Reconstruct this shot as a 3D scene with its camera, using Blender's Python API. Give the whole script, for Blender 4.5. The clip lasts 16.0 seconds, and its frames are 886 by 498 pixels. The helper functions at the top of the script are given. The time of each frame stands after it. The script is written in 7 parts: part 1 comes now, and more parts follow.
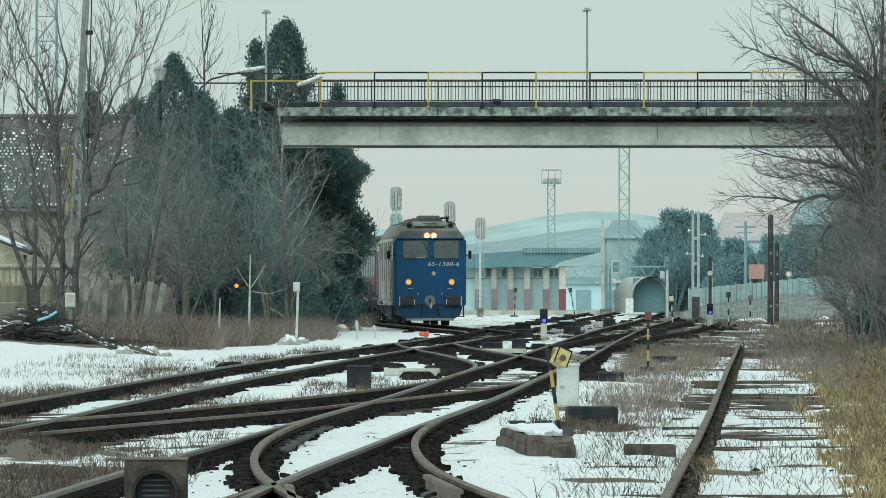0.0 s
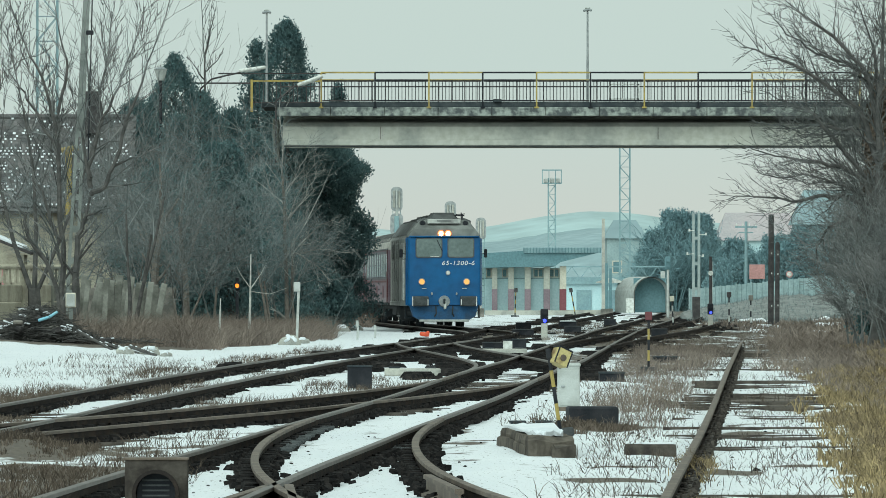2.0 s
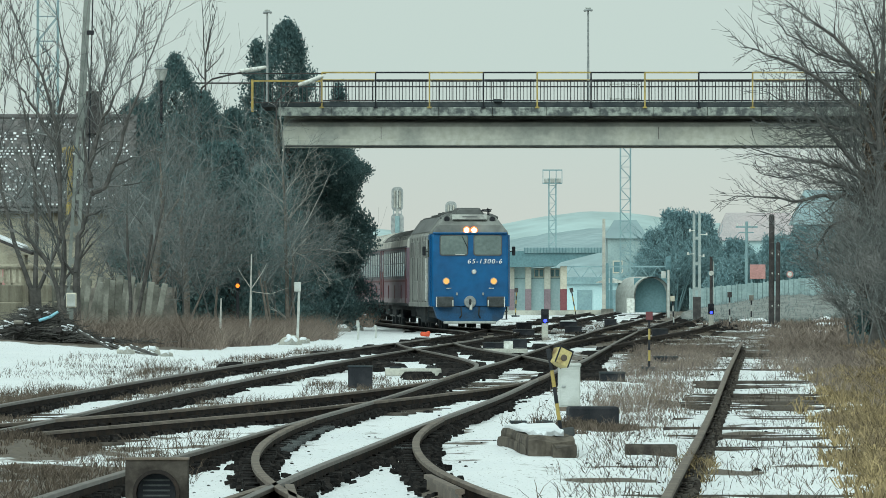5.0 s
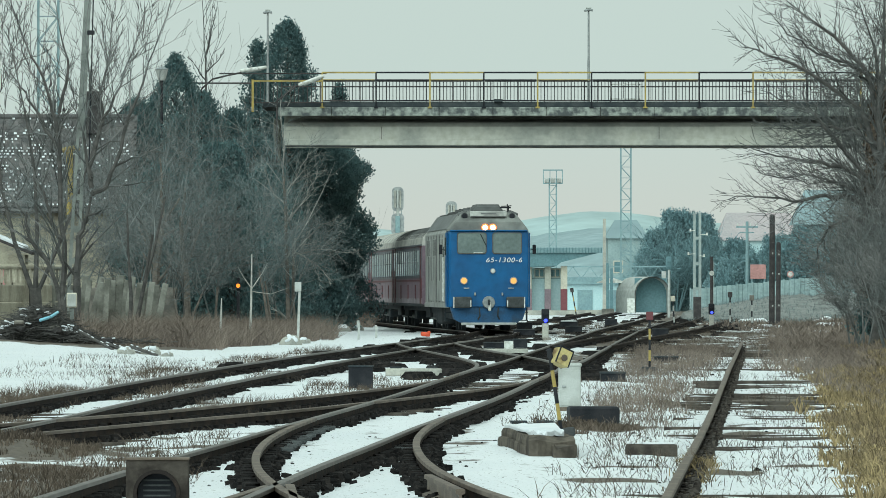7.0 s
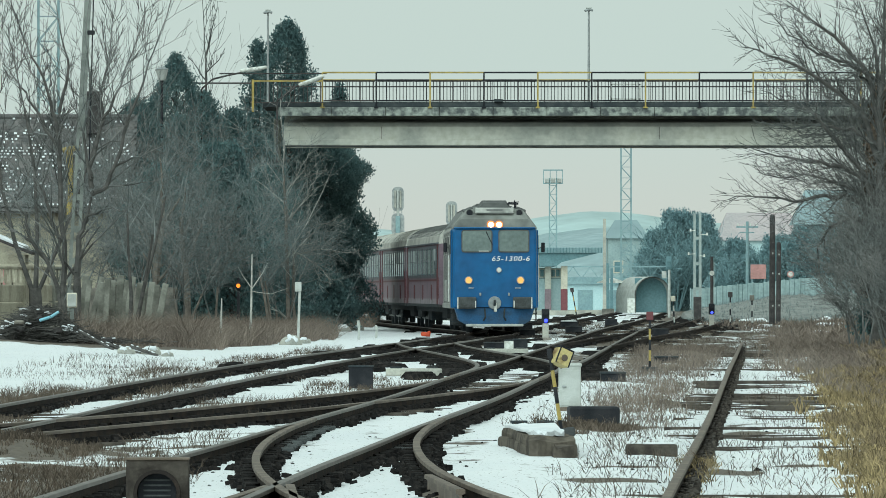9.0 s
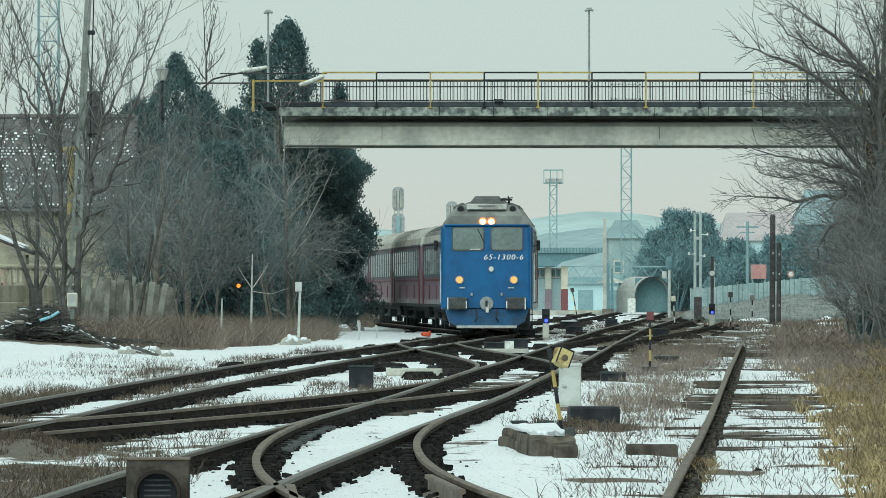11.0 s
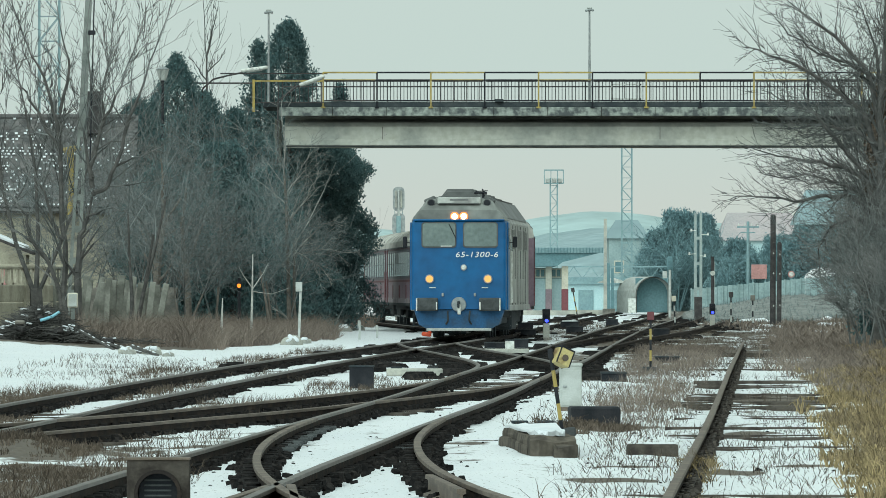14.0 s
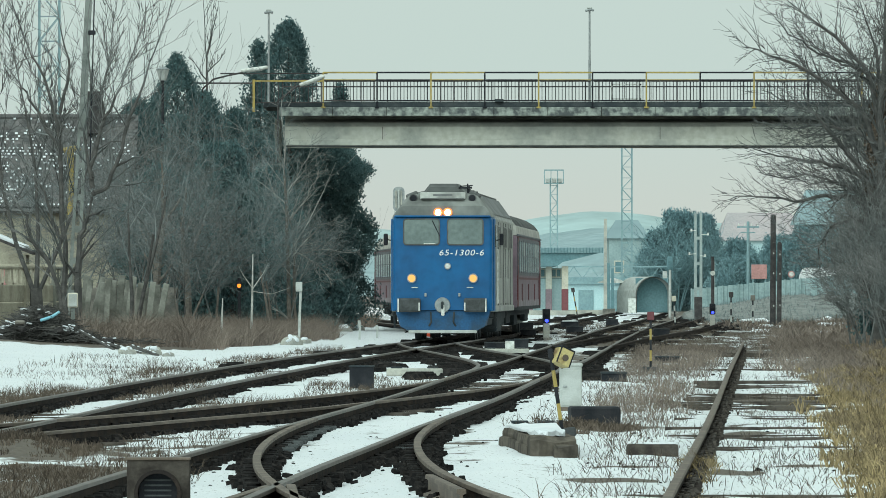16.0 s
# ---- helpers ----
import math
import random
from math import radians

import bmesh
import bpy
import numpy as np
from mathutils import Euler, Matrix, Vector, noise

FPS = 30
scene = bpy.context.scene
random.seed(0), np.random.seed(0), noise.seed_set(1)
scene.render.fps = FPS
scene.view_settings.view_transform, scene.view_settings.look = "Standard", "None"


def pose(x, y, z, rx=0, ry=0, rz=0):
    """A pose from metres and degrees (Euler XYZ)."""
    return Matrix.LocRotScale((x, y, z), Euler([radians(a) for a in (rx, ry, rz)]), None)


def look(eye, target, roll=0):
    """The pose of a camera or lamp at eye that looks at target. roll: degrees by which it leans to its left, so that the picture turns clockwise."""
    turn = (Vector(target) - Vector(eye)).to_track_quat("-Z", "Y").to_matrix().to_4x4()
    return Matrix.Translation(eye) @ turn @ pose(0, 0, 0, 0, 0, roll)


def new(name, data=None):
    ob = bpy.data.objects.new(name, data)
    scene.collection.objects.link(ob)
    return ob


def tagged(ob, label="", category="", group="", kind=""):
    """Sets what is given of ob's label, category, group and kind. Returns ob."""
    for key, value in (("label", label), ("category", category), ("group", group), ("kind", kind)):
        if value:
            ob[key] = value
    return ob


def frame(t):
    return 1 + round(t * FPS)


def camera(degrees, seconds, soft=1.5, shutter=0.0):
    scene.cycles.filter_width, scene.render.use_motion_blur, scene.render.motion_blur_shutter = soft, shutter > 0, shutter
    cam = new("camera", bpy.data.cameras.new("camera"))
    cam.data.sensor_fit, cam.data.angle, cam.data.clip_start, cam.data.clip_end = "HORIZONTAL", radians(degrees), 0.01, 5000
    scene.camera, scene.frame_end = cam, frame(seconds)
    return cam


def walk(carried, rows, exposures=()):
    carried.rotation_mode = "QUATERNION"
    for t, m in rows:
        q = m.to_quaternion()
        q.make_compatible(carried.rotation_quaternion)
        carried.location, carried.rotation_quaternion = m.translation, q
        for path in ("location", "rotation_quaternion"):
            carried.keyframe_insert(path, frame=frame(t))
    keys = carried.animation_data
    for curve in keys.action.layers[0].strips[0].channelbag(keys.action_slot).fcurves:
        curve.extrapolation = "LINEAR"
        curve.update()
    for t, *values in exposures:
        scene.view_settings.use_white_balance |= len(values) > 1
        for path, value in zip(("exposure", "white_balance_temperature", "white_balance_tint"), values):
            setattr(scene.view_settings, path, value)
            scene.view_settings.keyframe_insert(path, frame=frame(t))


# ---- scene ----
cam = camera(6.19, 16.0, soft=0.7)
EYE = 1.5
TILT = 90.2924


def pan(t, degrees):
    return (t, pose(0, 0, EYE, TILT, 0, degrees))


walk(cam, [pan(0.0, 0.0), pan(1.2, 0.001), pan(2.5, 0.0055), pan(4.2, 0.007), pan(7.0, 0.011), pan(9.0, 0.0122),
           pan(12.0, 0.0155), pan(14.0, 0.0175), pan(16.0, 0.018)],
     exposures=[(0.0, 0.07), (16.0, 0.07)])

# ---------------------------------------------------------------- light: overcast winter day
world = bpy.data.worlds.new("overcast_sky")
scene.world = world
world.use_nodes = True
wn, wl = world.node_tree.nodes, world.node_tree.links
wn.clear()
sky = wn.new("ShaderNodeTexSky")
sky.sky_type, sky.sun_disc = "NISHITA", False
sky.sun_elevation, sky.sun_rotation = radians(40.5), radians(198)
sky.air_density, sky.dust_density = 1.0, 3.0
cloud = wn.new("ShaderNodeRGB")
cloud.outputs[0].default_value = (5.55, 6.75, 6.32, 1)
blend = wn.new("ShaderNodeMixRGB")
blend.inputs[0].default_value = 0.93
back = wn.new("ShaderNodeBackground")
back.inputs[1].default_value = 0.10
wout = wn.new("ShaderNodeOutputWorld")
wl.new(sky.outputs[0], blend.inputs[1])
# the cloud is warmer and thinner low over the horizon
way = wn.new("ShaderNodeTexCoord")
axis = wn.new("ShaderNodeSeparateXYZ")
height = wn.new("ShaderNodeMapRange")
height.interpolation_type = "SMOOTHSTEP"
height.inputs[1].default_value, height.inputs[2].default_value = 0.0, 0.028
low_cloud = wn.new("ShaderNodeMixRGB")
low_cloud.inputs[1].default_value = (6.0, 6.45, 5.9, 1)
wl.new(way.outputs["Generated"], axis.inputs[0])
wl.new(axis.outputs[2], height.inputs[0])
wl.new(height.outputs[0], low_cloud.inputs[0])
wl.new(cloud.outputs[0], low_cloud.inputs[2])
wl.new(low_cloud.outputs[0], blend.inputs[2])
wl.new(blend.outputs[0], back.inputs[0])
wl.new(back.outputs[0], wout.inputs[0])
sun = new("sun", bpy.data.lights.new("sun", "SUN"))
sun.data.energy, sun.data.angle, sun.data.color = 2.05, radians(75), (0.81, 1.0, 1.0)
sun.matrix_world = look((-20, -60, 54), (0, 0, 0))


# ---------------------------------------------------------------- materials
def mat(name, base, rough=0.8, second=None, scale=6.0, fine=60.0, bump=0.15, metal=0.0, low=0.42, high=0.62, spec=0.4):
    """Two-tone weathered surface: broad patches of a second colour, fine grain, relief."""
    m = bpy.data.materials.new(name)
    m.use_nodes = True
    n, l = m.node_tree.nodes, m.node_tree.links
    b = n["Principled BSDF"]
    b.inputs["Roughness"].default_value = rough
    b.inputs["Metallic"].default_value = metal
    b.inputs["Specular IOR Level"].default_value = spec
    tc = n.new("ShaderNodeTexCoord")
    broad, grain = n.new("ShaderNodeTexNoise"), n.new("ShaderNodeTexNoise")
    broad.inputs["Scale"].default_value, broad.inputs["Detail"].default_value = scale, 6
    grain.inputs["Scale"].default_value, grain.inputs["Detail"].default_value = fine, 3
    l.new(tc.outputs["Object"], broad.inputs["Vector"])
    l.new(tc.outputs["Object"], grain.inputs["Vector"])
    ramp = n.new("ShaderNodeValToRGB")
    ramp.color_ramp.elements[0].position, ramp.color_ramp.elements[1].position = low, high
    second = second or tuple(c * 0.7 for c in base)
    ramp.color_ramp.elements[0].color, ramp.color_ramp.elements[1].color = (*base, 1), (*second, 1)
    l.new(broad.outputs[0], ramp.inputs[0])
    mix = n.new("ShaderNodeMixRGB")
    mix.blend_type = "OVERLAY"
    mix.inputs[0].default_value = 0.35
    l.new(ramp.outputs[0], mix.inputs[1])
    l.new(grain.outputs[0], mix.inputs[2])
    l.new(mix.outputs[0], b.inputs["Base Color"])
    if bump:
        bp = n.new("ShaderNodeBump")
        bp.inputs["Strength"].default_value, bp.inputs["Distance"].default_value = bump, 0.02
        l.new(grain.outputs[0], bp.inputs["Height"])
        l.new(bp.outputs[0], b.inputs["Normal"])
    return m


def vary(m, amount=0.5):
    """Each piece of a joined mesh, or each object, takes a slightly different brightness."""
    n, l = m.node_tree.nodes, m.node_tree.links
    b = n["Principled BSDF"]
    src = b.inputs["Base Color"].links[0].from_socket
    geo, hsv, mp = n.new("ShaderNodeNewGeometry"), n.new("ShaderNodeHueSaturation"), n.new("ShaderNodeMapRange")
    mp.inputs[3].default_value, mp.inputs[4].default_value = 1 - amount, 1 + amount
    l.new(geo.outputs["Random Per Island"], mp.inputs[0])
    l.new(mp.outputs[0], hsv.inputs["Value"])
    l.new(src, hsv.inputs["Color"])
    l.new(hsv.outputs[0], b.inputs["Base Color"])
    return m


def leafy_light(m, share=0.45):
    """Leaves let part of the daylight through."""
    n, l = m.node_tree.nodes, m.node_tree.links
    b = n["Principled BSDF"]
    thru, mix = n.new("ShaderNodeBsdfTranslucent"), n.new("ShaderNodeMixShader")
    mix.inputs[0].default_value = share
    l.new(b.inputs["Base Color"].links[0].from_socket, thru.inputs["Color"])
    l.new(b.outputs[0], mix.inputs[1])
    l.new(thru.outputs[0], mix.inputs[2])
    l.new(mix.outputs[0], n["Material Output"].inputs["Surface"])
    return m


def glow(name, colour, strength):
    m = bpy.data.materials.new(name)
    m.use_nodes = True
    b = m.node_tree.nodes["Principled BSDF"]
    b.inputs["Base Color"].default_value = (*(c * 0.4 for c in colour), 1)
    b.inputs["Emission Color"].default_value = (*colour, 1)
    b.inputs["Emission Strength"].default_value = strength
    return m


M = dict(
    rail_top=mat("rail_head_steel", (0.1, 0.088, 0.076), 0.48, (0.16, 0.135, 0.115), 3, 80, 0.05, 0.45),
    rail_rust=mat("rail_rust", (0.11, 0.084, 0.064), 0.62, (0.18, 0.14, 0.108), 2, 60, 0.2, 0.2),
    rail_side=mat("rail_web_rust", (0.028, 0.023, 0.021), 0.85, (0.05, 0.035, 0.027), 3, 60, 0.3, spec=0.12),
    ballast=vary(mat("oily_ballast", (0.014, 0.0135, 0.0135), 0.95, (0.032, 0.028, 0.026), 9, 40, 0.5, spec=0.05), 0.35),
    sleeper=vary(mat("old_sleeper_wood", (0.045, 0.038, 0.033), 0.9, (0.09, 0.078, 0.066), 6, 40, 0.4, spec=0.1), 0.4),
    concrete=mat("weathered_concrete", (0.46, 0.45, 0.39), 0.9, (0.3, 0.3, 0.27), 1.3, 25, 0.2),
    slab_stone=mat("dirty_broken_concrete", (0.14, 0.12, 0.098), 0.95, (0.07, 0.06, 0.05), 3.5, 22, 0.6, spec=0.1),
    concrete_dark=mat("stained_concrete", (0.12, 0.115, 0.1), 0.9, (0.24, 0.22, 0.19), 2.5, 25, 0.3),
    girder=mat("girder_concrete", (0.55, 0.55, 0.48), 0.9, (0.38, 0.39, 0.35), 0.7, 5, 0.1),
    deck_edge=mat("mossy_deck_edge", (0.34, 0.37, 0.33), 0.9, (0.09, 0.1, 0.1), 4.5, 12, 0.3, low=0.38, high=0.6),
    deck_dark=mat("bitumen_edge", (0.035, 0.045, 0.05), 0.9, (0.06, 0.07, 0.072), 3, 30, 0.2),
    yellow=mat("yellow_paint", (0.42, 0.31, 0.085), 0.6, (0.3, 0.225, 0.08), 3, 60, 0.1),
    lantern=mat("soiled_cream_enamel", (0.55, 0.45, 0.2), 0.6, (0.22, 0.14, 0.06), 9, 40, 0.1, low=0.45, high=0.68),
    black=mat("black_paint", (0.018, 0.02, 0.024), 0.6, (0.035, 0.036, 0.04), 4, 60, 0.1, spec=0.12),
    steel=mat("galvanised_steel", (0.36, 0.38, 0.37), 0.6, (0.26, 0.28, 0.28), 5, 60, 0.1, 0.3),
    grey_paint=mat("pale_grey_paint", (0.5, 0.52, 0.49), 0.6, (0.38, 0.39, 0.36), 4, 160, 0.02),
    white_paint=mat("chipped_white_paint", (0.72, 0.73, 0.68), 0.7, (0.5, 0.5, 0.45), 7, 50, 0.1),
    wood_pole=mat("tarred_pole_wood", (0.045, 0.042, 0.042), 0.9, (0.08, 0.072, 0.07), 4, 40, 0.3),
    van_white=mat("white_van_paint", (0.8, 0.82, 0.82), 0.35, (0.74, 0.76, 0.76), 1.2, 20, 0),
    # dead grass of the far bank, its grey-green a painted haze
    bank_grass=mat("hazed_dead_grass", (0.24, 0.25, 0.235), 0.95, (0.17, 0.18, 0.17), 1.2, 9, 0.2),
    pole_pale=mat("pale_concrete_pole", (0.36, 0.42, 0.4), 0.9, (0.28, 0.33, 0.32), 1.5, 20, 0.2),
    pole=mat("concrete_pole", (0.235, 0.255, 0.235), 0.9, (0.16, 0.175, 0.16), 3, 40, 0.3),
    snow=mat("lying_snow", (0.78, 0.8, 0.81), 0.75, (0.7, 0.73, 0.75), 0.8, 30, 0.25),
    bark=mat("winter_bark", (0.12, 0.105, 0.09), 0.95, (0.2, 0.175, 0.15), 5, 40, 0.3),
    bark_dark=mat("dark_bark", (0.068, 0.066, 0.062), 0.95, (0.11, 0.104, 0.096), 5, 40, 0.3),
    # twig colours shifted to teal-grey, standing in for haze
    twig=vary(mat("hazed_bare_twigs", (0.158, 0.182, 0.18), 0.95, (0.21, 0.222, 0.215), 1, 9, 0, spec=0.08), 0.4),
    twig_brown=vary(mat("hazed_brown_twigs", (0.132, 0.142, 0.138), 0.95, (0.18, 0.176, 0.168), 1, 9, 0, spec=0.08), 0.45),
    twig_pale=vary(mat("pale_grey_twigs", (0.3, 0.3, 0.275), 0.95, (0.24, 0.235, 0.22), 1, 9, 0, spec=0.08), 0.35),
    # greyer still, for the haze over farther shrubs and grass
    twig_grey=vary(mat("hazed_grey_twigs", (0.16, 0.2, 0.2), 0.95, (0.22, 0.255, 0.25), 1, 9, 0, spec=0.08), 0.4),
    twig_dark=vary(mat("dark_tangled_twigs", (0.082, 0.086, 0.083), 0.95, (0.12, 0.12, 0.114), 1, 9, 0, spec=0.08), 0.45),
    faded_roof=mat("faded_pink_roof", (0.46, 0.4, 0.4), 0.9, (0.4, 0.37, 0.37), 0.6, 8, 0),
    birch=mat("pale_birch_bark", (0.5, 0.5, 0.46), 0.8, (0.36, 0.35, 0.32), 6, 40, 0.2),
    # conifer green lifted towards teal, with the haze in its colour
    needle=leafy_light(vary(mat("hazed_conifer_leaf", (0.115, 0.19, 0.192), 0.95, (0.14, 0.21, 0.205), 1.2, 12, 0, spec=0.05), 0.3)),
    # far foliage, distance haze mixed into the base colour
    needle_far=vary(mat("hazed_far_leaf", (0.16, 0.265, 0.285), 0.98, (0.19, 0.295, 0.31), 0.6, 8, 0, spec=0.08), 0.35),
    straw=vary(mat("dry_straw", (0.31, 0.235, 0.12), 0.9, (0.15, 0.115, 0.075), 0.5, 3, 0, low=0.35, high=0.65, spec=0.08), 0.6),
    weed=vary(mat("dead_weed", (0.08, 0.064, 0.051), 0.95, (0.135, 0.106, 0.083), 0.7, 9, 0, spec=0.08), 0.45),
    brown_brush=vary(mat("brown_brush", (0.165, 0.134, 0.114), 0.95, (0.23, 0.185, 0.152), 0.5, 9, 0, spec=0.08), 0.4),
    loco_blue=mat("loco_blue_paint", (0.004, 0.105, 0.265), 0.4, (0.007, 0.088, 0.225), 0.8, 3, 0, spec=0.3),
    loco_blue_low=mat("grimy_blue_paint", (0.016, 0.1, 0.23), 0.6, (0.025, 0.07, 0.13), 2, 18, 0.1),
    loco_grey=mat("loco_grey_paint", (0.4, 0.41, 0.38), 0.6, (0.28, 0.28, 0.26), 1.0, 4, 0),
    loco_roof=mat("sooty_roof_paint", (0.12, 0.125, 0.12), 0.7, (0.07, 0.072, 0.07), 1.3, 5, 0.05),
    loco_slope=mat("roof_slope_grey", (0.2, 0.21, 0.205), 0.7, (0.13, 0.135, 0.13), 1.2, 4, 0.03),
    frame_black=mat("running_gear_grime", (0.036, 0.045, 0.05), 0.85, (0.06, 0.063, 0.063), 3, 25, 0.2, spec=0.15),
    glass=mat("cab_glass", (0.17, 0.215, 0.2), 0.2, (0.14, 0.18, 0.17), 0.8, 9, 0, spec=0.5),
    loco_visor=mat("weathered_visor_paint", (0.48, 0.49, 0.45), 0.6, (0.3, 0.3, 0.28), 2.2, 9, 0.05),
    loco_brow=mat("brow_grey_paint", (0.23, 0.24, 0.22), 0.65, (0.13, 0.135, 0.125), 1.3, 4, 0),
    # maroon pulled towards blue-grey, with haze put into the paint colour
    coach_red=mat("coach_maroon_paint", (0.21, 0.145, 0.175), 0.6, (0.17, 0.12, 0.145), 1.2, 14, 0.05),
    coach_dark=mat("coach_door_red", (0.14, 0.04, 0.045), 0.6, (0.1, 0.03, 0.035), 1.5, 14, 0.05),
    coach_band=mat("coach_window_band", (0.12, 0.125, 0.145), 0.55, (0.08, 0.09, 0.1), 1.2, 14, 0.05),
    coach_sill=mat("dusty_coach_sill", (0.3, 0.26, 0.28), 0.8, (0.22, 0.19, 0.2), 1.2, 14, 0.05),
    coach_roof=mat("coach_roof_grey", (0.5, 0.49, 0.44), 0.7, (0.36, 0.35, 0.32), 1.0, 10, 0.05),
    window_dark=mat("coach_window_glass", (0.03, 0.04, 0.042), 0.15, (0.06, 0.07, 0.07), 2, 9, 0, spec=0.7),
    window_pale=mat("coach_window_blind", (0.36, 0.4, 0.39), 0.5, (0.3, 0.35, 0.34), 2, 9, 0, spec=0.6),
    headlight=glow("headlamp_lit", (1.0, 0.47, 0.12), 0.85),
    headlight_top=glow("top_lamp_lit", (1.0, 0.62, 0.3), 10.0),
    buffer=mat("worn_buffer_steel", (0.065, 0.072, 0.072), 0.7, (0.04, 0.045, 0.045), 5, 30, 0.1),
    # emission for the orange glow seen around the top lamps
    halo=glow("lamp_glow_ring", (1.0, 0.22, 0.05), 1.6),
    blue_lamp=glow("blue_lamp_lit", (0.03, 0.05, 1.0), 4.0),
    amber_lamp=glow("amber_lamp_lit", (1.0, 0.26, 0.02), 1.5),
    orange=mat("orange_plastic", (0.75, 0.1, 0.04), 0.6, (0.6, 0.08, 0.03), 5, 40, 0.1),
    # wall, dark sheet and steel of the distance: teal haze is part of these colours
    far_wall=mat("hazed_render_wall", (0.5, 0.68, 0.69), 0.9, (0.45, 0.62, 0.64), 0.6, 8, 0.05),
    far_roof=mat("hazed_dark_sheet", (0.11, 0.21, 0.23), 0.85, (0.14, 0.245, 0.265), 0.7, 8, 0.05),
    far_steel=mat("hazed_steel", (0.2, 0.31, 0.33), 0.75, (0.25, 0.37, 0.38), 0.7, 9, 0.05),
    col_white=mat("cream_column_paint", (0.62, 0.58, 0.47), 0.8, (0.53, 0.5, 0.41), 1, 9, 0.05),
    col_red=mat("oxblood_column_paint", (0.22, 0.075, 0.085), 0.8, (0.17, 0.06, 0.07), 1, 9, 0.05),
    # column red greyed for haze, then column cream darkened for shade
    col_red_hazed=mat("hazed_red_column_paint", (0.25, 0.19, 0.21), 0.85, (0.21, 0.16, 0.18), 1, 9, 0.05),
    col_cream_shaded=mat("shaded_column_paint", (0.42, 0.42, 0.36), 0.8, (0.36, 0.36, 0.31), 1, 9, 0.05),
    tile_roof=vary(mat("old_roof_tile", (0.1, 0.1, 0.098), 0.9, (0.14, 0.13, 0.125), 2, 9, 0.2), 0.3),
    fence_panel=mat("fence_concrete", (0.42, 0.39, 0.3), 0.9, (0.3, 0.27, 0.21), 1.5, 14, 0.2),
    fence_grey=mat("fence_concrete_grey", (0.25, 0.25, 0.215), 0.9, (0.13, 0.13, 0.11), 2, 14, 0.2),
    # whitewash greyed to teal to imitate the haze before it
    whitewash=mat("hazed_whitewash", (0.32, 0.42, 0.42), 0.9, (0.25, 0.34, 0.34), 0.8, 8, 0.1),
    red_board=mat("faded_red_board", (0.52, 0.27, 0.25), 0.8, (0.46, 0.24, 0.22), 2, 12, 0.05),
    # both ridges are coloured blue-grey for haze, the farther one paler
    hill=mat("hazed_hill", (0.26, 0.355, 0.37), 1.0, (0.29, 0.385, 0.4), 0.03, 0.2, 0),
    hill_far=mat("hazed_far_hill", (0.37, 0.48, 0.48), 1.0, (0.4, 0.51, 0.5), 0.006, 0.05, 0),
    text_white=mat("painted_white_digits", (0.8, 0.82, 0.8), 0.6, (0.75, 0.77, 0.76), 9, 50, 0),
    blue_plastic=mat("blue_plastic_pipe", (0.2, 0.5, 0.62), 0.5, (0.3, 0.55, 0.62), 3, 30, 0.05),
)


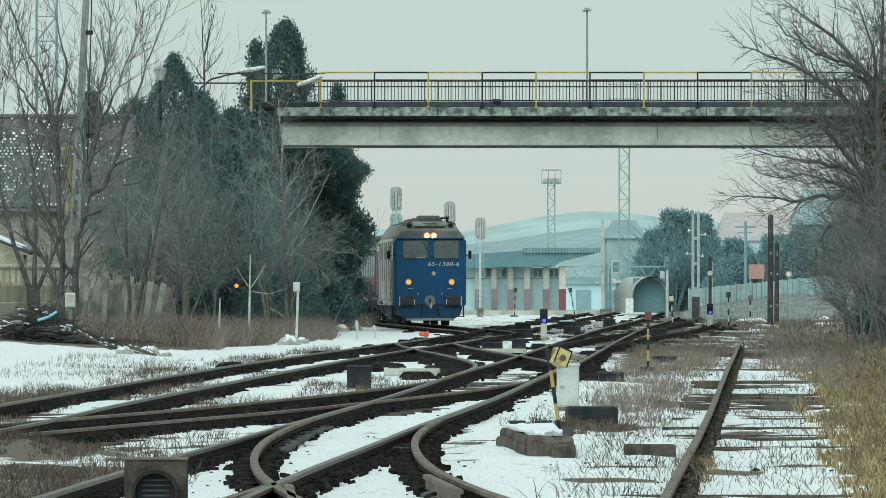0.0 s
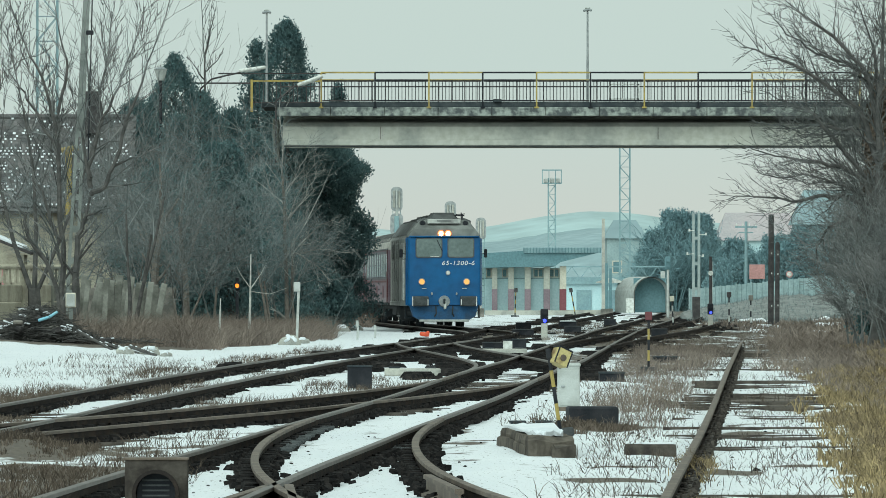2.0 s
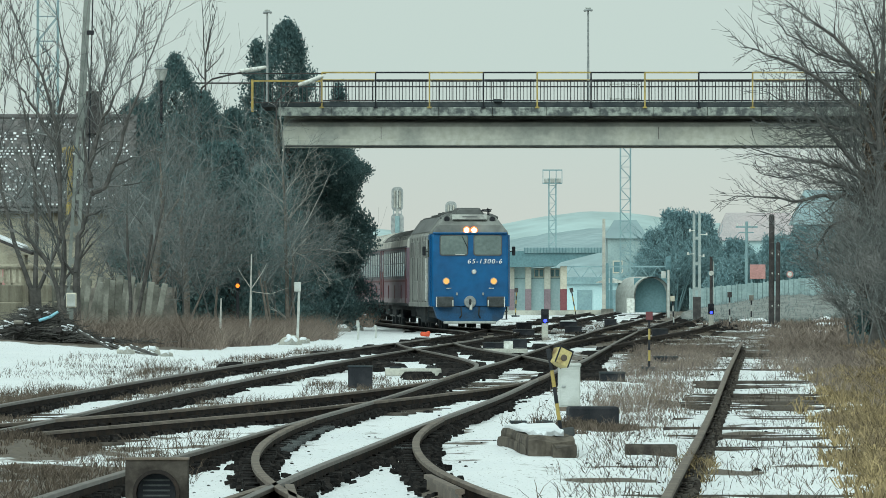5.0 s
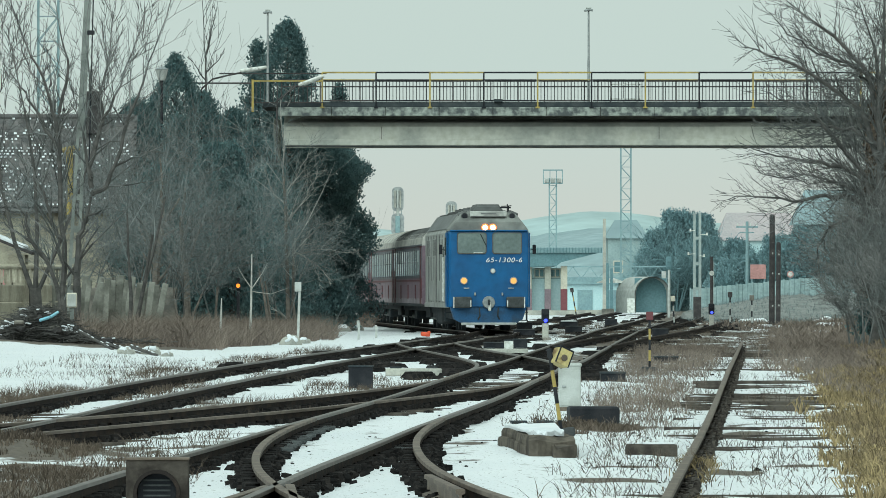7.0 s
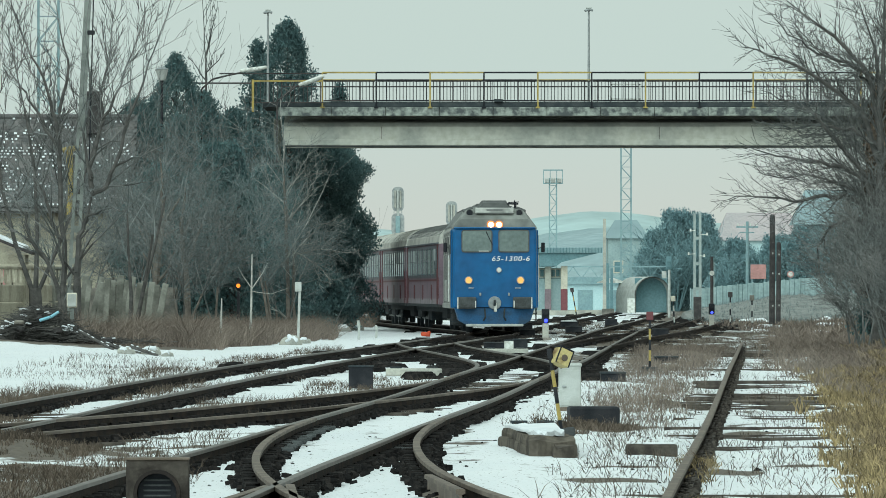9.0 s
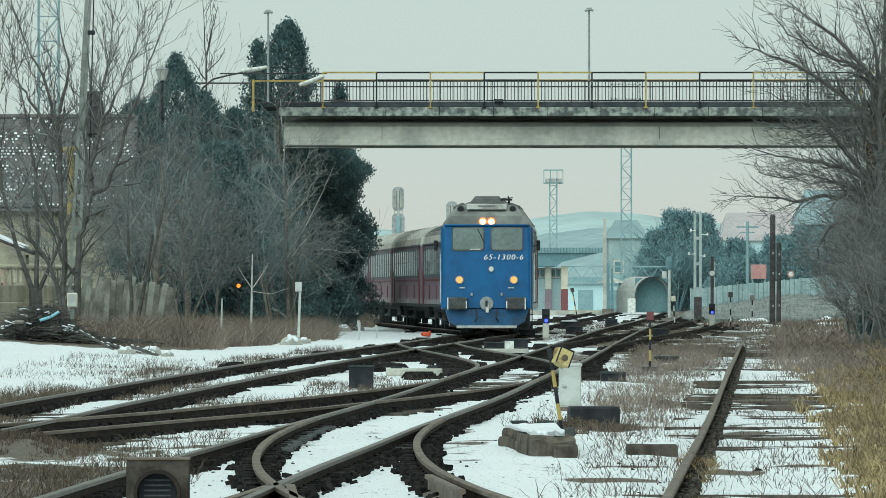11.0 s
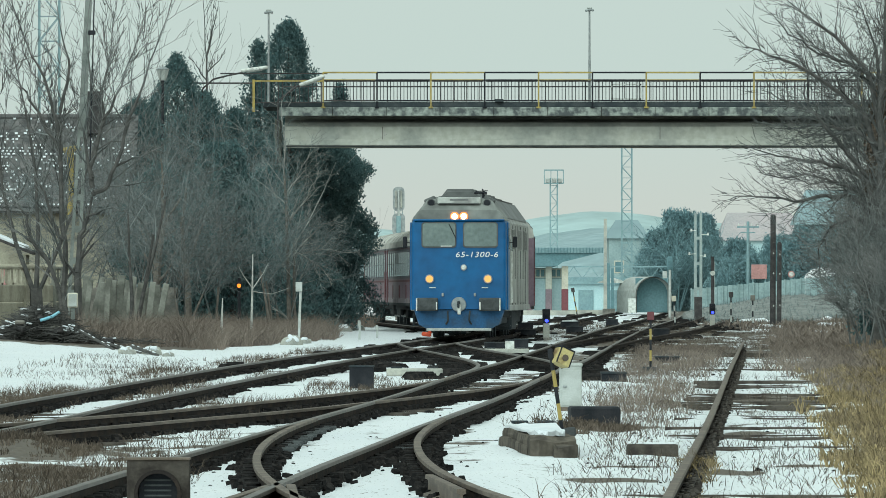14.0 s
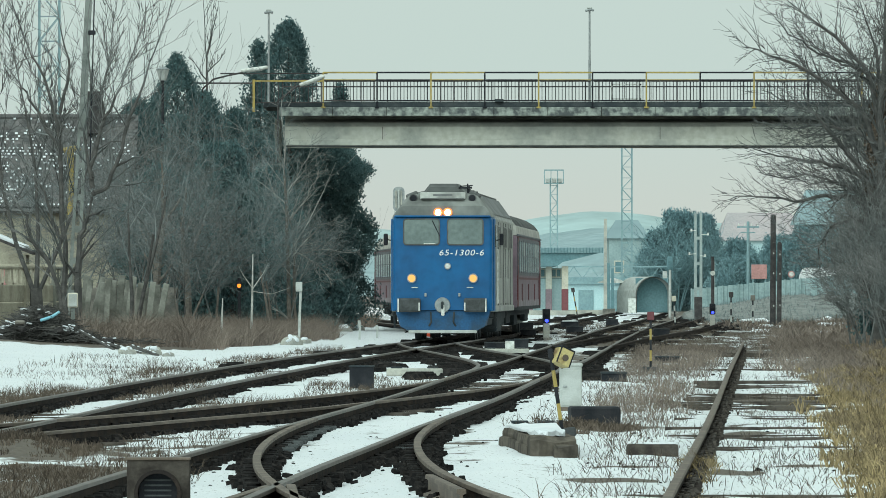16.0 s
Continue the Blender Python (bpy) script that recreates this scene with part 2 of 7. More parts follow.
# ---------------------------------------------------------------- mesh helpers
class Geo:
    """Collects plain geometry for one mesh."""

    def __init__(self):
        self.v, self.f = [], []

    def weld(self):
        """Joins corners that coincide."""
        seen, index, verts = {}, [], []
        for p in self.v:
            key = tuple(round(c, 4) for c in p)
            if key not in seen:
                seen[key] = len(verts)
                verts.append(p)
            index.append(seen[key])
        self.v, self.f = verts, [tuple(index[i] for i in q) for q in self.f]
        return self

    def add(self, verts, faces):
        o = len(self.v)
        self.v.extend([tuple(p) for p in verts])
        self.f.extend([tuple(i + o for i in q) for q in faces])
        return self

    def box(self, c, s, rz=0.0, rx=0.0, ry=0.0, taper=1.0):
        r = Euler((radians(rx), radians(ry), radians(rz))).to_matrix()
        pts = []
        for sz in (-0.5, 0.5):
            k = taper if sz > 0 else 1.0
            for sx, sy in ((-0.5, -0.5), (0.5, -0.5), (0.5, 0.5), (-0.5, 0.5)):
                pts.append(Vector(c) + r @ Vector((sx * s[0] * k, sy * s[1] * k, sz * s[2])))
        return self.add(pts, [(3, 2, 1, 0), (4, 5, 6, 7), (0, 1, 5, 4), (1, 2, 6, 5), (2, 3, 7, 6), (3, 0, 4, 7)])

    def rbox(self, c, s, b=0.02, rz=0.0, rx=0.0, ry=0.0, seg=2):
        """Box with rounded edges."""
        bm = bmesh.new()
        bmesh.ops.create_cube(bm, size=1.0)
        for v in bm.verts:
            v.co = Vector((v.co.x * s[0], v.co.y * s[1], v.co.z * s[2]))
        bmesh.ops.bevel(bm, geom=list(bm.edges), offset=b, segments=seg, profile=0.5, affect="EDGES")
        r = Euler((radians(rx), radians(ry), radians(rz))).to_matrix()
        bm.verts.index_update()
        self.add([Vector(c) + r @ v.co for v in bm.verts], [[v.index for v in f.verts] for f in bm.faces])
        bm.free()
        return self

    def tube(self, p0, p1, r0, r1=None, n=8, cap=True):
        p0, p1 = Vector(p0), Vector(p1)
        r1 = r0 if r1 is None else r1
        w = (p1 - p0).normalized()
        u = w.orthogonal().normalized()
        q = w.cross(u)
        pts = []
        for p, r in ((p0, r0), (p1, r1)):
            for i in range(n):
                a = 2 * math.pi * i / n
                pts.append(p + r * (math.cos(a) * u + math.sin(a) * q))
        faces = [(i, (i + 1) % n, n + (i + 1) % n, n + i) for i in range(n)]
        if cap:
            faces += [tuple(range(n - 1, -1, -1)), tuple(range(n, 2 * n))]
        return self.add(pts, faces)

    def prism(self, outline, y0, y1, cap=True):
        """An (x, z) outline drawn out along y; outline runs counter-clockwise seen from -y."""
        n = len(outline)
        pts = [(x, y0, z) for x, z in outline] + [(x, y1, z) for x, z in outline]
        faces = [(i, n + i, n + (i + 1) % n, (i + 1) % n) for i in range(n)]
        if cap:
            faces += [tuple(range(n)), tuple(range(2 * n - 1, n - 1, -1))]
        return self.add(pts, faces)

    def mesh(self, name, material, smooth=False):
        me = bpy.data.meshes.new(name)
        me.from_pydata(self.v, [], self.f)
        me.materials.append(material)
        if smooth:
            me.polygons.foreach_set("use_smooth", [True] * len(me.polygons))
        me.update()
        return me


def rounded(w, h, r, n=5):
    """Outline of a rectangle with round corners, counter-clockwise in (x, z)."""
    pts = []
    for cx, cz, a0 in ((w / 2 - r, -h / 2 + r, -90), (w / 2 - r, h / 2 - r, 0), (-w / 2 + r, h / 2 - r, 90), (-w / 2 + r, -h / 2 + r, 180)):
        for i in range(n + 1):
            a = radians(a0 + 90 * i / n)
            pts.append((cx + r * math.cos(a), cz + r * math.sin(a)))
    return pts


def pad(c, w, h, r, depth):
    """A flat plate with round corners, facing along y, centred at c."""
    return Geo().prism([(c[0] + x, c[2] + z) for x, z in rounded(w, h, r)], c[1] - depth / 2, c[1] + depth / 2)


def part(name, geo, material, parent=None, label="", smooth=False):
    """Links a Geo as one mesh object under a thing or a part."""
    ob = new(name, geo.mesh(name, material, smooth))
    if parent is not None:
        ob.parent = parent
    if label:
        ob["label"] = label
    return ob


def thing(name, label, category, at=(0, 0, 0), rz=0.0, group="", kind=""):
    ob = new(name)
    ob.empty_display_size = 0.2
    ob.matrix_basis = pose(*at, 0, 0, rz)
    return tagged(ob, label, category, group, kind)


# ---------------------------------------------------------------- ground profile and tracks
def rise(y):
    """Height of the rail tops: level, then a faint rise."""
    u = min(max((y - 85) / 65, 0), 1)
    return 0.15 * u * u * (3 - 2 * u)


def earth(x, y):
    """Height of the ground."""
    z = rise(y) - 0.17
    n = noise.noise((x * 0.35, y * 0.09, 3.1)) * 0.05 + noise.noise((x * 1.3, y * 0.3, 8.2)) * 0.03 + noise.noise((x * 2.9, y * 0.85, 1.2)) * 0.022
    left = -7.2 + (y - 100) * 0.012
    if x < left:
        z += min((left - x) * 0.06, 0.6)
    g = 2.34 + (y - 59) * 0.0399
    if x > g + 1.6:
        z += min((x - g - 1.6) * 0.12, 0.5)
    # earth mound by the outer track
    z += 0.17 * math.exp(-((x + 4.35) / 0.5) ** 2 - ((y - 83.5) / 2.6) ** 2)
    return z + n


class Line:
    """A smooth plan line x(y) through a few points (y, x)."""

    def __init__(self, pts):
        self.y = np.array([p[0] for p in pts], float)
        self.x = np.array([p[1] for p in pts], float)
        self.m = np.gradient(self.x, self.y)

    def at(self, y):
        i = int(np.clip(np.searchsorted(self.y, y) - 1, 0, len(self.y) - 2))
        if y < self.y[0]:
            return float(self.x[0] + (y - self.y[0]) * self.m[0])
        if y > self.y[-1]:
            return float(self.x[-1] + (y - self.y[-1]) * self.m[-1])
        h = self.y[i + 1] - self.y[i]
        s = (y - self.y[i]) / h
        a, b, c, d = 2 * s**3 - 3 * s**2 + 1, s**3 - 2 * s**2 + s, -2 * s**3 + 3 * s**2, s**3 - s**2
        return float(a * self.x[i] + b * h * self.m[i] + c * self.x[i + 1] + d * h * self.m[i + 1])


TRAIN = Line([(60, -6.5), (78, -6.0), (95, -5.3), (106, -4.95), (118, -4.4), (140, -3.4), (167, -2.42), (196, -1.25), (213, -0.5),
              (222.6, -0.08), (231.4, 0.27), (243.2, 0.79), (252, 1.22), (258, 1.42), (264, 1.54), (270, 1.53), (276, 1.43), (284, 1.09),
              (293.4, 0.61), (305, 0.04), (317, -0.5), (335, -1.32), (360, -2.5), (430, -5.8)])
NEAR = Line([(45, -2.72), (59, -2.22), (67.8, -1.93), (80.6, -1.43), (90.8, -1.04), (97, -0.75), (113.4, 0.05), (133, 0.87), (155, 1.78),
             (181, 2.65), (235, 4.4), (288, 6.2), (384, 9.9), (540, 15.3)])
FORK = Line([(45, 0.75), (55, 0.02), (59.3, -0.28), (61.6, -0.44), (65, -0.63), (69, -0.81), (73, -0.93), (77.7, -1.01), (84, -1.03), (90, -0.95), (97, -0.75)])
CROSS = Line([(76, -6.6), (85, -5.35), (90, -4.6), (95.6, -3.7), (101, -2.75), (107.4, -1.8), (114.4, -0.8), (120.6, -0.02), (127, 0.58), (138, 1.07)])
LINK = Line([(136, 0.99), (142, 1.22), (149, 1.35), (158, 1.27), (170, 0.92), (185, 0.33), (200, -0.2), (213, -0.5)])
SIDE = Line([(40, 1.58), (59, 2.34), (85, 3.4), (217, 8.64), (540, 21.5)])
FAR = Line([(232, 0.3), (250, 1.15), (280, 2.0), (340, 4.0), (384, 5.5), (540, 10.8)])
FAR2 = Line([(200, 3.27), (240, 5.3), (290, 8.2), (340, 10.6), (540, 18.5)])

RAIL = [(-0.07, -0.17), (0.07, -0.17), (0.07, -0.145), (0.012, -0.125), (0.012, -0.045), (0.036, -0.035), (0.036, -0.004), (0.028, 0.0),
        (-0.028, 0.0), (-0.036, -0.004), (-0.036, -0.035), (-0.012, -0.045), (-0.012, -0.125), (-0.07, -0.145)]


def rail_mesh(line, offset, y0, y1, step, top, seed=0):
    g = Geo()
    ys = np.arange(y0, y1 + step * 0.5, step)
    n = len(RAIL)
    for y in ys:
        x, z = line.at(y) + offset, rise(y)
        g.v.extend((x + a, y, z + b) for a, b in RAIL)
    for k in range(len(ys) - 1):
        for i in range(n):
            j = (i + 1) % n
            g.f.append((k * n + i, k * n + j, (k + 1) * n + j, (k + 1) * n + i))
    me = g.mesh("rail", M["rail_side"])
    me.materials.append(top)
    for p in me.polygons:
        if p.index % n in (5, 6, 7, 8, 9):
            p.material_index = 1
    return me


def bed_mesh(line, offset, y0, y1, rnd, tooth=0.6, wide=1.0):
    """Dark oily strip with ragged edges in which a rail lies, the snow melted back to the sleepers."""
    g = Geo()
    y = y0
    while y < y1:
        x, z = line.at(y) + offset, rise(y) - 0.125
        k = tooth if y < 200 else tooth * 2.4
        for s in (-1, 1):
            w = rnd.uniform(0.07, 0.13) * wide * (1.0 if y < 120 else 0.75)
            g.box((x + s * 0.075 * wide, y, z), (w, k * 0.5, 0.05 + rnd.random() * 0.02), rz=rnd.uniform(-8, 8))
            g.box((x + s * 0.06 * wide, y + k * 0.5, z - 0.02), (w * 0.8, k * 0.6, 0.05), rz=rnd.uniform(-8, 8))
        y += k
    # loose stones and clods fraying the edge of the snow
    y = y0
    while y < min(y1, 190):
        x, z = line.at(y) + offset, rise(y) - 0.14
        s = 1 if rnd.random() < 0.5 else -1
        a = rnd.uniform(0.015, 0.045)
        g.box((x + s * abs(rnd.gauss(0.13, 0.055)) * wide, y, z + rnd.uniform(-0.01, 0.01)), (a * 1.3, a * 2.2, a), rz=rnd.uniform(0, 90), rx=rnd.uniform(-30, 30))
        y += rnd.uniform(0.03, 0.1)
    return g


def track(name, line, y0, y1, label, top="rail_top", step=1.5, sleepers=True, covered=0.0, rails=(-1, 1)):
    rnd = random.Random(name)
    tr = thing(name, label, "railway track", kind="structure")
    for s in rails:
        r = new("rail", rail_mesh(line, s * 0.7535, y0, y1, step, M[top]))
        r.parent = tr
        if covered < 0.9:
            tagged(part("trackbed", bed_mesh(line, s * 0.7535, y0, y1, rnd), M["ballast"], tr), kind="stuff")
    return tr


track("track_main", NEAR, 46, 540, "worn steel running rails curving through thawing snow")
track("track_train", TRAIN, 62, 430, "steel rails of the line the passenger train runs on")
track("track_fork", FORK, 46, 96.4, "rusty turnout rails curving out of the main track", "rail_rust", 1.0)
track("track_crossing", CROSS, 77, 137, "oily rails of a turnout crossing the snowy yard", "rail_rust", 1.0)
track("track_link", LINK, 137, 212, "curved crossover rails linking two yard tracks")
track("track_siding", SIDE, 42, 218, "rusty disused siding rail half buried in snow", "rail_rust", covered=1.0, rails=(-1,))
# dark strip on one side of the rail: bed plus its web's shade
tagged(part("trackbed", bed_mesh(SIDE, -0.68, 46, 200, random.Random(71), wide=0.28), M["sleeper"], bpy.data.objects["track_siding"]), kind="stuff")
track("track_platform", FAR, 233, 540, "dull steel rails leading to the station platform", "rail_side", step=4)
track("track_loop", FAR2, 201, 540, "dull steel rails of the station loop", "rail_side", step=4)
# ---------------------------------------------------------------- ground
BARE = [(-4.35, 83.0, 0.6, 4.0), (4.85, 118, 0.7, 4.5), (1.75, 76.5, 0.32, 1.1), (1.5, 71, 0.4, 0.8), (2.6, 74, 0.3, 1.0), (1.4, 62, 0.45, 0.8),
        (3.0, 64.5, 0.3, 0.8), (2.0, 66, 0.4, 0.7), (1.9, 100, 0.5, 2.0), (3.6, 96, 0.35, 1.2), (3.3, 78, 0.4, 0.7)]


def snow_cover(x, y):
    """How much snow lies at a place, 0 to 1."""
    n = noise.noise((x * 0.45, y * 0.06, 1.7)) + 0.5 * noise.noise((x * 1.7, y * 0.25, 5.3))
    side = SIDE.at(y)
    c = 0.86 + 0.5 * n
    if x > side + 0.9:
        c -= (x - side - 0.9) * 0.9
    if y > 150 and x > NEAR.at(y) + 1.2:
        c -= min((y - 150) / 40, 1) * 0.55
    elif y > 190:
        c -= min((y - 190) / 60, 1) * 0.24
    if y < 78 and x < -2.7:
        c -= 0.45
    if y > 165 and abs(x - NEAR.at(y)) < 1.1:
        c -= 0.4
    if y > 222 and abs(x - TRAIN.at(y)) < 1.3:
        c -= 0.5
    left = -7.6 + (y - 100) * 0.012
    if x < TRAIN.at(y) - 0.9:
        c += 0.7
        edge = float(np.interp(x, [-11, -7.5, -6, -4.8, -4.4, -3.2], [196, 190, 207, 228, 290, 345]))
        if y > edge:
            c -= min((y - edge) / 8, 1) * 2.0
    if x < left - 9:
        c -= 0.6
    c = min(c, 1.0)
    for bx, by, w, d in BARE:
        if abs(y - by) < 3 * d and abs(x - bx) < 3 * w:
            c -= 1.15 * math.exp(-((x - bx) / w) ** 2 - ((y - by) / d) ** 2)
    return min(max(c, 0), 1)


def ground_material():
    m = bpy.data.materials.new("snowy_ground")
    m.use_nodes = True
    n, l = m.node_tree.nodes, m.node_tree.links
    b = n["Principled BSDF"]
    b.inputs["Roughness"].default_value = 0.85
    at = n.new("ShaderNodeAttribute")
    at.attribute_name = "snow"
    tc = n.new("ShaderNodeTexCoord")
    mp = n.new("ShaderNodeMapping")
    mp.inputs["Scale"].default_value = (1.0, 0.3, 1.0)
    l.new(tc.outputs["Object"], mp.inputs[0])
    n1, n2, n3 = (n.new("ShaderNodeTexNoise") for _ in range(3))
    for k, s, d in ((n1, 2.4, 8), (n2, 14, 5), (n3, 0.7, 4)):
        k.inputs["Scale"].default_value, k.inputs["Detail"].default_value = s, d
        l.new(mp.outputs[0], k.inputs["Vector"])
    ad = n.new("ShaderNodeMath")
    ad.operation = "MULTIPLY_ADD"
    ad.inputs[1].default_value = 1.3
    l.new(n1.outputs[0], ad.inputs[0])
    l.new(at.outputs["Fac"], ad.inputs[2])
    sel = n.new("ShaderNodeValToRGB")
    sel.color_ramp.elements[0].position, sel.color_ramp.elements[1].position = 0.52, 0.58
    half = n.new("ShaderNodeMath")
    half.operation = "MULTIPLY"
    half.inputs[1].default_value = 0.5
    l.new(ad.outputs[0], half.inputs[0])
    l.new(half.outputs[0], sel.inputs[0])
    dirt, white = n.new("ShaderNodeValToRGB"), n.new("ShaderNodeValToRGB")
    dirt.color_ramp.elements[0].color, dirt.color_ramp.elements[1].color = (0.05, 0.042, 0.036, 1), (0.17, 0.135, 0.1, 1)
    white.color_ramp.elements[0].color, white.color_ramp.elements[1].color = (0.68, 0.71, 0.73, 1), (0.82, 0.83, 0.83, 1)
    l.new(n2.outputs[0], dirt.inputs[0])
    l.new(n3.outputs[0], white.inputs[0])
    mix = n.new("ShaderNodeMixRGB")
    l.new(sel.outputs[0], mix.inputs[0])
    l.new(dirt.outputs[0], mix.inputs[1])
    l.new(white.outputs[0], mix.inputs[2])
    speck = n.new("ShaderNodeTexNoise")
    speck.inputs["Scale"].default_value, speck.inputs["Detail"].default_value = 26, 2
    l.new(mp.outputs[0], speck.inputs["Vector"])
    pick = n.new("ShaderNodeValToRGB")
    pick.color_ramp.elements[0].position, pick.color_ramp.elements[1].position = 0.66, 0.7
    l.new(speck.outputs[0], pick.inputs[0])
    mix2 = n.new("ShaderNodeMixRGB")
    mix2.inputs[2].default_value = (0.16, 0.14, 0.12, 1)
    l.new(pick.outputs[0], mix2.inputs[0])
    l.new(mix.outputs[0], mix2.inputs[1])
    l.new(mix2.outputs[0], b.inputs["Base Color"])
    bp = n.new("ShaderNodeBump")
    bp.inputs["Strength"].default_value, bp.inputs["Distance"].default_value = 0.6, 0.06
    l.new(n2.outputs[0], bp.inputs["Height"])
    l.new(bp.outputs[0], b.inputs["Normal"])
    return m


def build_ground():
    xs = np.concatenate([[-2500, -700, -200, -80, -45], np.arange(-30, -12, 1.2), np.arange(-12, 14, 0.25), np.arange(14, 32, 1.2), [45, 80, 200, 700, 2500]])
    ys = np.concatenate([[-800, -200, -50, 0, 25], np.arange(40, 130, 0.5), np.arange(130, 340, 1.0), np.arange(340, 620, 6.0), [700, 900, 1400, 2200, 4000]])
    verts, cover = [], []
    for y in ys:
        for x in xs:
            inside = -30 < x < 32 and 25 < y < 620
            verts.append((x, y, earth(x, y) if inside else rise(y) - 0.17 + (0.5 if abs(x) > 40 and y > 0 else 0)))
            cover.append(snow_cover(x, y) if inside else 0.3)
    nx = len(xs)
    faces = [(j * nx + i, j * nx + i + 1, (j + 1) * nx + i + 1, (j + 1) * nx + i) for j in range(len(ys) - 1) for i in range(nx - 1)]
    me = bpy.data.meshes.new("ground")
    me.from_pydata([tuple(map(float, v)) for v in verts], [], faces)
    a = me.attributes.new("snow", "FLOAT", "POINT")
    a.data.foreach_set("value", [float(c) for c in cover])
    me.materials.append(ground_material())
    me.polygons.foreach_set("use_smooth", [True] * len(me.polygons))
    tagged(new("ground", me), "patchy thawing snow over dark yard ground and dead weeds", "ground", kind="structure")


build_ground()


# ---------------------------------------------------------------- footbridge
def lerp(a, b, u):
    return a + (b - a) * u


def build_bridge():
    y = 305.0
    x0, x1 = -6.2, 22.0
    br = thing("footbridge", "concrete road bridge with yellow and black steel railing over the tracks", "bridge", (0, y, 0))
    part("deck", Geo().rbox(((x0 + x1) / 2 - 0.3, 3, 8.43), (x1 - x0 + 0.6, 6.6, 0.19), 0.02), M["deck_dark"], br, "dark bitumen deck edge")
    g = Geo()
    for k in range(15):
        xa = x0 + k * 2.0
        g.rbox((xa + 1.0, -0.12, 8.165), (1.985, 0.42, 0.33), 0.015, seg=1)
    part("edge_beam", g, M["deck_edge"], br, "moss-streaked concrete edge beam")
    # beam with a recessed web and a heavy lower flange
    side = [(0.5, 6.9), (0.5, 7.62), (0.75, 7.78), (1.9, 7.92), (1.9, 8.3), (2.4, 8.3), (2.4, 6.9)]
    n = len(side)
    g = Geo().add([(xx, a, b) for xx in (x0 + 0.2, x1) for a, b in side],
                  [(q, (q + 1) % n, n + (q + 1) % n, n + q) for q in range(n)] + [tuple(range(n - 1, -1, -1)), tuple(range(n, 2 * n))])
    part("girder", g, M["girder"], br, "pale concrete beam with faint joints")
    part("girder_flange", Geo().rbox(((x0 + x1) / 2, 0.47, 7.03), (x1 - x0 - 0.4, 0.1, 0.22), 0.02), M["girder"], br)
    part("girder_rear", Geo().box(((x0 + x1) / 2, 5.4, 7.4), (x1 - x0 - 0.4, 0.5, 0.98)), M["girder"], br)
    for xj in (-2.35, 8.0, 13.5):
        part("joint", Geo().box((xj, 0.495, 7.38), (0.025, 0.02, 0.46)), M["concrete_dark"], br)
    part("drip_edge", Geo().box(((x0 + x1) / 2, 0.6, 6.895), (x1 - x0 - 0.4, 0.3, 0.035)), M["deck_dark"], br)
    baluster = Geo().box((0, 0, 0), (0.026, 0.026, 0.74)).mesh('baluster', M['black'])
    px = [-4.55 + 2.003 * k for k in range(12)]
    for k, x in enumerate(px):
        m = M["yellow"] if k % 2 == 0 else M["black"]
        part("post", Geo().box((x, -0.3, 8.96), (0.06, 0.08, 1.32)).box((x, -0.3, 8.32), (0.16, 0.14, 0.06)), m, br)
    for k in range(len(px) - 1):
        xa, xb = px[k], px[k + 1]
        m = M["yellow"] if k % 2 == 0 else M["black"]
        part("top_rail", Geo().box(((xa + xb) / 2, -0.3, 9.62), (xb - xa, 0.07, 0.06)), m, br)
        g = Geo().box(((xa + xb) / 2, -0.3, 9.3), (xb - xa - 0.08, 0.05, 0.05))
        g.box(((xa + xb) / 2, -0.3, 8.57), (xb - xa - 0.08, 0.05, 0.06))
        bars = []
        for i in range(1, 16):
            xx = lerp(xa, xb, i / 16)
            bars.append((xx, -0.3, 8.93))
        panel = part("railing_panel", g, M["black"] if k % 2 else M["wood_pole"], br)
        for b in bars:
            o = new("baluster", baluster)
            o.parent = panel
            o.location = b
        part("hand_strip", Geo().box(((xa + xb) / 2, -0.36, 9.35), (xb - xa - 0.1, 0.03, 0.03)), M["yellow"] if k % 2 == 0 else M["black"], br)
    # rear railing, seen through the front one
    g = Geo()
    for z in (9.5, 8.56, 9.25):
        g.box(((x0 + x1) / 2, 6.0, z), (x1 - x0, 0.05, 0.05))
    for i in range(int((x1 - x0) / 0.5)):
        g.box((x0 + i * 0.5, 6.0, 8.9), (0.026, 0.026, 1.2))
    tagged(part("rear_railing", g, M["wood_pole"], br), kind="stuff")
    # stair landing railing at the end
    g = Geo().box((-7.13, -0.5, 8.75), (0.09, 0.09, 1.2))
    part("end_post", g, M["yellow"], br)
    part("end_post", Geo().box((-7.3, -0.45, 6.9), (0.11, 0.09, 1.0), ry=4), M["yellow"], br)
    part("end_railing", Geo().box((-5.8, -0.5, 9.3), (2.55, 0.06, 0.06)), M["yellow"], br)
    g = Geo().box((-5.8, -0.5, 8.5), (2.55, 0.05, 0.05))
    for i in range(16):
        g.box((-7.0 + i * 0.158, -0.5, 8.9), (0.026, 0.026, 0.8))
    part("end_railing", g, M["wood_pole"], br)
    part("top_rail", Geo().box((-8.9, 0.4, 9.24), (3.6, 0.05, 0.06)).box((-6.4, 0.4, 9.6), (4.0, 0.05, 0.05)), M["wood_pole"], br)
    for x in (-6.3, 16.5):
        part("pier", Geo().rbox((x, 2.6, 3.95), (0.2, 0.7, 8.0), 0.04), M["fence_grey"], br)
        part("pier", Geo().rbox((x, 5.0, 3.95), (0.2, 0.7, 8.0), 0.04), M["fence_grey"], br)
    part("abutment", Geo().rbox((20.5, 3, 3.9), (3.0, 6.4, 8.0), 0.05), M["concrete"], br)
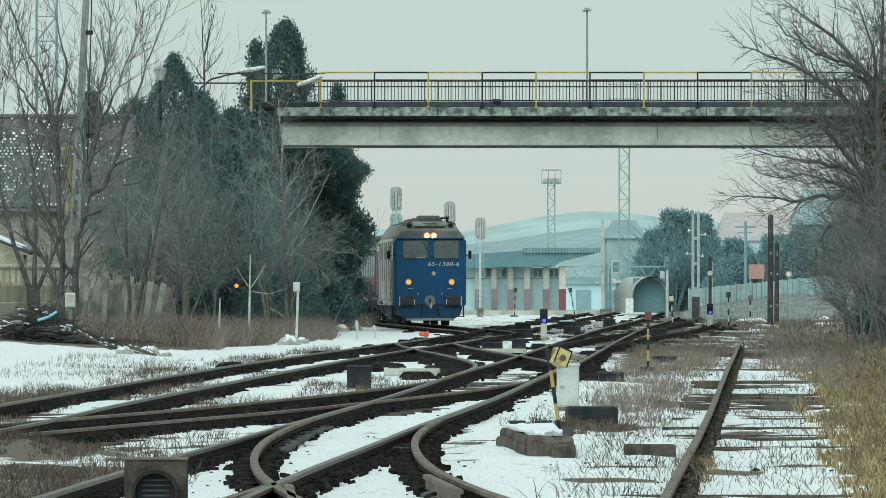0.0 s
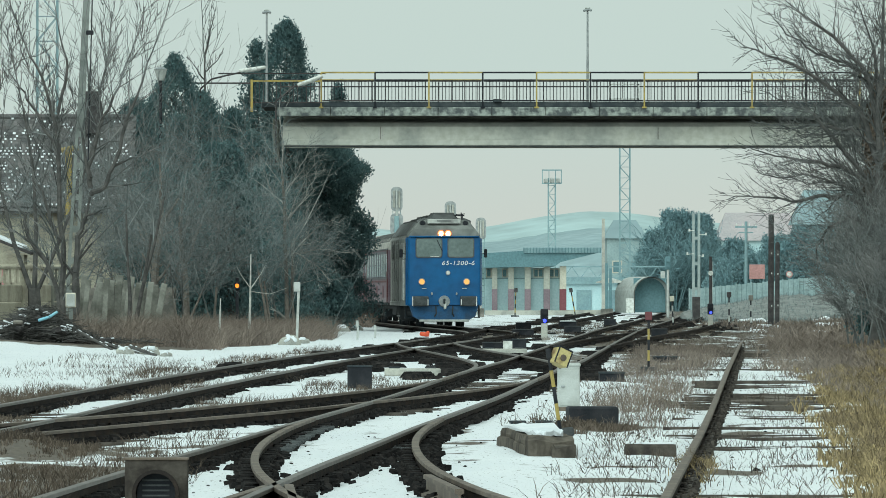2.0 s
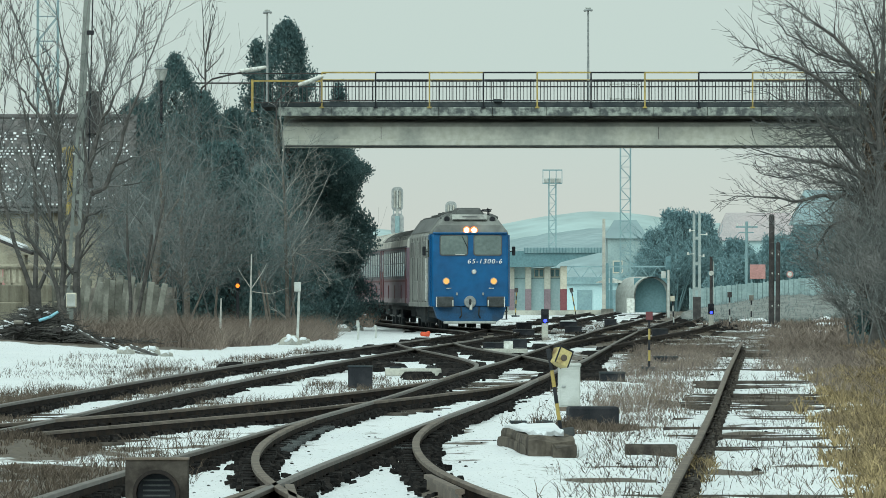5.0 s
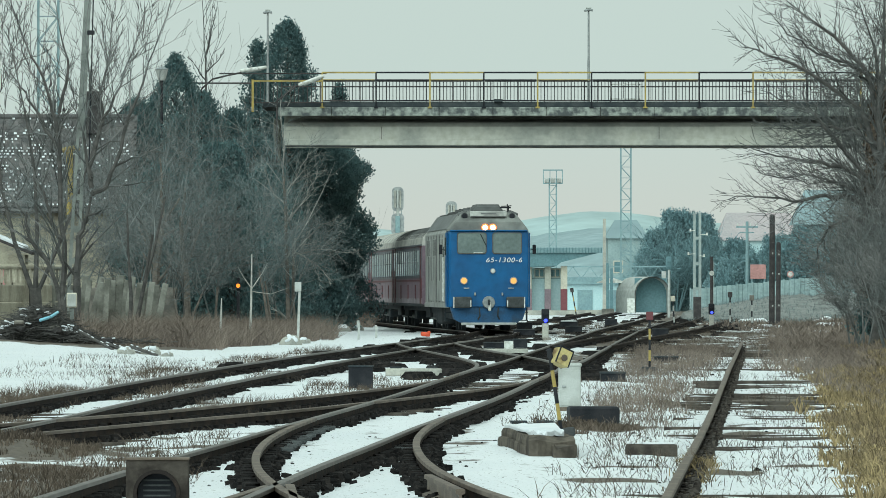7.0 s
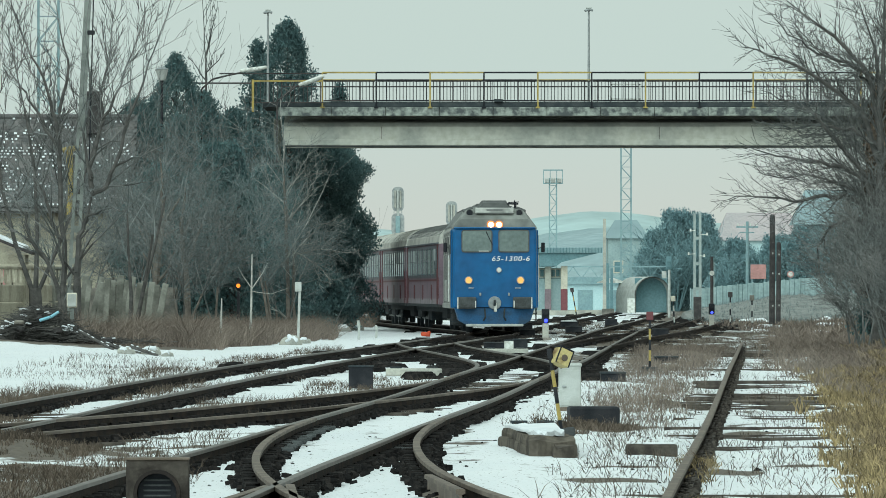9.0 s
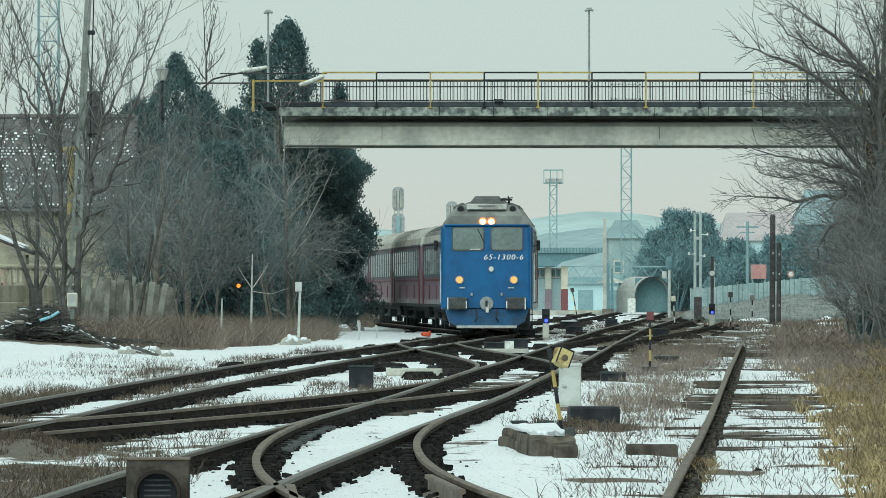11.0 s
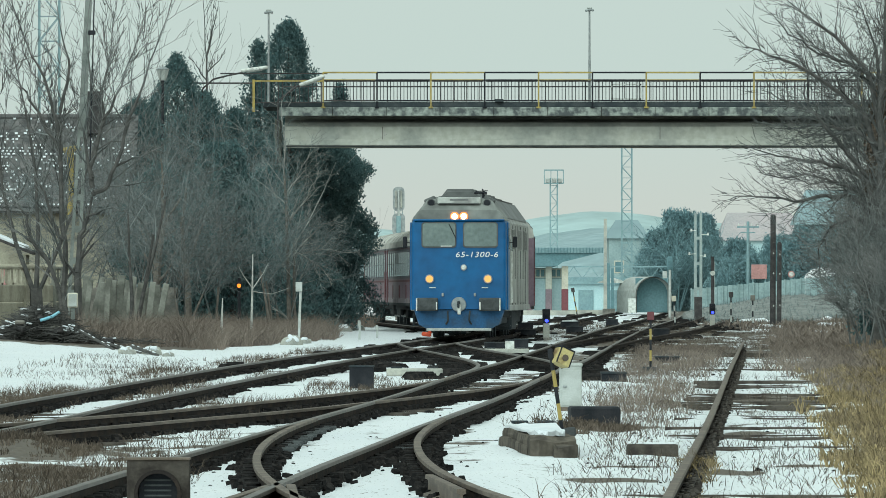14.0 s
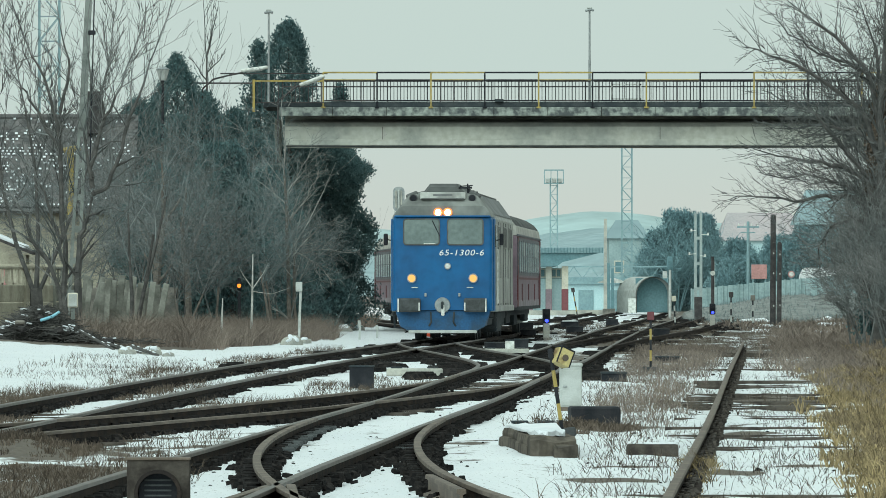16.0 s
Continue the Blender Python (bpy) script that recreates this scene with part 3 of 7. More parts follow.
    # drain box on the deck and a framed board behind the railing
    part("drain_box", Geo().rbox((2.0, -0.35, 8.57), (0.32, 0.2, 0.12), 0.02), M["frame_black"], br)
    g = Geo().box((6.75, 0.6, 9.2), (1.1, 0.04, 0.05)).box((6.75, 0.6, 8.65), (1.1, 0.04, 0.05))
    g.box((6.22, 0.6, 8.92), (0.05, 0.04, 0.6)).box((7.28, 0.6, 8.92), (0.05, 0.04, 0.6))
    part("board_frame", g, M["white_paint"], br, "white framed board")
    return br


build_bridge()


def lamp_post(x, y, z0, z1, label):
    lp = thing("street_lamp", label, "lamp", (x, y, z0), group="lamps on the bridge")
    h = z1 - z0
    part("pole", Geo().tube((0, 0, 0), (0, 0, h * 0.5), 0.05, 0.045).tube((0, 0, h * 0.5), (0, 0, h), 0.04, 0.035), M["steel"], lp)
    part("base_plate", Geo().rbox((0, 0, 0.03), (0.26, 0.26, 0.06), 0.015), M["steel"], lp)
    part("head", Geo().rbox((-0.07, 0, h + 0.02), (0.2, 0.2, 0.09), 0.03, ry=-14).rbox((0.08, 0, h + 0.03), (0.18, 0.2, 0.09), 0.03, ry=14), M["steel"], lp)
    part("cap", Geo().rbox((0, 0, h + 0.1), (0.2, 0.2, 0.06), 0.02), M["grey_paint"], lp)
    return lp


lamp_post(-6.65, 308, 8.4, 11.95, "grey twin-head lamp post on the bridge")
lamp_post(5.45, 310, 8.4, 12.1, "tall grey lamp post rising from the bridge deck")


def arm_lamp(points, head, tilt, label):
    lp = thing("street_lamp", label, "lamp", points[0])
    o = Vector(points[0])
    g = Geo()
    for a, b in zip(points, points[1:]):
        g.tube(Vector(a) - o, Vector(b) - o, 0.035, 0.03)
    part("arm", g, M["wood_pole"], lp)
    h = Geo().rbox(Vector(head) - o, (1.0, 0.3, 0.13), 0.055, ry=tilt)
    part("head", h, M["white_paint"], lp, "white lamp housing")
    part("lens", Geo().rbox(Vector(head) - o - Vector((0, 0, 0.06)), (0.6, 0.22, 0.08), 0.03, ry=tilt), M["grey_paint"], lp)
    return lp


arm_lamp([(-8.9, 300, 0.0), (-8.9, 300, 8.9), (-8.5, 300, 9.25), (-7.9, 300, 9.4), (-7.4, 300, 9.5)], (-7.0, 300, 9.62), -8, "curved street lamp with a long white head above the trees")
arm_lamp([(-6.1, 298, 0.0), (-6.1, 298, 8.4), (-5.4, 298, 8.95), (-5.1, 298, 9.05)], (-4.85, 298, 9.15), -20, "street lamp with a white head beside the bridge railing")


def globe_lamp():
    x, y, z = -10.22, 296, 9.55
    lp = thing("street_lamp", "old lantern-shaped street lamp on a dark post", "lamp", (x, y, 0))
    part("pole", Geo().tube((0, 0, 0), (0, 0, z - 0.9), 0.07, 0.05).tube((0, 0, z - 0.9), (0, 0, z - 0.45), 0.03, 0.06), M["black"], lp)
    part("shade", Geo().tube((0, 0, z - 0.45), (0, 0, z - 0.05), 0.12, 0.24, 10), M["grey_paint"], lp, "frosted lantern glass")
    part("cap", Geo().tube((0, 0, z - 0.05), (0, 0, z + 0.05), 0.27, 0.08, 10).tube((0, 0, z + 0.05), (0, 0, z + 0.12), 0.02), M["steel"], lp)


globe_lamp()


# ---------------------------------------------------------------- the train
def shell(stations, material_name):
    """Skin through cross-sections: each is (y, outline of (x, z)). All outlines have the same count."""
    g = Geo()
    n = len(stations[0][1])
    for y, o in stations:
        g.v.extend((x, y, z) for x, z in o)
    for k in range(len(stations) - 1):
        for i in range(n - 1):
            g.f.append((k * n + i + 1, k * n + i, (k + 1) * n + i, (k + 1) * n + i + 1))
    g.f.append(tuple(range(n)))
    o = (len(stations) - 1) * n
    g.f.append(tuple(range(o + n - 1, o - 1, -1)))
    return g


def wheelset(parent, y, r=0.5):
    for s in (-1, 1):
        w = part("wheel", Geo().tube((s * 0.68, y, r), (s * 0.82, y, r), r, r, 20), M["frame_black"], parent)
        part("hub", Geo().tube((s * 0.82, y, r), (s * 0.92, y, r), 0.16, 0.13, 12), M["steel"], w)
    part("axle", Geo().tube((-0.7, y, r), (0.7, y, r), 0.09, 0.09, 10), M["frame_black"], parent)


def lettering(words, height, parent, at, material, lean=0.2):
    cu = bpy.data.curves.new("number", "FONT")
    cu.body, cu.size, cu.shear, cu.extrude, cu.align_x, cu.align_y = words, height, lean, 0.004, "CENTER", "CENTER"
    cu.space_character = 1.14
    tmp = new("number_tmp", cu)
    bpy.context.view_layer.update()
    me = bpy.data.meshes.new_from_object(tmp.evaluated_get(bpy.context.evaluated_depsgraph_get()))
    bpy.data.objects.remove(tmp)
    me.transform(Matrix.Diagonal((1.16, 1, 1, 1)))
    me.materials.clear()
    me.materials.append(material)
    ob = new("number", me)
    ob.parent = parent
    ob.matrix_basis = pose(*at, 90, 0, 0)
    ob["label"] = "white painted running number"


def build_loco():
    lo = thing("locomotive", "blue and grey diesel locomotive with lit headlamps pulling coaches", "locomotive")
    W = 1.37
    # blue cab front, softly rounded at the corners
    def ring(w, z0, z1, c=0.1):
        return [(-w, z0), (-w, z1 - c), (-w + c * 0.35, z1), (w - c * 0.35, z1), (w, z1 - c), (w, z0)]
    g = shell([(0.0, ring(W - 0.09, 0.82, 3.32)), (0.03, ring(W - 0.03, 0.8, 3.36)), (0.16, ring(W, 0.8, 3.38)), (1.1, ring(W + 0.03, 0.8, 3.38))], "")
    body = part("cab_front", g, M["loco_blue"], lo, "bright blue painted cab front")
    g = Geo()
    g.rbox((0, 0.0, 3.375), (2.62, 0.14, 0.05), 0.02)
    part("gutter", g, M["loco_blue"], lo)
    # windscreens in rubber frames
    for x in (-0.57, 0.62):
        fr = pad((x, 0.0, 2.95), 1.0, 0.73, 0.09, 0.05)
        f = part("windscreen_frame", fr, M["loco_roof"], lo, "dark rubber windscreen seal")
        part("windscreen", pad((x, -0.012, 2.95), 0.93, 0.66, 0.065, 0.05), M["glass"], f, "pale reflecting windscreen")
    wp = Geo().tube((-0.28, -0.05, 3.26), (0.08 - 0.15, -0.05, 2.83), 0.012, 0.01, 6)
    part("wiper", wp, M["black"], lo)
    part("wiper", Geo().box((-0.35, -0.05, 2.63), (0.32, 0.02, 0.025)), M["white_paint"], lo)
    # lower headlamps
    for s in (-1, 1):
        rim = part("headlamp", Geo().tube((s * 0.835, 0.04, 1.69), (s * 0.835, -0.06, 1.69), 0.135, 0.125, 20), M["steel"], lo)
        part("reflector", Geo().tube((s * 0.835, -0.055, 1.69), (s * 0.835, -0.068, 1.69), 0.1, 0.097, 20), M["headlight"], rim, "warm lit headlamp glass")
    rim = part("marker_lamp", Geo().tube((0.14, 0.02, 2.02), (0.14, -0.05, 2.02), 0.09, 0.085, 18), M["steel"], lo)
    part("lens", Geo().tube((0.14, -0.045, 2.02), (0.14, -0.058, 2.02), 0.065, 0.06, 18), M["white_paint"], rim)
    lettering("65-1300-6", 0.225, lo, (0.51, -0.035, 2.38), M["text_white"])
    # small handles and steps on the face
    for s in (-1, 1):
        part("handrail", Geo().tube((s * 0.74 - 0.08 * s, -0.05, 1.44), (s * 0.74 + 0.1 * s, -0.05, 1.44), 0.013, 0.013, 6), M["white_paint"], lo)
        part("socket", Geo().rbox((s * 0.46, -0.03, 1.24), (0.06, 0.06, 0.1), 0.015), M["steel"], lo)
    # buffers in their boxes
    for s in (-1, 1):
        b = part("buffer", Geo().rbox((s * 0.9, -0.16, 0.96), (0.62, 0.36, 0.38), 0.05), M["buffer"], lo, "black rectangular buffer")
        part("buffer_edge", Geo().box((s * 1.19, -0.35, 0.96), (0.035, 0.02, 0.36)), M["white_paint"], b)
        part("buffer_edge", Geo().box((s * 0.62, -0.35, 0.92), (0.035, 0.02, 0.22)), M["white_paint"], b)
    ring_g = Geo().tube((0, 0.02, 0.96), (0, -0.08, 0.96), 0.22, 0.2, 20)
    cp = part("coupler_plate", ring_g, M["steel"], lo, "round grey coupling plate")
    part("hook", Geo().rbox((0, -0.18, 0.96), (0.07, 0.24, 0.2), 0.03), M["frame_black"], cp)
    part("screw_link", Geo().rbox((0.02, -0.22, 0.82), (0.1, 0.08, 0.3), 0.03), M["white_paint"], cp)
    # lower apron with a pale lip
    g = shell([(0.06, [(-1.28, 0.8), (-1.14, 0.38), (-0.92, 0.26), (0.92, 0.26), (1.14, 0.38), (1.28, 0.8)]),
               (0.4, [(-1.3, 0.8), (-1.18, 0.4), (-0.94, 0.28), (0.94, 0.28), (1.18, 0.4), (1.3, 0.8)])], "")
    part("apron", g, M["loco_blue_low"], lo, "grimy blue snow apron")
    part("apron_lip", Geo().rbox((0, 0.05, 0.24), (1.86, 0.08, 0.085), 0.02), M["grey_paint"], lo)
    for s in (-1, 1):
        part("brake_hose", Geo().tube((s * 0.32, -0.06, 0.78), (s * 0.3, -0.12, 0.5), 0.025, 0.025, 8).tube((s * 0.3, -0.12, 0.5), (s * 0.36, -0.04, 0.4), 0.025, 0.03, 8), M["frame_black"], lo)
    # sloping grey brow over the windscreens
    def brow(w, z0, wt, zt):
        return [(-w, z0), (-w + 0.05, z0 + 0.1), (-wt, zt - 0.06), (-wt + 0.12, zt), (wt - 0.12, zt), (wt, zt - 0.06), (w - 0.05, z0 + 0.1), (w, z0)]
    g = shell([(0.03, brow(W - 0.04, 3.36, 1.19, 3.66)), (0.42, brow(W, 3.36, 0.95, 3.98)), (0.7, brow(W + 0.02, 3.36, 0.93, 4.03)), (1.12, brow(W + 0.03, 3.36, 0.95, 4.05))], "")
    part("brow", g, M["loco_brow"], lo, "sooty grey brow panel")
    # twin top lamps, each set in an emissive ring that imitates glare
    for x in (-0.12, 0.14):
        lamp = part("top_lamp", Geo().tube((x, 0.14, 3.48), (x, -0.02, 3.48), 0.13, 0.125, 18), M["halo"], lo)
        part("bulb", Geo().tube((x, -0.015, 3.48), (x, -0.03, 3.48), 0.088, 0.082, 16), M["headlight_top"], lamp, "brilliant lit top headlamp")
    # roof hood with exhaust and horn
    def hood(w, wt, zt):
        return [(-w, 3.9), (-wt, zt), (wt, zt), (w, 3.9)]
    part("roof_hood", shell([(0.55, hood(0.62, 0.36, 4.18)), (0.75, hood(0.66, 0.37, 4.27)), (3.2, hood(0.66, 0.37, 4.27))], ""), M["loco_roof"], lo, "dark roof hood")
    visor = part("hood_visor", Geo().rbox((0, 0.3, 3.935), (1.24, 0.3, 0.19), 0.03), M["loco_visor"], lo, "pale grey visor box below the roof hood")
    part("slot", Geo().box((0, 0.148, 3.955), (0.52, 0.012, 0.05)), M["loco_slope"], visor)
    part("lip", Geo().box((0, 0.16, 3.852), (1.16, 0.06, 0.03)), M["loco_roof"], visor)
    for x in (-0.8, 0.8):
        vent = part("brow_vent", Geo().tube((x, 0.36, 3.87), (x, 0.2, 3.87), 0.115, 0.115, 16), M["loco_roof"], lo, "sooty round horn opening")
        part("grille", Geo().tube((x, 0.2, 3.87), (x, 0.19, 3.87), 0.09, 0.09, 14), M["black"], vent)
    for s in (-1, 1):
        part("exhaust_grille", Geo().rbox((s * 0.84, 0.62, 3.93), (0.34, 0.3, 0.2), 0.05, ry=s * 22), M["loco_roof"], lo)
    part("aerial_post", Geo().tube((0.66, 0.62, 4.0), (0.66, 0.62, 4.27), 0.02, 0.02, 6), M["black"], lo)
    part("horn", Geo().tube((0.42, 0.6, 4.16), (0.78, 0.6, 4.16), 0.025, 0.03, 8).tube((0.7, 0.6, 4.0), (0.7, 0.6, 4.2), 0.02, 0.02, 6).tube((0.45, 0.6, 4.2), (0.8, 0.6, 4.22), 0.015, 0.015, 6), M["black"], lo)
    # main body: grey sides, rounded roof
    def hull(w):
        return [(-w, 0.8), (-w, 3.3), (-w + 0.06, 3.42), (-0.98, 3.94), (-0.6, 4.06), (0.6, 4.06), (0.98, 3.94), (w - 0.06, 3.42), (w, 3.3), (w, 0.8)]
    part("body", shell([(1.11, hull(W + 0.025)), (15.9, hull(W + 0.025))], ""), M["loco_grey"], lo, "grey painted body sides")
    slope = [(-W + 0.02, 3.44), (-0.985, 3.955), (-0.6, 4.072), (0.6, 4.072), (0.985, 3.955), (W - 0.02, 3.44)]
    part("roof", shell([(1.14, slope), (15.8, slope)], ""), M["loco_slope"], lo, "dark sooty sloping roof panels")
    part("roof_walk", Geo().rbox((0, 9.0, 4.08), (1.3, 11.0, 0.07), 0.02).box((0.95, 8, 3.97), (0.06, 12, 0.06)).box((-0.95, 8, 3.97), (0.06, 12, 0.06)), M["loco_roof"], lo)
    for yv in (4.6, 7.2, 9.8, 12.4):
        part("roof_fan", Geo().tube((0, yv, 4.08), (0, yv, 4.2), 0.55, 0.5, 18), M["loco_roof"], lo)
    for s in (-1, 1):
        xs = s * (W + 0.03)
        d = part("cab_door", Geo().rbox((xs, 1.75, 1.95), (0.05, 0.72, 2.0), 0.02), M["loco_grey"], lo)
        part("door_window", Geo().rbox((xs + s * 0.012, 1.75, 2.6), (0.05, 0.5, 0.5), 0.02), M["window_dark"], d)
        for yy in (1.32, 2.2):
            part("grab_rail", Geo().tube((xs + s * 0.05, yy, 1.0), (xs + s * 0.05, yy, 2.5), 0.016, 0.016, 6), M["white_paint"], lo)
        part("blue_flank", Geo().rbox((xs - s * 0.012, 0.72, 2.06), (0.04, 1.0, 2.5), 0.015), M["loco_blue"], lo)
        part("cab_window", Geo().rbox((xs, 0.85, 2.85), (0.06, 0.62, 0.62), 0.02), M["window_dark"], lo)
        for yy in (2.75, 3.6, 4.45, 7.6, 8.4, 9.2, 12.0, 12.8, 13.6):
            v = part("air_intake", Geo().rbox((xs, yy, 2.84), (0.05, 0.3, 0.62), 0.02), M["loco_grey"], lo)
            part("slit", Geo().box((xs + s * 0.02, yy - 0.07, 2.84), (0.03, 0.05, 0.54)).box((xs + s * 0.02, yy + 0.07, 2.84), (0.03, 0.05, 0.54)), M["loco_roof"], v)
        for yy in (3.4, 5.4, 7.4, 9.4, 11.4, 13.4):
            part("seam", Geo().box((xs + s * 0.002, yy, 2.1), (0.02, 0.015, 2.3)), M["loco_roof"], lo)
        part("lower_panel", Geo().rbox((xs, 4.2, 1.35), (0.05, 2.2, 0.7), 0.02), M["loco_grey"], lo)
        part("lower_panel", Geo().rbox((xs, 10.6, 1.35), (0.05, 2.6, 0.7), 0.02), M["loco_grey"], lo)
        part("side_sill", Geo().rbox((xs - s * 0.05, 8.5, 0.86), (0.16, 14.8, 0.16), 0.02), M["loco_grey"], lo)
        mr = part("mirror", Geo().rbox((s * 1.58, 0.75, 2.75), (0.12, 0.06, 0.32), 0.03), M["black"], lo, "black oval rear-view mirror")
        part("mirror_arm", Geo().tube((s * 1.4, 0.78, 2.72), (s * 1.56, 0.78, 2.75), 0.015, 0.015, 6), M["black"], mr)
        part("step_ladder", Geo().box((s * 1.3, 1.75, 0.62), (0.22, 0.5, 0.03)).box((s * 1.3, 1.75, 0.35), (0.22, 0.5, 0.03)).box((s * 1.38, 1.5, 0.58), (0.03, 0.03, 0.5)).box((s * 1.38, 2.0, 0.58), (0.03, 0.03, 0.5)), M["frame_black"], lo)
    # running gear
    part("underframe", Geo().box((0, 8.5, 0.7), (2.3, 15.8, 0.26)), M["frame_black"], lo)
    part("fuel_tank", Geo().rbox((0, 8.5, 0.5), (2.5, 3.4, 0.6), 0.08), M["frame_black"], lo)
    for yb in (3.7, 13.3):
        bg = part("bogie", Geo().rbox((1.05, yb, 0.56), (0.18, 4.6, 0.32), 0.04).rbox((-1.05, yb, 0.56), (0.18, 4.6, 0.32), 0.04).box((0, yb, 0.55), (2.1, 0.4, 0.3)), M["frame_black"], lo)
        for k in (-1.8, 0, 1.8):
            wheelset(bg, yb + k)
    return lo


def build_coach(seed, band="coach_band", door="coach_dark"):
    rnd = random.Random(seed)
    co = thing("passenger_coach", "weathered maroon and grey passenger coach behind the locomotive", "train coach", group="coaches of the train")
    L, W = 24.5, 1.42

    def hull(k=1.0):
        pts = [(-W, 0.86), (-W, 2.98)]
        for i in range(1, 12):
            a = math.pi * i / 12
            pts.append((-W * math.cos(a), 2.98 + 0.78 * math.sin(a) ** 0.8))
        return pts + [(W, 2.98), (W, 0.86)]
    side = [(-W, 0.86), (-W, 1.62), (-W, 1.66), (-W, 2.98), (W, 2.98), (W, 1.66), (W, 1.62), (W, 0.86)]
    part("body", shell([(0.25, side), (L - 0.25, side)], ""), M["coach_red"], co, "faded maroon lower side dulled for haze")
    roof = [(-W - 0.015, 2.96)] + [(x * 1.01, z) for x, z in hull()[1:-1]] + [(W + 0.015, 2.96)]
    part("roof", shell([(0.25, roof), (0.27, roof), (L - 0.25, roof)], ""), M["coach_roof"], co, "pale grey curved roof", smooth=False)
    for s in (-1, 1):
        part("window_band", Geo().box((s * (W + 0.004), L / 2, 2.36), (0.03, L - 1.1, 1.1)), M[band], co)
        for k in range(11):
            y = 2.7 + k * 1.91
            w = part("window", Geo().rbox((s * (W + 0.014), y, 2.36), (0.04, 1.24, 0.98), 0.015), M["coach_band"], co)
            part("pane", Geo().box((s * (W + 0.026), y, 2.14), (0.03, 1.12, 0.46)), M["window_dark"], w)
            part("top_pane", Geo().box((s * (W + 0.026), y, 2.6), (0.03, 1.12, 0.4)), M["window_pale" if rnd.random() < 0.15 else "window_dark"], w)
        for y in (1.0, L - 1.0):
            d = part("door", Geo().rbox((s * (W + 0.012), y, 1.92), (0.05, 0.86, 2.06), 0.015), M[door], co, "dark red entrance door")
            part("door_window", Geo().rbox((s * (W + 0.03), y, 2.45), (0.03, 0.5, 0.7), 0.012), M["window_dark"], d)
        part("gutter", Geo().box((s * (W + 0.02), L / 2, 2.99), (0.05, L - 0.5, 0.05)), M["coach_band"], co)
        part("sill_band", Geo().box((s * (W + 0.003), L / 2, 0.98), (0.02, L - 0.6, 0.2)), M["coach_sill"], co, "dusty grey lower band")
        for k in range(3):
            part("service_flap", Geo().box((s * (W + 0.006), 5.5 + k * 6.4, 1.3), (0.03, 0.5, 0.52)), M["coach_dark"], co)
        for k in range(11):
            for off, wide in ((-0.48, 0.1), (0.48, 0.08)):
                part("curtain", Geo().box((s * (W + 0.043), 2.7 + k * 1.91 + off, 2.36), (0.008, wide, 0.84)), M["window_pale"], co)
        part("sole_bar", Geo().box((s * (W - 0.03), L / 2, 0.84), (0.1, L - 0.5, 0.1)), M["frame_black"], co)
        part("stripe", Geo().box((s * (W + 0.004), L / 2, 1.72), (0.02, L - 1.0, 0.06)), M["coach_dark"], co)
    part("gangway", Geo().rbox((0, 0.1, 1.95), (1.1, 0.34, 2.1), 0.05).rbox((0, L - 0.1, 1.95), (1.1, 0.34, 2.1), 0.05), M["frame_black"], co)
    for k in range(24 if seed == 1 else 8):
        y = 0.9 + k * (L - 1.8) / (23 if seed == 1 else 7)
        rib = [(x * 1.018, z + 0.018) for x, z in hull()[2:-2]]
        part("roof_rib", shell([(y - 0.025, rib), (y + 0.025, rib)], ""), M["loco_roof" if seed == 1 else "coach_roof"], co)
    for y in (3, 6, 9, 12, 15, 18, 21):
        part("roof_vent", Geo().rbox((0.25, y, 3.78), (0.3, 0.4, 0.1), 0.03), M["coach_roof"], co)
    part("underframe", Geo().box((0, L / 2, 0.72), (2.2, L - 2, 0.2)).rbox((0.6, 11, 0.5), (0.9, 2.4, 0.4), 0.04).rbox((-0.6, 14, 0.5), (0.9, 1.8, 0.4), 0.04), M["frame_black"], co)
    for yb in (3.1, L - 3.1):
        bg = part("bogie", Geo().rbox((1.0, yb, 0.52), (0.16, 3.3, 0.26), 0.04).rbox((-1.0, yb, 0.52), (0.16, 3.3, 0.26), 0.04).box((0, yb, 0.55), (2.0, 0.5, 0.24)), M["frame_black"], co)
        for k in (-1.25, 1.25):
            wheelset(bg, yb + k, 0.46)
    return co


LOCO = build_loco()
COACHES = [build_coach(1, "coach_band"), build_coach(2), build_coach(3), build_coach(4)]


def ride(front, first, last):
    """Pose of a vehicle whose front end is at that distance, carried by bogies first and last metres behind it."""
    ya, yb = front + first, front + last
    a, b = Vector((TRAIN.at(ya), ya, rise(ya))), Vector((TRAIN.at(yb), yb, rise(yb)))
    w = (b - a).normalized()
    o = a - w * first
    return pose(o.x, o.y, o.z, 0, 0, -math.degrees(math.atan2(w.x, w.y)))


def front_at(t):
    """How far off the front of the train is."""
    return 317.0 - 5.9 * t


def motions():
    times = [0.5 * k for k in range(33)]
    walk(LOCO, [(t, ride(front_at(t), 3.7, 13.3)) for t in times])
    for k, co in enumerate(COACHES):
        walk(co, [(t, ride(front_at(t) + 17.2 + 25.0 * k, 3.1, 21.4)) for t in times])
    rows = ((0, 33.0, 0), (6, 31.5, 0), (10, 29.0, 0), (11.3, 26.2, 0), (12.2, 22.9, 0), (12.8, 21.0, 0), (13.2, 20.35, -2), (13.6, 20.1, -8), (14.0, 19.95, -18), (14.4, 19.8, -30), (14.8, 19.75, -42), (15.2, 19.82, -53), (15.6, 19.95, -62), (16, 20.0, -68))
    walk(VAN, [(t, pose(x, 470, VAN_Z, 0, 0, rz)) for t, x, rz in rows])


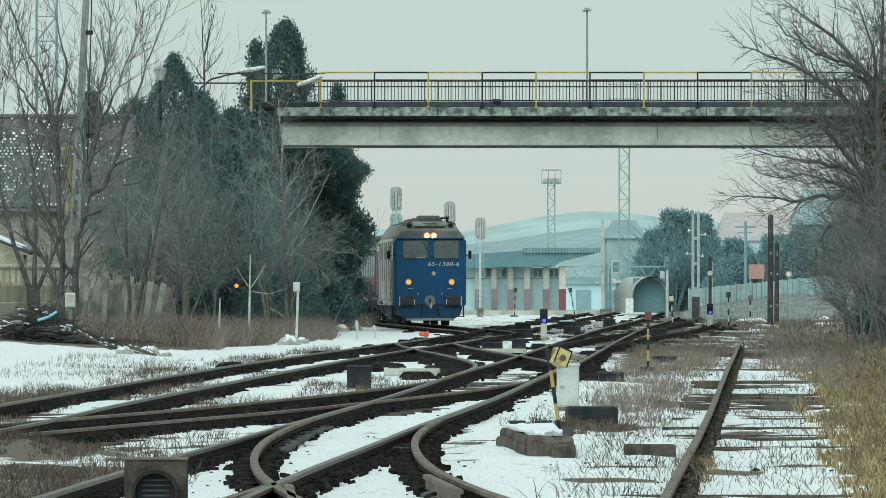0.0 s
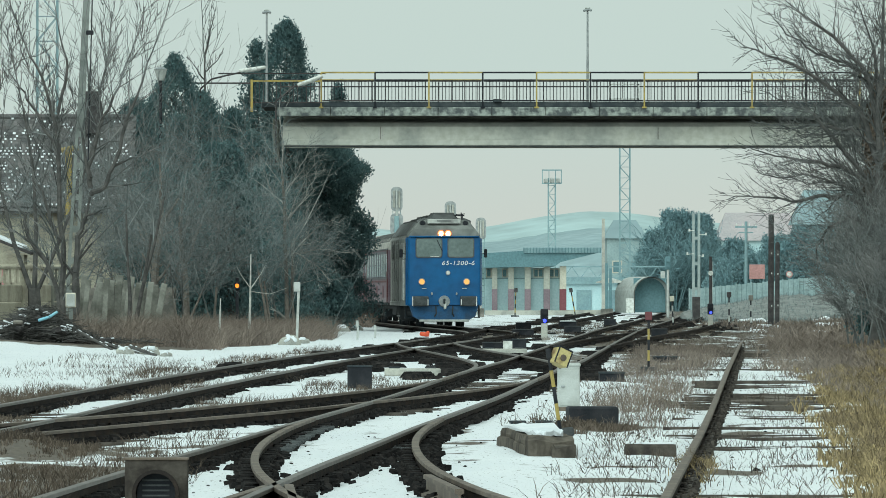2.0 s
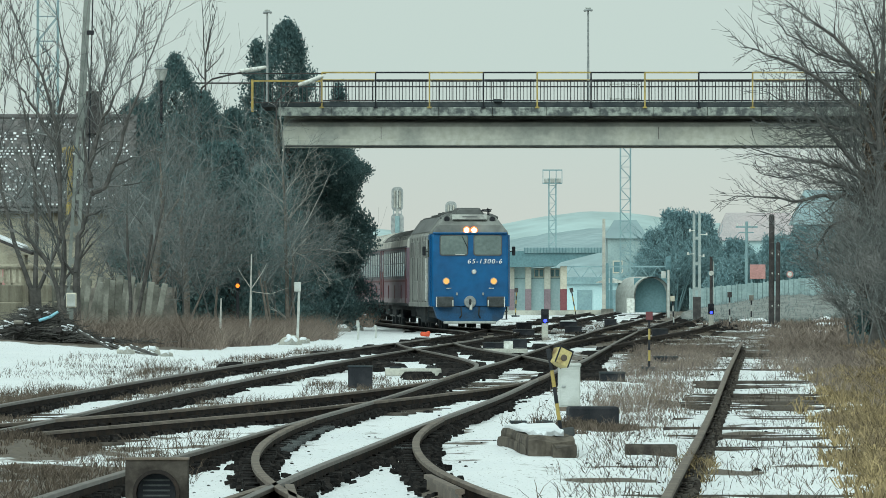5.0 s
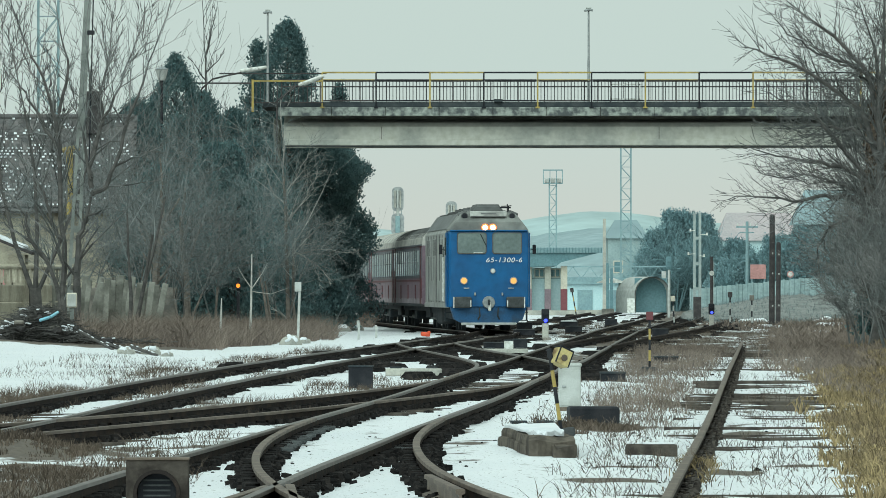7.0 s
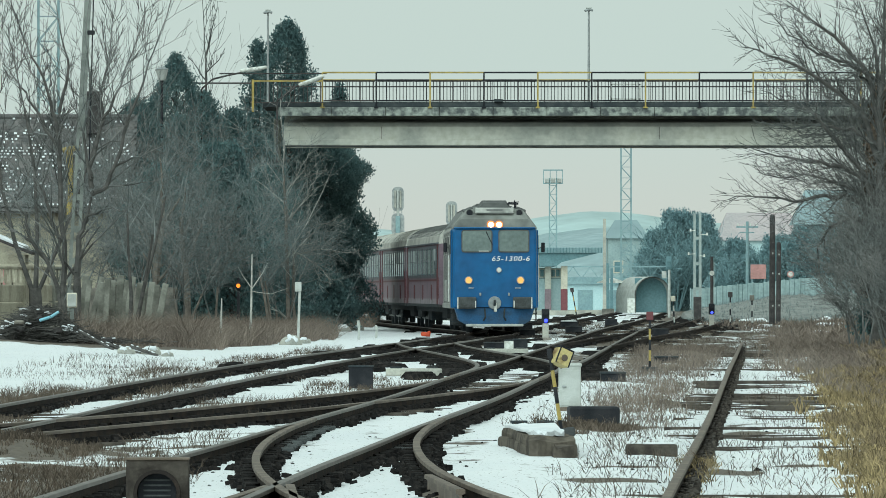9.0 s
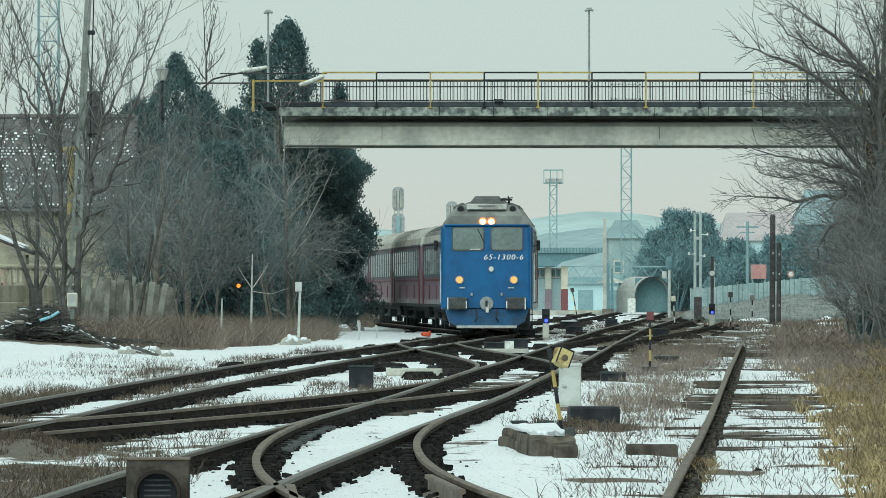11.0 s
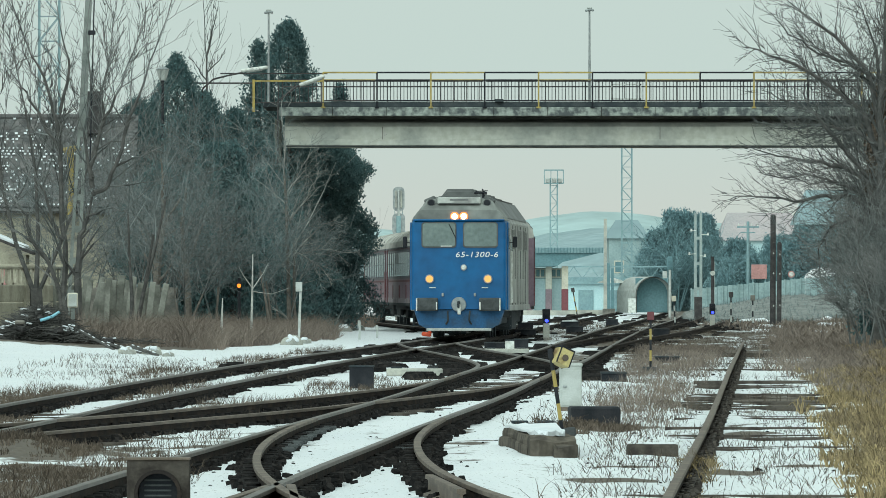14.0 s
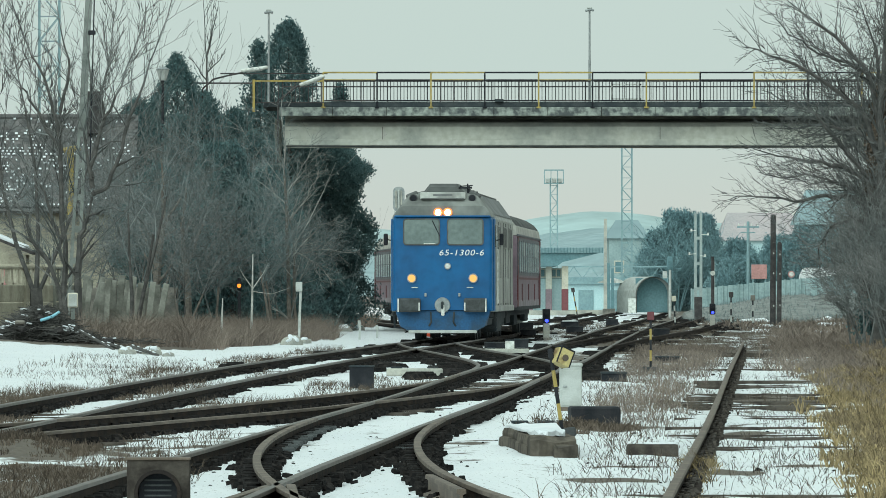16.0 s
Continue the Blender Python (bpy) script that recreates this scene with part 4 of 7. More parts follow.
# ---------------------------------------------------------------- plants
class Twigs:
    """Grows tapering branches into one list of thin three- or five-sided tubes."""

    def __init__(self, seed, least=0.006, reach=-99.0):
        self.least, self.reach = least, reach
        self.r = random.Random(seed)
        self.wood, self.fine = Geo(), Geo()

    def stick(self, p, q, ra, rb):
        g, n = (self.wood, 6) if ra > 0.035 else (self.fine, 3)
        g.tube(p, q, ra, rb, n, cap=False)

    def limb(self, p, d, length, r, level, depth, up, spread, kids, short=0.54):
        rn = self.r
        n = 4 if level == 0 else 3
        seg = length / n
        for i in range(n):
            if p.x < self.reach * rn.uniform(0.8, 1.0):
                return
            jit = Vector((rn.gauss(0, 1), rn.gauss(0, 1), rn.gauss(0, 1))) * (0.07 if level == 0 else 0.13)
            d = (d + jit + Vector((0, 0, up * (0.05 + 0.05 * level)))).normalized()
            q = p + d * seg
            ra, rb = r * (1 - 0.88 * i / n), max(r * (1 - 0.88 * (i + 1) / n), self.least * 0.6)
            self.stick(p, q, ra, rb)
            if level < depth and (level > 0 or i > 0):
                for _ in range(kids if i < n - 1 else kids + 1):
                    side = Vector((rn.gauss(0, 1), rn.gauss(0, 1), rn.gauss(0, 0.6)))
                    side = (side - side.dot(d) * d).normalized()
                    nd = (d + side * spread * rn.uniform(0.5, 1.3)).normalized()
                    at = p.lerp(q, rn.uniform(0.3, 1.0))
                    self.limb(at, nd, length * short * rn.uniform(0.75, 1.25), max(rb * 0.66, self.least), level + 1, depth, up, spread, kids, short)
            p = q


def bare_tree(label, x, y, stems, height, girth, seed, depth=3, up=1.0, spread=0.9, kids=2, wood="bark", twig="twig", z=None, name="bare_tree", fan=0.35, aim=(0, 0), short=0.54, least=0.006, reach=-99.0):
    tr = thing(name, label, "tree", (x, y, earth(x, y) - 0.05 if z is None else z))
    tw = Twigs(seed, least, reach)
    for k in range(stems):
        a = 2 * math.pi * (k + tw.r.random() * 0.7) / stems
        lean = fan * tw.r.uniform(0.6, 1.2) if stems > 1 else 0.06
        d = Vector((math.cos(a) * lean + aim[0], math.sin(a) * lean * 0.7 + aim[1], 1)).normalized()
        tw.limb(Vector((math.cos(a) * 0.08, math.sin(a) * 0.08, 0)), d, height * tw.r.uniform(0.75, 1.0), girth * tw.r.uniform(0.7, 1), 0, depth, up, spread, kids, short)
    if tw.wood.v:
        part("trunk", tw.wood, M[wood], tr)
    if tw.fine.v:
        tagged(part("crown", tw.fine, M[twig], tr), kind="stuff")
    return tr


def leafy(label, x, y, height, radius, seed, count, size, material="needle", base=0.4, name="conifer", profile=None, trunk=0.16):
    """A tree thick with small sprays of leaf in an uneven envelope with gaps."""
    rn = np.random.RandomState(seed)
    z0 = earth(x, y) - 0.05
    tr = thing(name, label, "tree", (x, y, z0))
    stem = Geo().tube((0, 0, 0), (0.05, 0, height * 0.55), trunk, trunk * 0.5, 8).tube((0.05, 0, height * 0.55), (0, 0, height * 0.95), trunk * 0.5, 0.02, 6)
    profile = profile or (lambda u: (1 - u) ** 0.75)
    g = Geo()
    nclump = count // 14
    for k in range(nclump):
        u = rn.rand() ** 0.85
        zc = base + u * (height - base)
        a = rn.rand() * 2 * math.pi
        lump = 0.76 + 0.5 * noise.noise((math.cos(a) * 1.9 + seed, math.sin(a) * 1.9, zc * 0.75)) + 0.2 * noise.noise((math.cos(a) * 5 + seed, math.sin(a) * 5, zc * 2.2))
        rad = radius * profile(u) * lump * (0.55 + 0.45 * rn.rand() ** 0.4)
        c = np.array((math.cos(a) * rad, math.sin(a) * rad, zc))
        for _ in range(14):
            o = c + rn.randn(3) * (size * 1.2, size * 1.2, size * 1.4)
            e = rn.randn(3)
            e /= np.linalg.norm(e)
            e[2] = abs(e[2]) * 1.2 + 0.2
            f = np.cross(e, rn.randn(3))
            f /= np.linalg.norm(f) + 1e-6
            s = size * (0.6 + 0.8 * rn.rand())
            g.add((o - f * s * 0.42, o + f * s * 0.42, o + e * s * 1.05), [(0, 1, 2)])
    for k in range(40):
        u = 0.1 + 0.8 * rn.rand()
        a = rn.rand() * 6.28
        zc = base + u * (height - base)
        rad = radius * profile(u) * 0.8
        g2 = Vector((math.cos(a) * rad, math.sin(a) * rad, zc + 0.3))
        stem.tube((0, 0, zc * 0.92), g2, 0.03, 0.008, 4, cap=False)
    part("trunk", stem, M["bark_dark"], tr)
    tagged(part("crown", g, M[material], tr), kind="stuff")
    return tr


# bare ash beside the concrete pole, and the thicket along the embankment
def forked_tree(label, x, y, boles, seed, twig="twig_dark", short=0.4):
    """A short thick bole that forks low into long rising limbs, given as (lean x, lean y, length, radius)."""
    tr = thing("bare_tree", label, "tree", (x, y, earth(x, y) - 0.05))
    tw = Twigs(seed, 0.011)
    tw.stick(Vector((0.0, 0, 0)), Vector((0.02, 0, 0.7)), 0.24, 0.2)
    tw.stick(Vector((0.02, 0, 0.7)), Vector((0.0, 0, 1.3)), 0.2, 0.18)
    for lx, ly, length, r in boles:
        tw.limb(Vector((lx * 0.1, 0, 1.1)), Vector((lx, ly, 1)).normalized(), length, r, 0, 3, 1.1, 0.7, 2, short)
    part("trunk", tw.wood, M["bark_dark"], tr)
    tagged(part("crown", tw.fine, M[twig], tr), kind="stuff")
    return tr


def shaped_tree(label, x, y, limbs, seed, wood="bark_dark", twig="twig_dark", depth=2, kids=2, spread=0.8, up=0.8, least=0.009, share=0.42, z=0.0, name="bare_tree", bend=0.12):
    """A bare tree whose main limbs follow given lines of (across, up) from its foot; side twigs grow along them."""
    tr = thing(name, label, "tree", (x, y, z))
    tw = Twigs(seed, least)
    rn = tw.r
    for r, line in limbs:
        dy = rn.uniform(-bend, bend)
        pts = [Vector((a, dy * i + rn.gauss(0, 0.05), b)) for i, (a, b) in enumerate(line)]
        fine = []
        for i in range(len(pts) - 1):
            for q in range(3):
                fine.append(pts[i].lerp(pts[i + 1], q / 3) + Vector((rn.gauss(0, 0.025), 0, rn.gauss(0, 0.025))))
        fine.append(pts[-1])
        n = len(fine) - 1
        whole = sum((b - a).length for a, b in zip(fine, fine[1:]))
        for i in range(n):
            p, q = fine[i], fine[i + 1]
            ra, rb = r * (1 - 0.85 * i / n), r * (1 - 0.85 * (i + 1) / n)
            tw.stick(p, q, max(ra, least), max(rb, least))
            if i < 2 and r > 0.07:
                continue
            d = (q - p).normalized()
            for _ in range(kids):
                side = Vector((rn.gauss(0, 1), rn.gauss(0, 0.8), rn.gauss(0, 0.8)))
                side = (side - side.dot(d) * d).normalized()
                nd = (d + side * spread * rn.uniform(0.6, 1.3) + Vector((0, 0, 0.2 * up))).normalized()
                tw.limb(p.lerp(q, rn.random()), nd, whole * share * rn.uniform(0.5, 1.1) * (1.05 - 0.6 * i / n), max(rb * 0.5, least), 1, depth, up, spread, 1, 0.6)
    part("trunk", tw.wood, M[wood], tr)
    tagged(part("crown", tw.fine, M[twig], tr), kind="stuff")
    return tr


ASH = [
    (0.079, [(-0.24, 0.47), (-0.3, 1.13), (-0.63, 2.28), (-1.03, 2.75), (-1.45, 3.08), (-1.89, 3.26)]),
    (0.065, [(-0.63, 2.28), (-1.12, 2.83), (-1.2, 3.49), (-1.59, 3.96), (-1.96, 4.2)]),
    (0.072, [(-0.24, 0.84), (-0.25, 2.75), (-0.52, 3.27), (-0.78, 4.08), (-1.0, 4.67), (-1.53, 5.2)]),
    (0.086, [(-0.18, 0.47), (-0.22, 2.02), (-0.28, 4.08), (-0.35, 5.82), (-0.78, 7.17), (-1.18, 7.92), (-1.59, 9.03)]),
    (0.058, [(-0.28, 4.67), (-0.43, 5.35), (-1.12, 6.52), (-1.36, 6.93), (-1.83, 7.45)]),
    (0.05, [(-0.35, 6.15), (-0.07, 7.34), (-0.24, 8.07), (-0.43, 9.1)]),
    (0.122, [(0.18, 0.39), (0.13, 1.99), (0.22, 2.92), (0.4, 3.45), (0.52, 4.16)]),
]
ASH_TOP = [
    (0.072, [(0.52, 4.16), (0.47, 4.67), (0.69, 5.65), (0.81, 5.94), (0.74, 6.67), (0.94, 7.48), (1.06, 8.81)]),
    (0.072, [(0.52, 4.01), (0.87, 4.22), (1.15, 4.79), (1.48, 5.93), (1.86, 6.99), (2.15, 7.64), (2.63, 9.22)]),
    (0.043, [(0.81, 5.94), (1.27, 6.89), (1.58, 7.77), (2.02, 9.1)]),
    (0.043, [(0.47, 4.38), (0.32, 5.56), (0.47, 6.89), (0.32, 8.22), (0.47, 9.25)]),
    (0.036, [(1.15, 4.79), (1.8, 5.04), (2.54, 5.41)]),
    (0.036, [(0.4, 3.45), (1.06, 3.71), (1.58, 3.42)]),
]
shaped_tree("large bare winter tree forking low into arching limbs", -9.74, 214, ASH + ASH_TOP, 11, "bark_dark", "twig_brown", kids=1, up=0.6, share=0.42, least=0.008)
forked_tree("bare winter tree behind the concrete fence", -11.6, 232, [(-0.3, 0, 6.4, 0.08), (0.1, 0.1, 7.0, 0.08), (0.45, 0, 6.0, 0.07)], 29)
bare_tree("slender bare tree leaning over the brush", -9.0, 236, 3, 6.2, 0.08, 37, 3, 0.9, 0.6, 1, "bark_dark", "twig", fan=0.25, aim=(0.2, 0))
for k, (x, y, h, s) in enumerate([(-8.9, 252, 3.4, 4), (-7.9, 248, 3.6, 3), (-7.0, 252, 3.6, 3), (-5.4, 268, 3.2, 5), (-9.2, 258, 4.0, 3),
                                  (-8.4, 280, 4.4, 3), (-6.3, 284, 3.6, 4), (-10.2, 268, 4.6, 4), (-11.5, 262, 4.4, 3), (-12.4, 268, 4.4, 3)]):
    bare_tree("bare grey-brown thicket shrub with dense fine twigs", x, y, s, h, 0.055, 50 + k, 3, 0.3, 1.15, 2, "bark", ("twig", "twig_brown", "twig")[k % 3], name="bare_shrub", fan=0.5)
for k, (x, y, h, s) in enumerate([(-11.2, 286, 5.6, 4), (-10.4, 290, 6.6, 5), (-9.4, 288, 7.2, 5), (-8.5, 291, 7.0, 5), (-7.6, 288, 6.4, 4), (-7.0, 280, 5.4, 4)]):
    bare_tree("tall bare tree with brown twigs woven through the evergreens", x, y, s, h * 0.8, 0.06, 210 + k, 3, 0.5, 0.9, 2, "bark", "twig_brown", fan=0.3, short=0.42, least=0.009)
bare_tree("pale bare tree with arching side branches", -5.5, 262, 2, 4.6, 0.06, 77, 3, 0.2, 1.0, 2, "bark", "twig_grey", fan=0.12)
shaped_tree("bare tree with upright twigs above the bridge end", -9.22, 316, [
    (0.07, [(0.07, 0.0), (0.02, 5.53), (-0.02, 9.45), (-0.04, 10.98), (-0.15, 12.9)]),
    (0.045, [(-0.02, 10.54), (0.2, 11.52), (0.44, 12.46)]),
    (0.035, [(-0.02, 9.89), (0.44, 10.33), (0.72, 10.76)]),
    (0.03, [(-0.02, 9.67), (-0.44, 10.22), (-0.59, 10.44)]),
], 78, twig="twig_dark", kids=1, up=1.2, share=0.25, spread=0.5, least=0.012)
shaped_tree("grey bare tree with drooping fine branches before the conifer", -5.05, 268, [
    (0.08, [(-0.06, 0.08), (-0.13, 3.07), (-0.18, 5.47), (-0.33, 7.78)]),
    (0.06, [(0.17, 0.08), (0.09, 2.7), (-0.13, 4.92)]),
    (0.035, [(0.06, 2.61), (0.83, 3.53), (1.57, 3.9)]),
    (0.03, [(0.06, 2.7), (1.02, 2.89), (1.98, 2.74)]),
    (0.03, [(0.06, 2.79), (0.92, 2.33), (1.39, 1.78)]),
    (0.03, [(-0.02, 2.89), (-0.83, 3.16), (-1.57, 2.89)]),
    (0.03, [(-0.02, 2.7), (-0.65, 1.96), (-0.98, 1.32)]),
    (0.03, [(-0.13, 3.63), (0.55, 4.55), (0.92, 5.47)]),
    (0.03, [(-0.15, 4.0), (-0.68, 4.92), (-0.83, 5.66)]),
    (0.025, [(-0.17, 4.73), (0.46, 5.47), (0.68, 6.31)]),
], 81, "bark", "twig_pale", kids=2, up=-0.15, share=0.5, spread=0.9, least=0.007)
shaped_tree("stout twin-stemmed bare tree in the thicket", -8.53, 256, [
    (0.16, [(-0.44, -0.0), (-0.49, 2.12), (-0.26, 3.88), (-0.35, 5.65)]),
    (0.13, [(0.48, -0.0), (0.41, 2.12), (0.3, 3.53), (0.53, 5.3)]),
    (0.06, [(-0.49, 2.29), (-1.06, 3.53), (-1.32, 4.77)]),
    (0.06, [(0.41, 2.29), (0.97, 3.53), (1.32, 4.77)]),
    (0.05, [(-0.26, 3.53), (0.26, 4.41), (0.44, 5.47)]),
], 82, "bark", "twig", kids=2, up=0.4, share=0.4)
bare_tree("thin bare sapling leaning out beside the conifer", -4.3, 304, 1, 4.4, 0.03, 79, 1, 0.3, 0.7, 1, "bark", "twig_grey", aim=(0.45, 0))

def lobed(u):
    return min(1.0, (1 - u) * 2.6) ** 0.6 * (0.85 + 0.15 * math.sin(u * 20))


leafy("tall dark green cypress behind the bridge end", -6.0, 313, 11.7, 1.35, 3, 52000, 0.07, profile=lambda u: min(1.0, (1 - u) * 4.5) ** 0.55)
leafy("smaller side top of the evergreens behind the bridge end", -7.15, 314, 10.9, 0.75, 26, 12000, 0.09, profile=lambda u: min(1.0, (1 - u) * 4) ** 0.6)
leafy("evergreen tip showing through the bridge railing", -4.1, 319, 9.5, 0.8, 27, 10000, 0.09, profile=lambda u: min(1.0, (1 - u) * 3) ** 0.7)
leafy("broad dark green conifer beside the track", -4.9, 316, 8.4, 2.75, 4, 84000, 0.075, profile=lobed)
leafy("dark conifer with a pointed top rising from the thicket", -9.85, 300, 9.8, 2.2, 5, 48000, 0.068, profile=lambda u: min(1.0, (1 - u) * 3.2) ** 0.8)
for k, (x, y, h, r) in enumerate([(-8.9, 302, 8.5, 2.1), (-7.8, 303, 8.0, 2.2), (-6.9, 294, 7.0, 2.2), (-11.2, 298, 8.0, 2.2), (-12.5, 300, 7.0, 1.9), (-9.4, 290, 7.4, 2.0), (-8.0, 284, 6.4, 2.0), (-6.2, 282, 5.6, 1.7), (-9.6, 276, 5.4, 1.9), (-7.2, 276, 5.0, 1.7)]):
    leafy("dark evergreen grown through with bare shrubs", x, y, h, r, 6 + k, 38000, 0.07, profile=lobed)
leafy("low evergreen undergrowth at the foot of the conifer", -4.8, 309, 2.6, 1.7, 24, 16000, 0.09, base=0.05, profile=lobed)
leafy("low evergreen undergrowth beside the embankment brush", -5.4, 300, 2.2, 1.3, 25, 12000, 0.09, base=0.05, profile=lobed)
leafy("ivy-grown evergreen at the edge of the thicket", -6.6, 274, 4.6, 1.5, 19, 11000, 0.12, profile=lobed)
leafy("dark evergreen standing close behind the birch", -6.9, 264, 6.0, 1.35, 23, 26000, 0.085, profile=lobed)
leafy("ivy-grown evergreen low in the thicket", -8.2, 262, 3.8, 1.4, 20, 9000, 0.12, profile=lobed)

# thicket on the other side
HEDGE_TREE = [
    (0.16, [(0.0, -0.32), (0.01, 2.78), (0.08, 5.76), (0.19, 8.6)]),
    (0.07, [(0.01, 2.78), (-0.23, 4.14), (-0.84, 4.46), (-1.65, 4.57), (-2.39, 4.73), (-3.16, 4.97)]),
    (0.07, [(0.01, 3.05), (-0.5, 3.7), (-1.24, 3.76), (-1.97, 3.64), (-2.87, 3.8), (-3.54, 3.68)]),
    (0.08, [(0.05, 4.54), (-0.36, 5.83), (-1.18, 6.43), (-1.99, 6.95), (-2.8, 7.27), (-3.24, 7.33)]),
    (0.07, [(0.08, 5.35), (-0.3, 6.84), (-0.97, 7.57), (-1.72, 8.06), (-2.26, 8.53)]),
]
HEDGE_TREE_SIDE = [
    (0.06, [(0.11, 6.03), (-0.05, 7.24), (-0.43, 8.46)]),
    (0.06, [(0.01, 2.78), (-0.57, 3.26), (-1.11, 3.03), (-1.43, 2.51), (-1.35, 1.84)]),
    (0.06, [(0.04, 4.0), (-0.7, 4.78), (-1.45, 5.69), (-2.12, 6.0), (-2.8, 6.3)]),
    (0.05, [(0.03, 3.6), (-0.7, 4.0), (-1.51, 4.27), (-2.19, 4.16), (-2.87, 4.34)]),
    (0.06, [(0.08, 4.95), (-0.57, 5.35), (-1.31, 5.46), (-2.05, 5.38), (-2.73, 5.56)]),
    (0.05, [(0.14, 6.43), (-0.7, 6.97), (-1.38, 7.18), (-2.05, 7.65), (-2.53, 8.19)]),
]
shaped_tree("spreading bare tree arching over the siding with fine twigs", 10.33, 196, HEDGE_TREE + HEDGE_TREE_SIDE, 90, kids=2, up=0.25, share=0.3, least=0.0075, spread=0.75)
shaped_tree("spreading bare tree standing deeper in the hedge", 11.33, 206, HEDGE_TREE_SIDE + HEDGE_TREE[:1], 91, kids=3, up=0.3, share=0.32, least=0.0085)
for k, (x, y, h, s) in enumerate([(11.5, 204, 6.4, 7), (11.3, 190, 6.6, 6), (12.3, 214, 7.4, 6)]):
    bare_tree("bare tree with a tangle of fine twigs in the hedge", x, y, s, h, 0.1, 90 + k, 3, 0.3, 1.0, 2, "bark_dark", "twig_dark", fan=0.2, short=0.42, least=0.009)
for k, (x, y, h) in enumerate([(9.95, 194, 1.9), (10.1, 186, 2.4), (10.3, 200, 3.0), (10.2, 204, 2.2), (10.6, 196, 3.4), (10.9, 206, 3.6), (10.0, 180, 1.6), (10.4, 190, 2.9)]):
    bare_tree("dense leafless hedge shrub", x, y, 4, h, 0.035, 120 + k, 3, 0.4, 0.9, 2, "bark_dark", "twig_brown", name="bare_shrub", fan=0.3)
leafy("ivy-covered trunk in the hedge", 10.75, 202, 6.4, 0.75, 12, 14000, 0.07, "weed", base=1.4)
leafy("dark evergreen undergrowth in the hedge", 10.95, 206, 3.9, 0.85, 13, 14000, 0.07)

# young birches in the brush
def birch(x, y, h, seed, label, whole=True):
    rn = random.Random(seed)
    b = thing("birch", label, "tree", (x, y, earth(x, y)))
    part("trunk", Geo().tube((0, 0, 0), (0.03, 0, h * 0.5), 0.04, 0.032, 7).tube((0.03, 0, h * 0.5), (0.05, 0, h), 0.032, 0.015, 6), M["birch"], b)
    if not whole:
        return
    part("branch", Geo().tube((0.03, 0, h * 0.62), (-0.22, 0, h * 0.76), 0.014, 0.01, 5).tube((-0.22, 0, h * 0.76), (-0.36, 0, h * 0.86), 0.01, 0.004, 4), M["birch"], b)
    part("branch", Geo().tube((0.03, 0, h * 0.6), (0.34, 0, h * 0.78), 0.016, 0.01, 5).tube((0.34, 0, h * 0.78), (0.5, 0, h * 0.9), 0.01, 0.004, 4), M["birch"], b)
    part("branch", Geo().tube((0.03, 0, h * 0.58), (0.6, 0, h * 0.55), 0.012, 0.008, 5).tube((0.6, 0, h * 0.55), (1.1, 0, h * 0.62), 0.008, 0.004, 4), M["birch"], b)


birch(-5.6, 236, 2.55, 1, "young pale-barked birch with bare branches")
birch(-6.2, 226, 1.3, 2, "broken pale birch stem in the brush", False)


def blades(name, label, material, spots, count, h0, h1, width, lean, seed):
    """Thin stalks scattered over patches (x, y, half-width, half-length)."""
    rn = np.random.RandomState(seed)
    g = Geo()
    area = np.array([s[2] * s[3] * (s[4] if len(s) > 4 else 1) for s in spots], float)
    pick = rn.choice(len(spots), count, p=area / area.sum())
    for k in pick:
        s = spots[k]
        x = s[0] + rn.uniform(-1, 1) * s[2]
        y = s[1] + rn.uniform(-1, 1) * s[3]
        if noise.noise((x * 1.1, y * 0.3, seed * 1.7)) + 0.55 * noise.noise((x * 3.1, y * 0.9, seed * 0.7)) < rn.uniform(-0.6, 0.42):
            continue
        z = earth(x, y) - 0.02
        h = rn.uniform(h0, h1) * (0.5 + 0.7 * (0.5 + noise.noise((x * 0.9, y * 0.3, seed))))
        w = width * rn.uniform(0.6, 1.4)
        dx, dy = rn.randn(2) * lean * h
        a = rn.uniform(-0.6, 0.6)
        ex, ey = math.cos(a) * w / 2, math.sin(a) * w / 2
        g.add(((x - ex, y - ey, z), (x + ex, y + ey, z), (x + dx * 0.4 + ex * 0.8, y + dy * 0.4 + ey, z + h * 0.6), (x + dx * 0.4 - ex * 0.8, y + dy * 0.4 - ey, z + h * 0.6),
               (x + dx, y + dy, z + h)), [(0, 1, 2, 3), (3, 2, 4)])
    ob = part(name, g, M[material])
    return tagged(ob, label, "grass", kind="stuff")


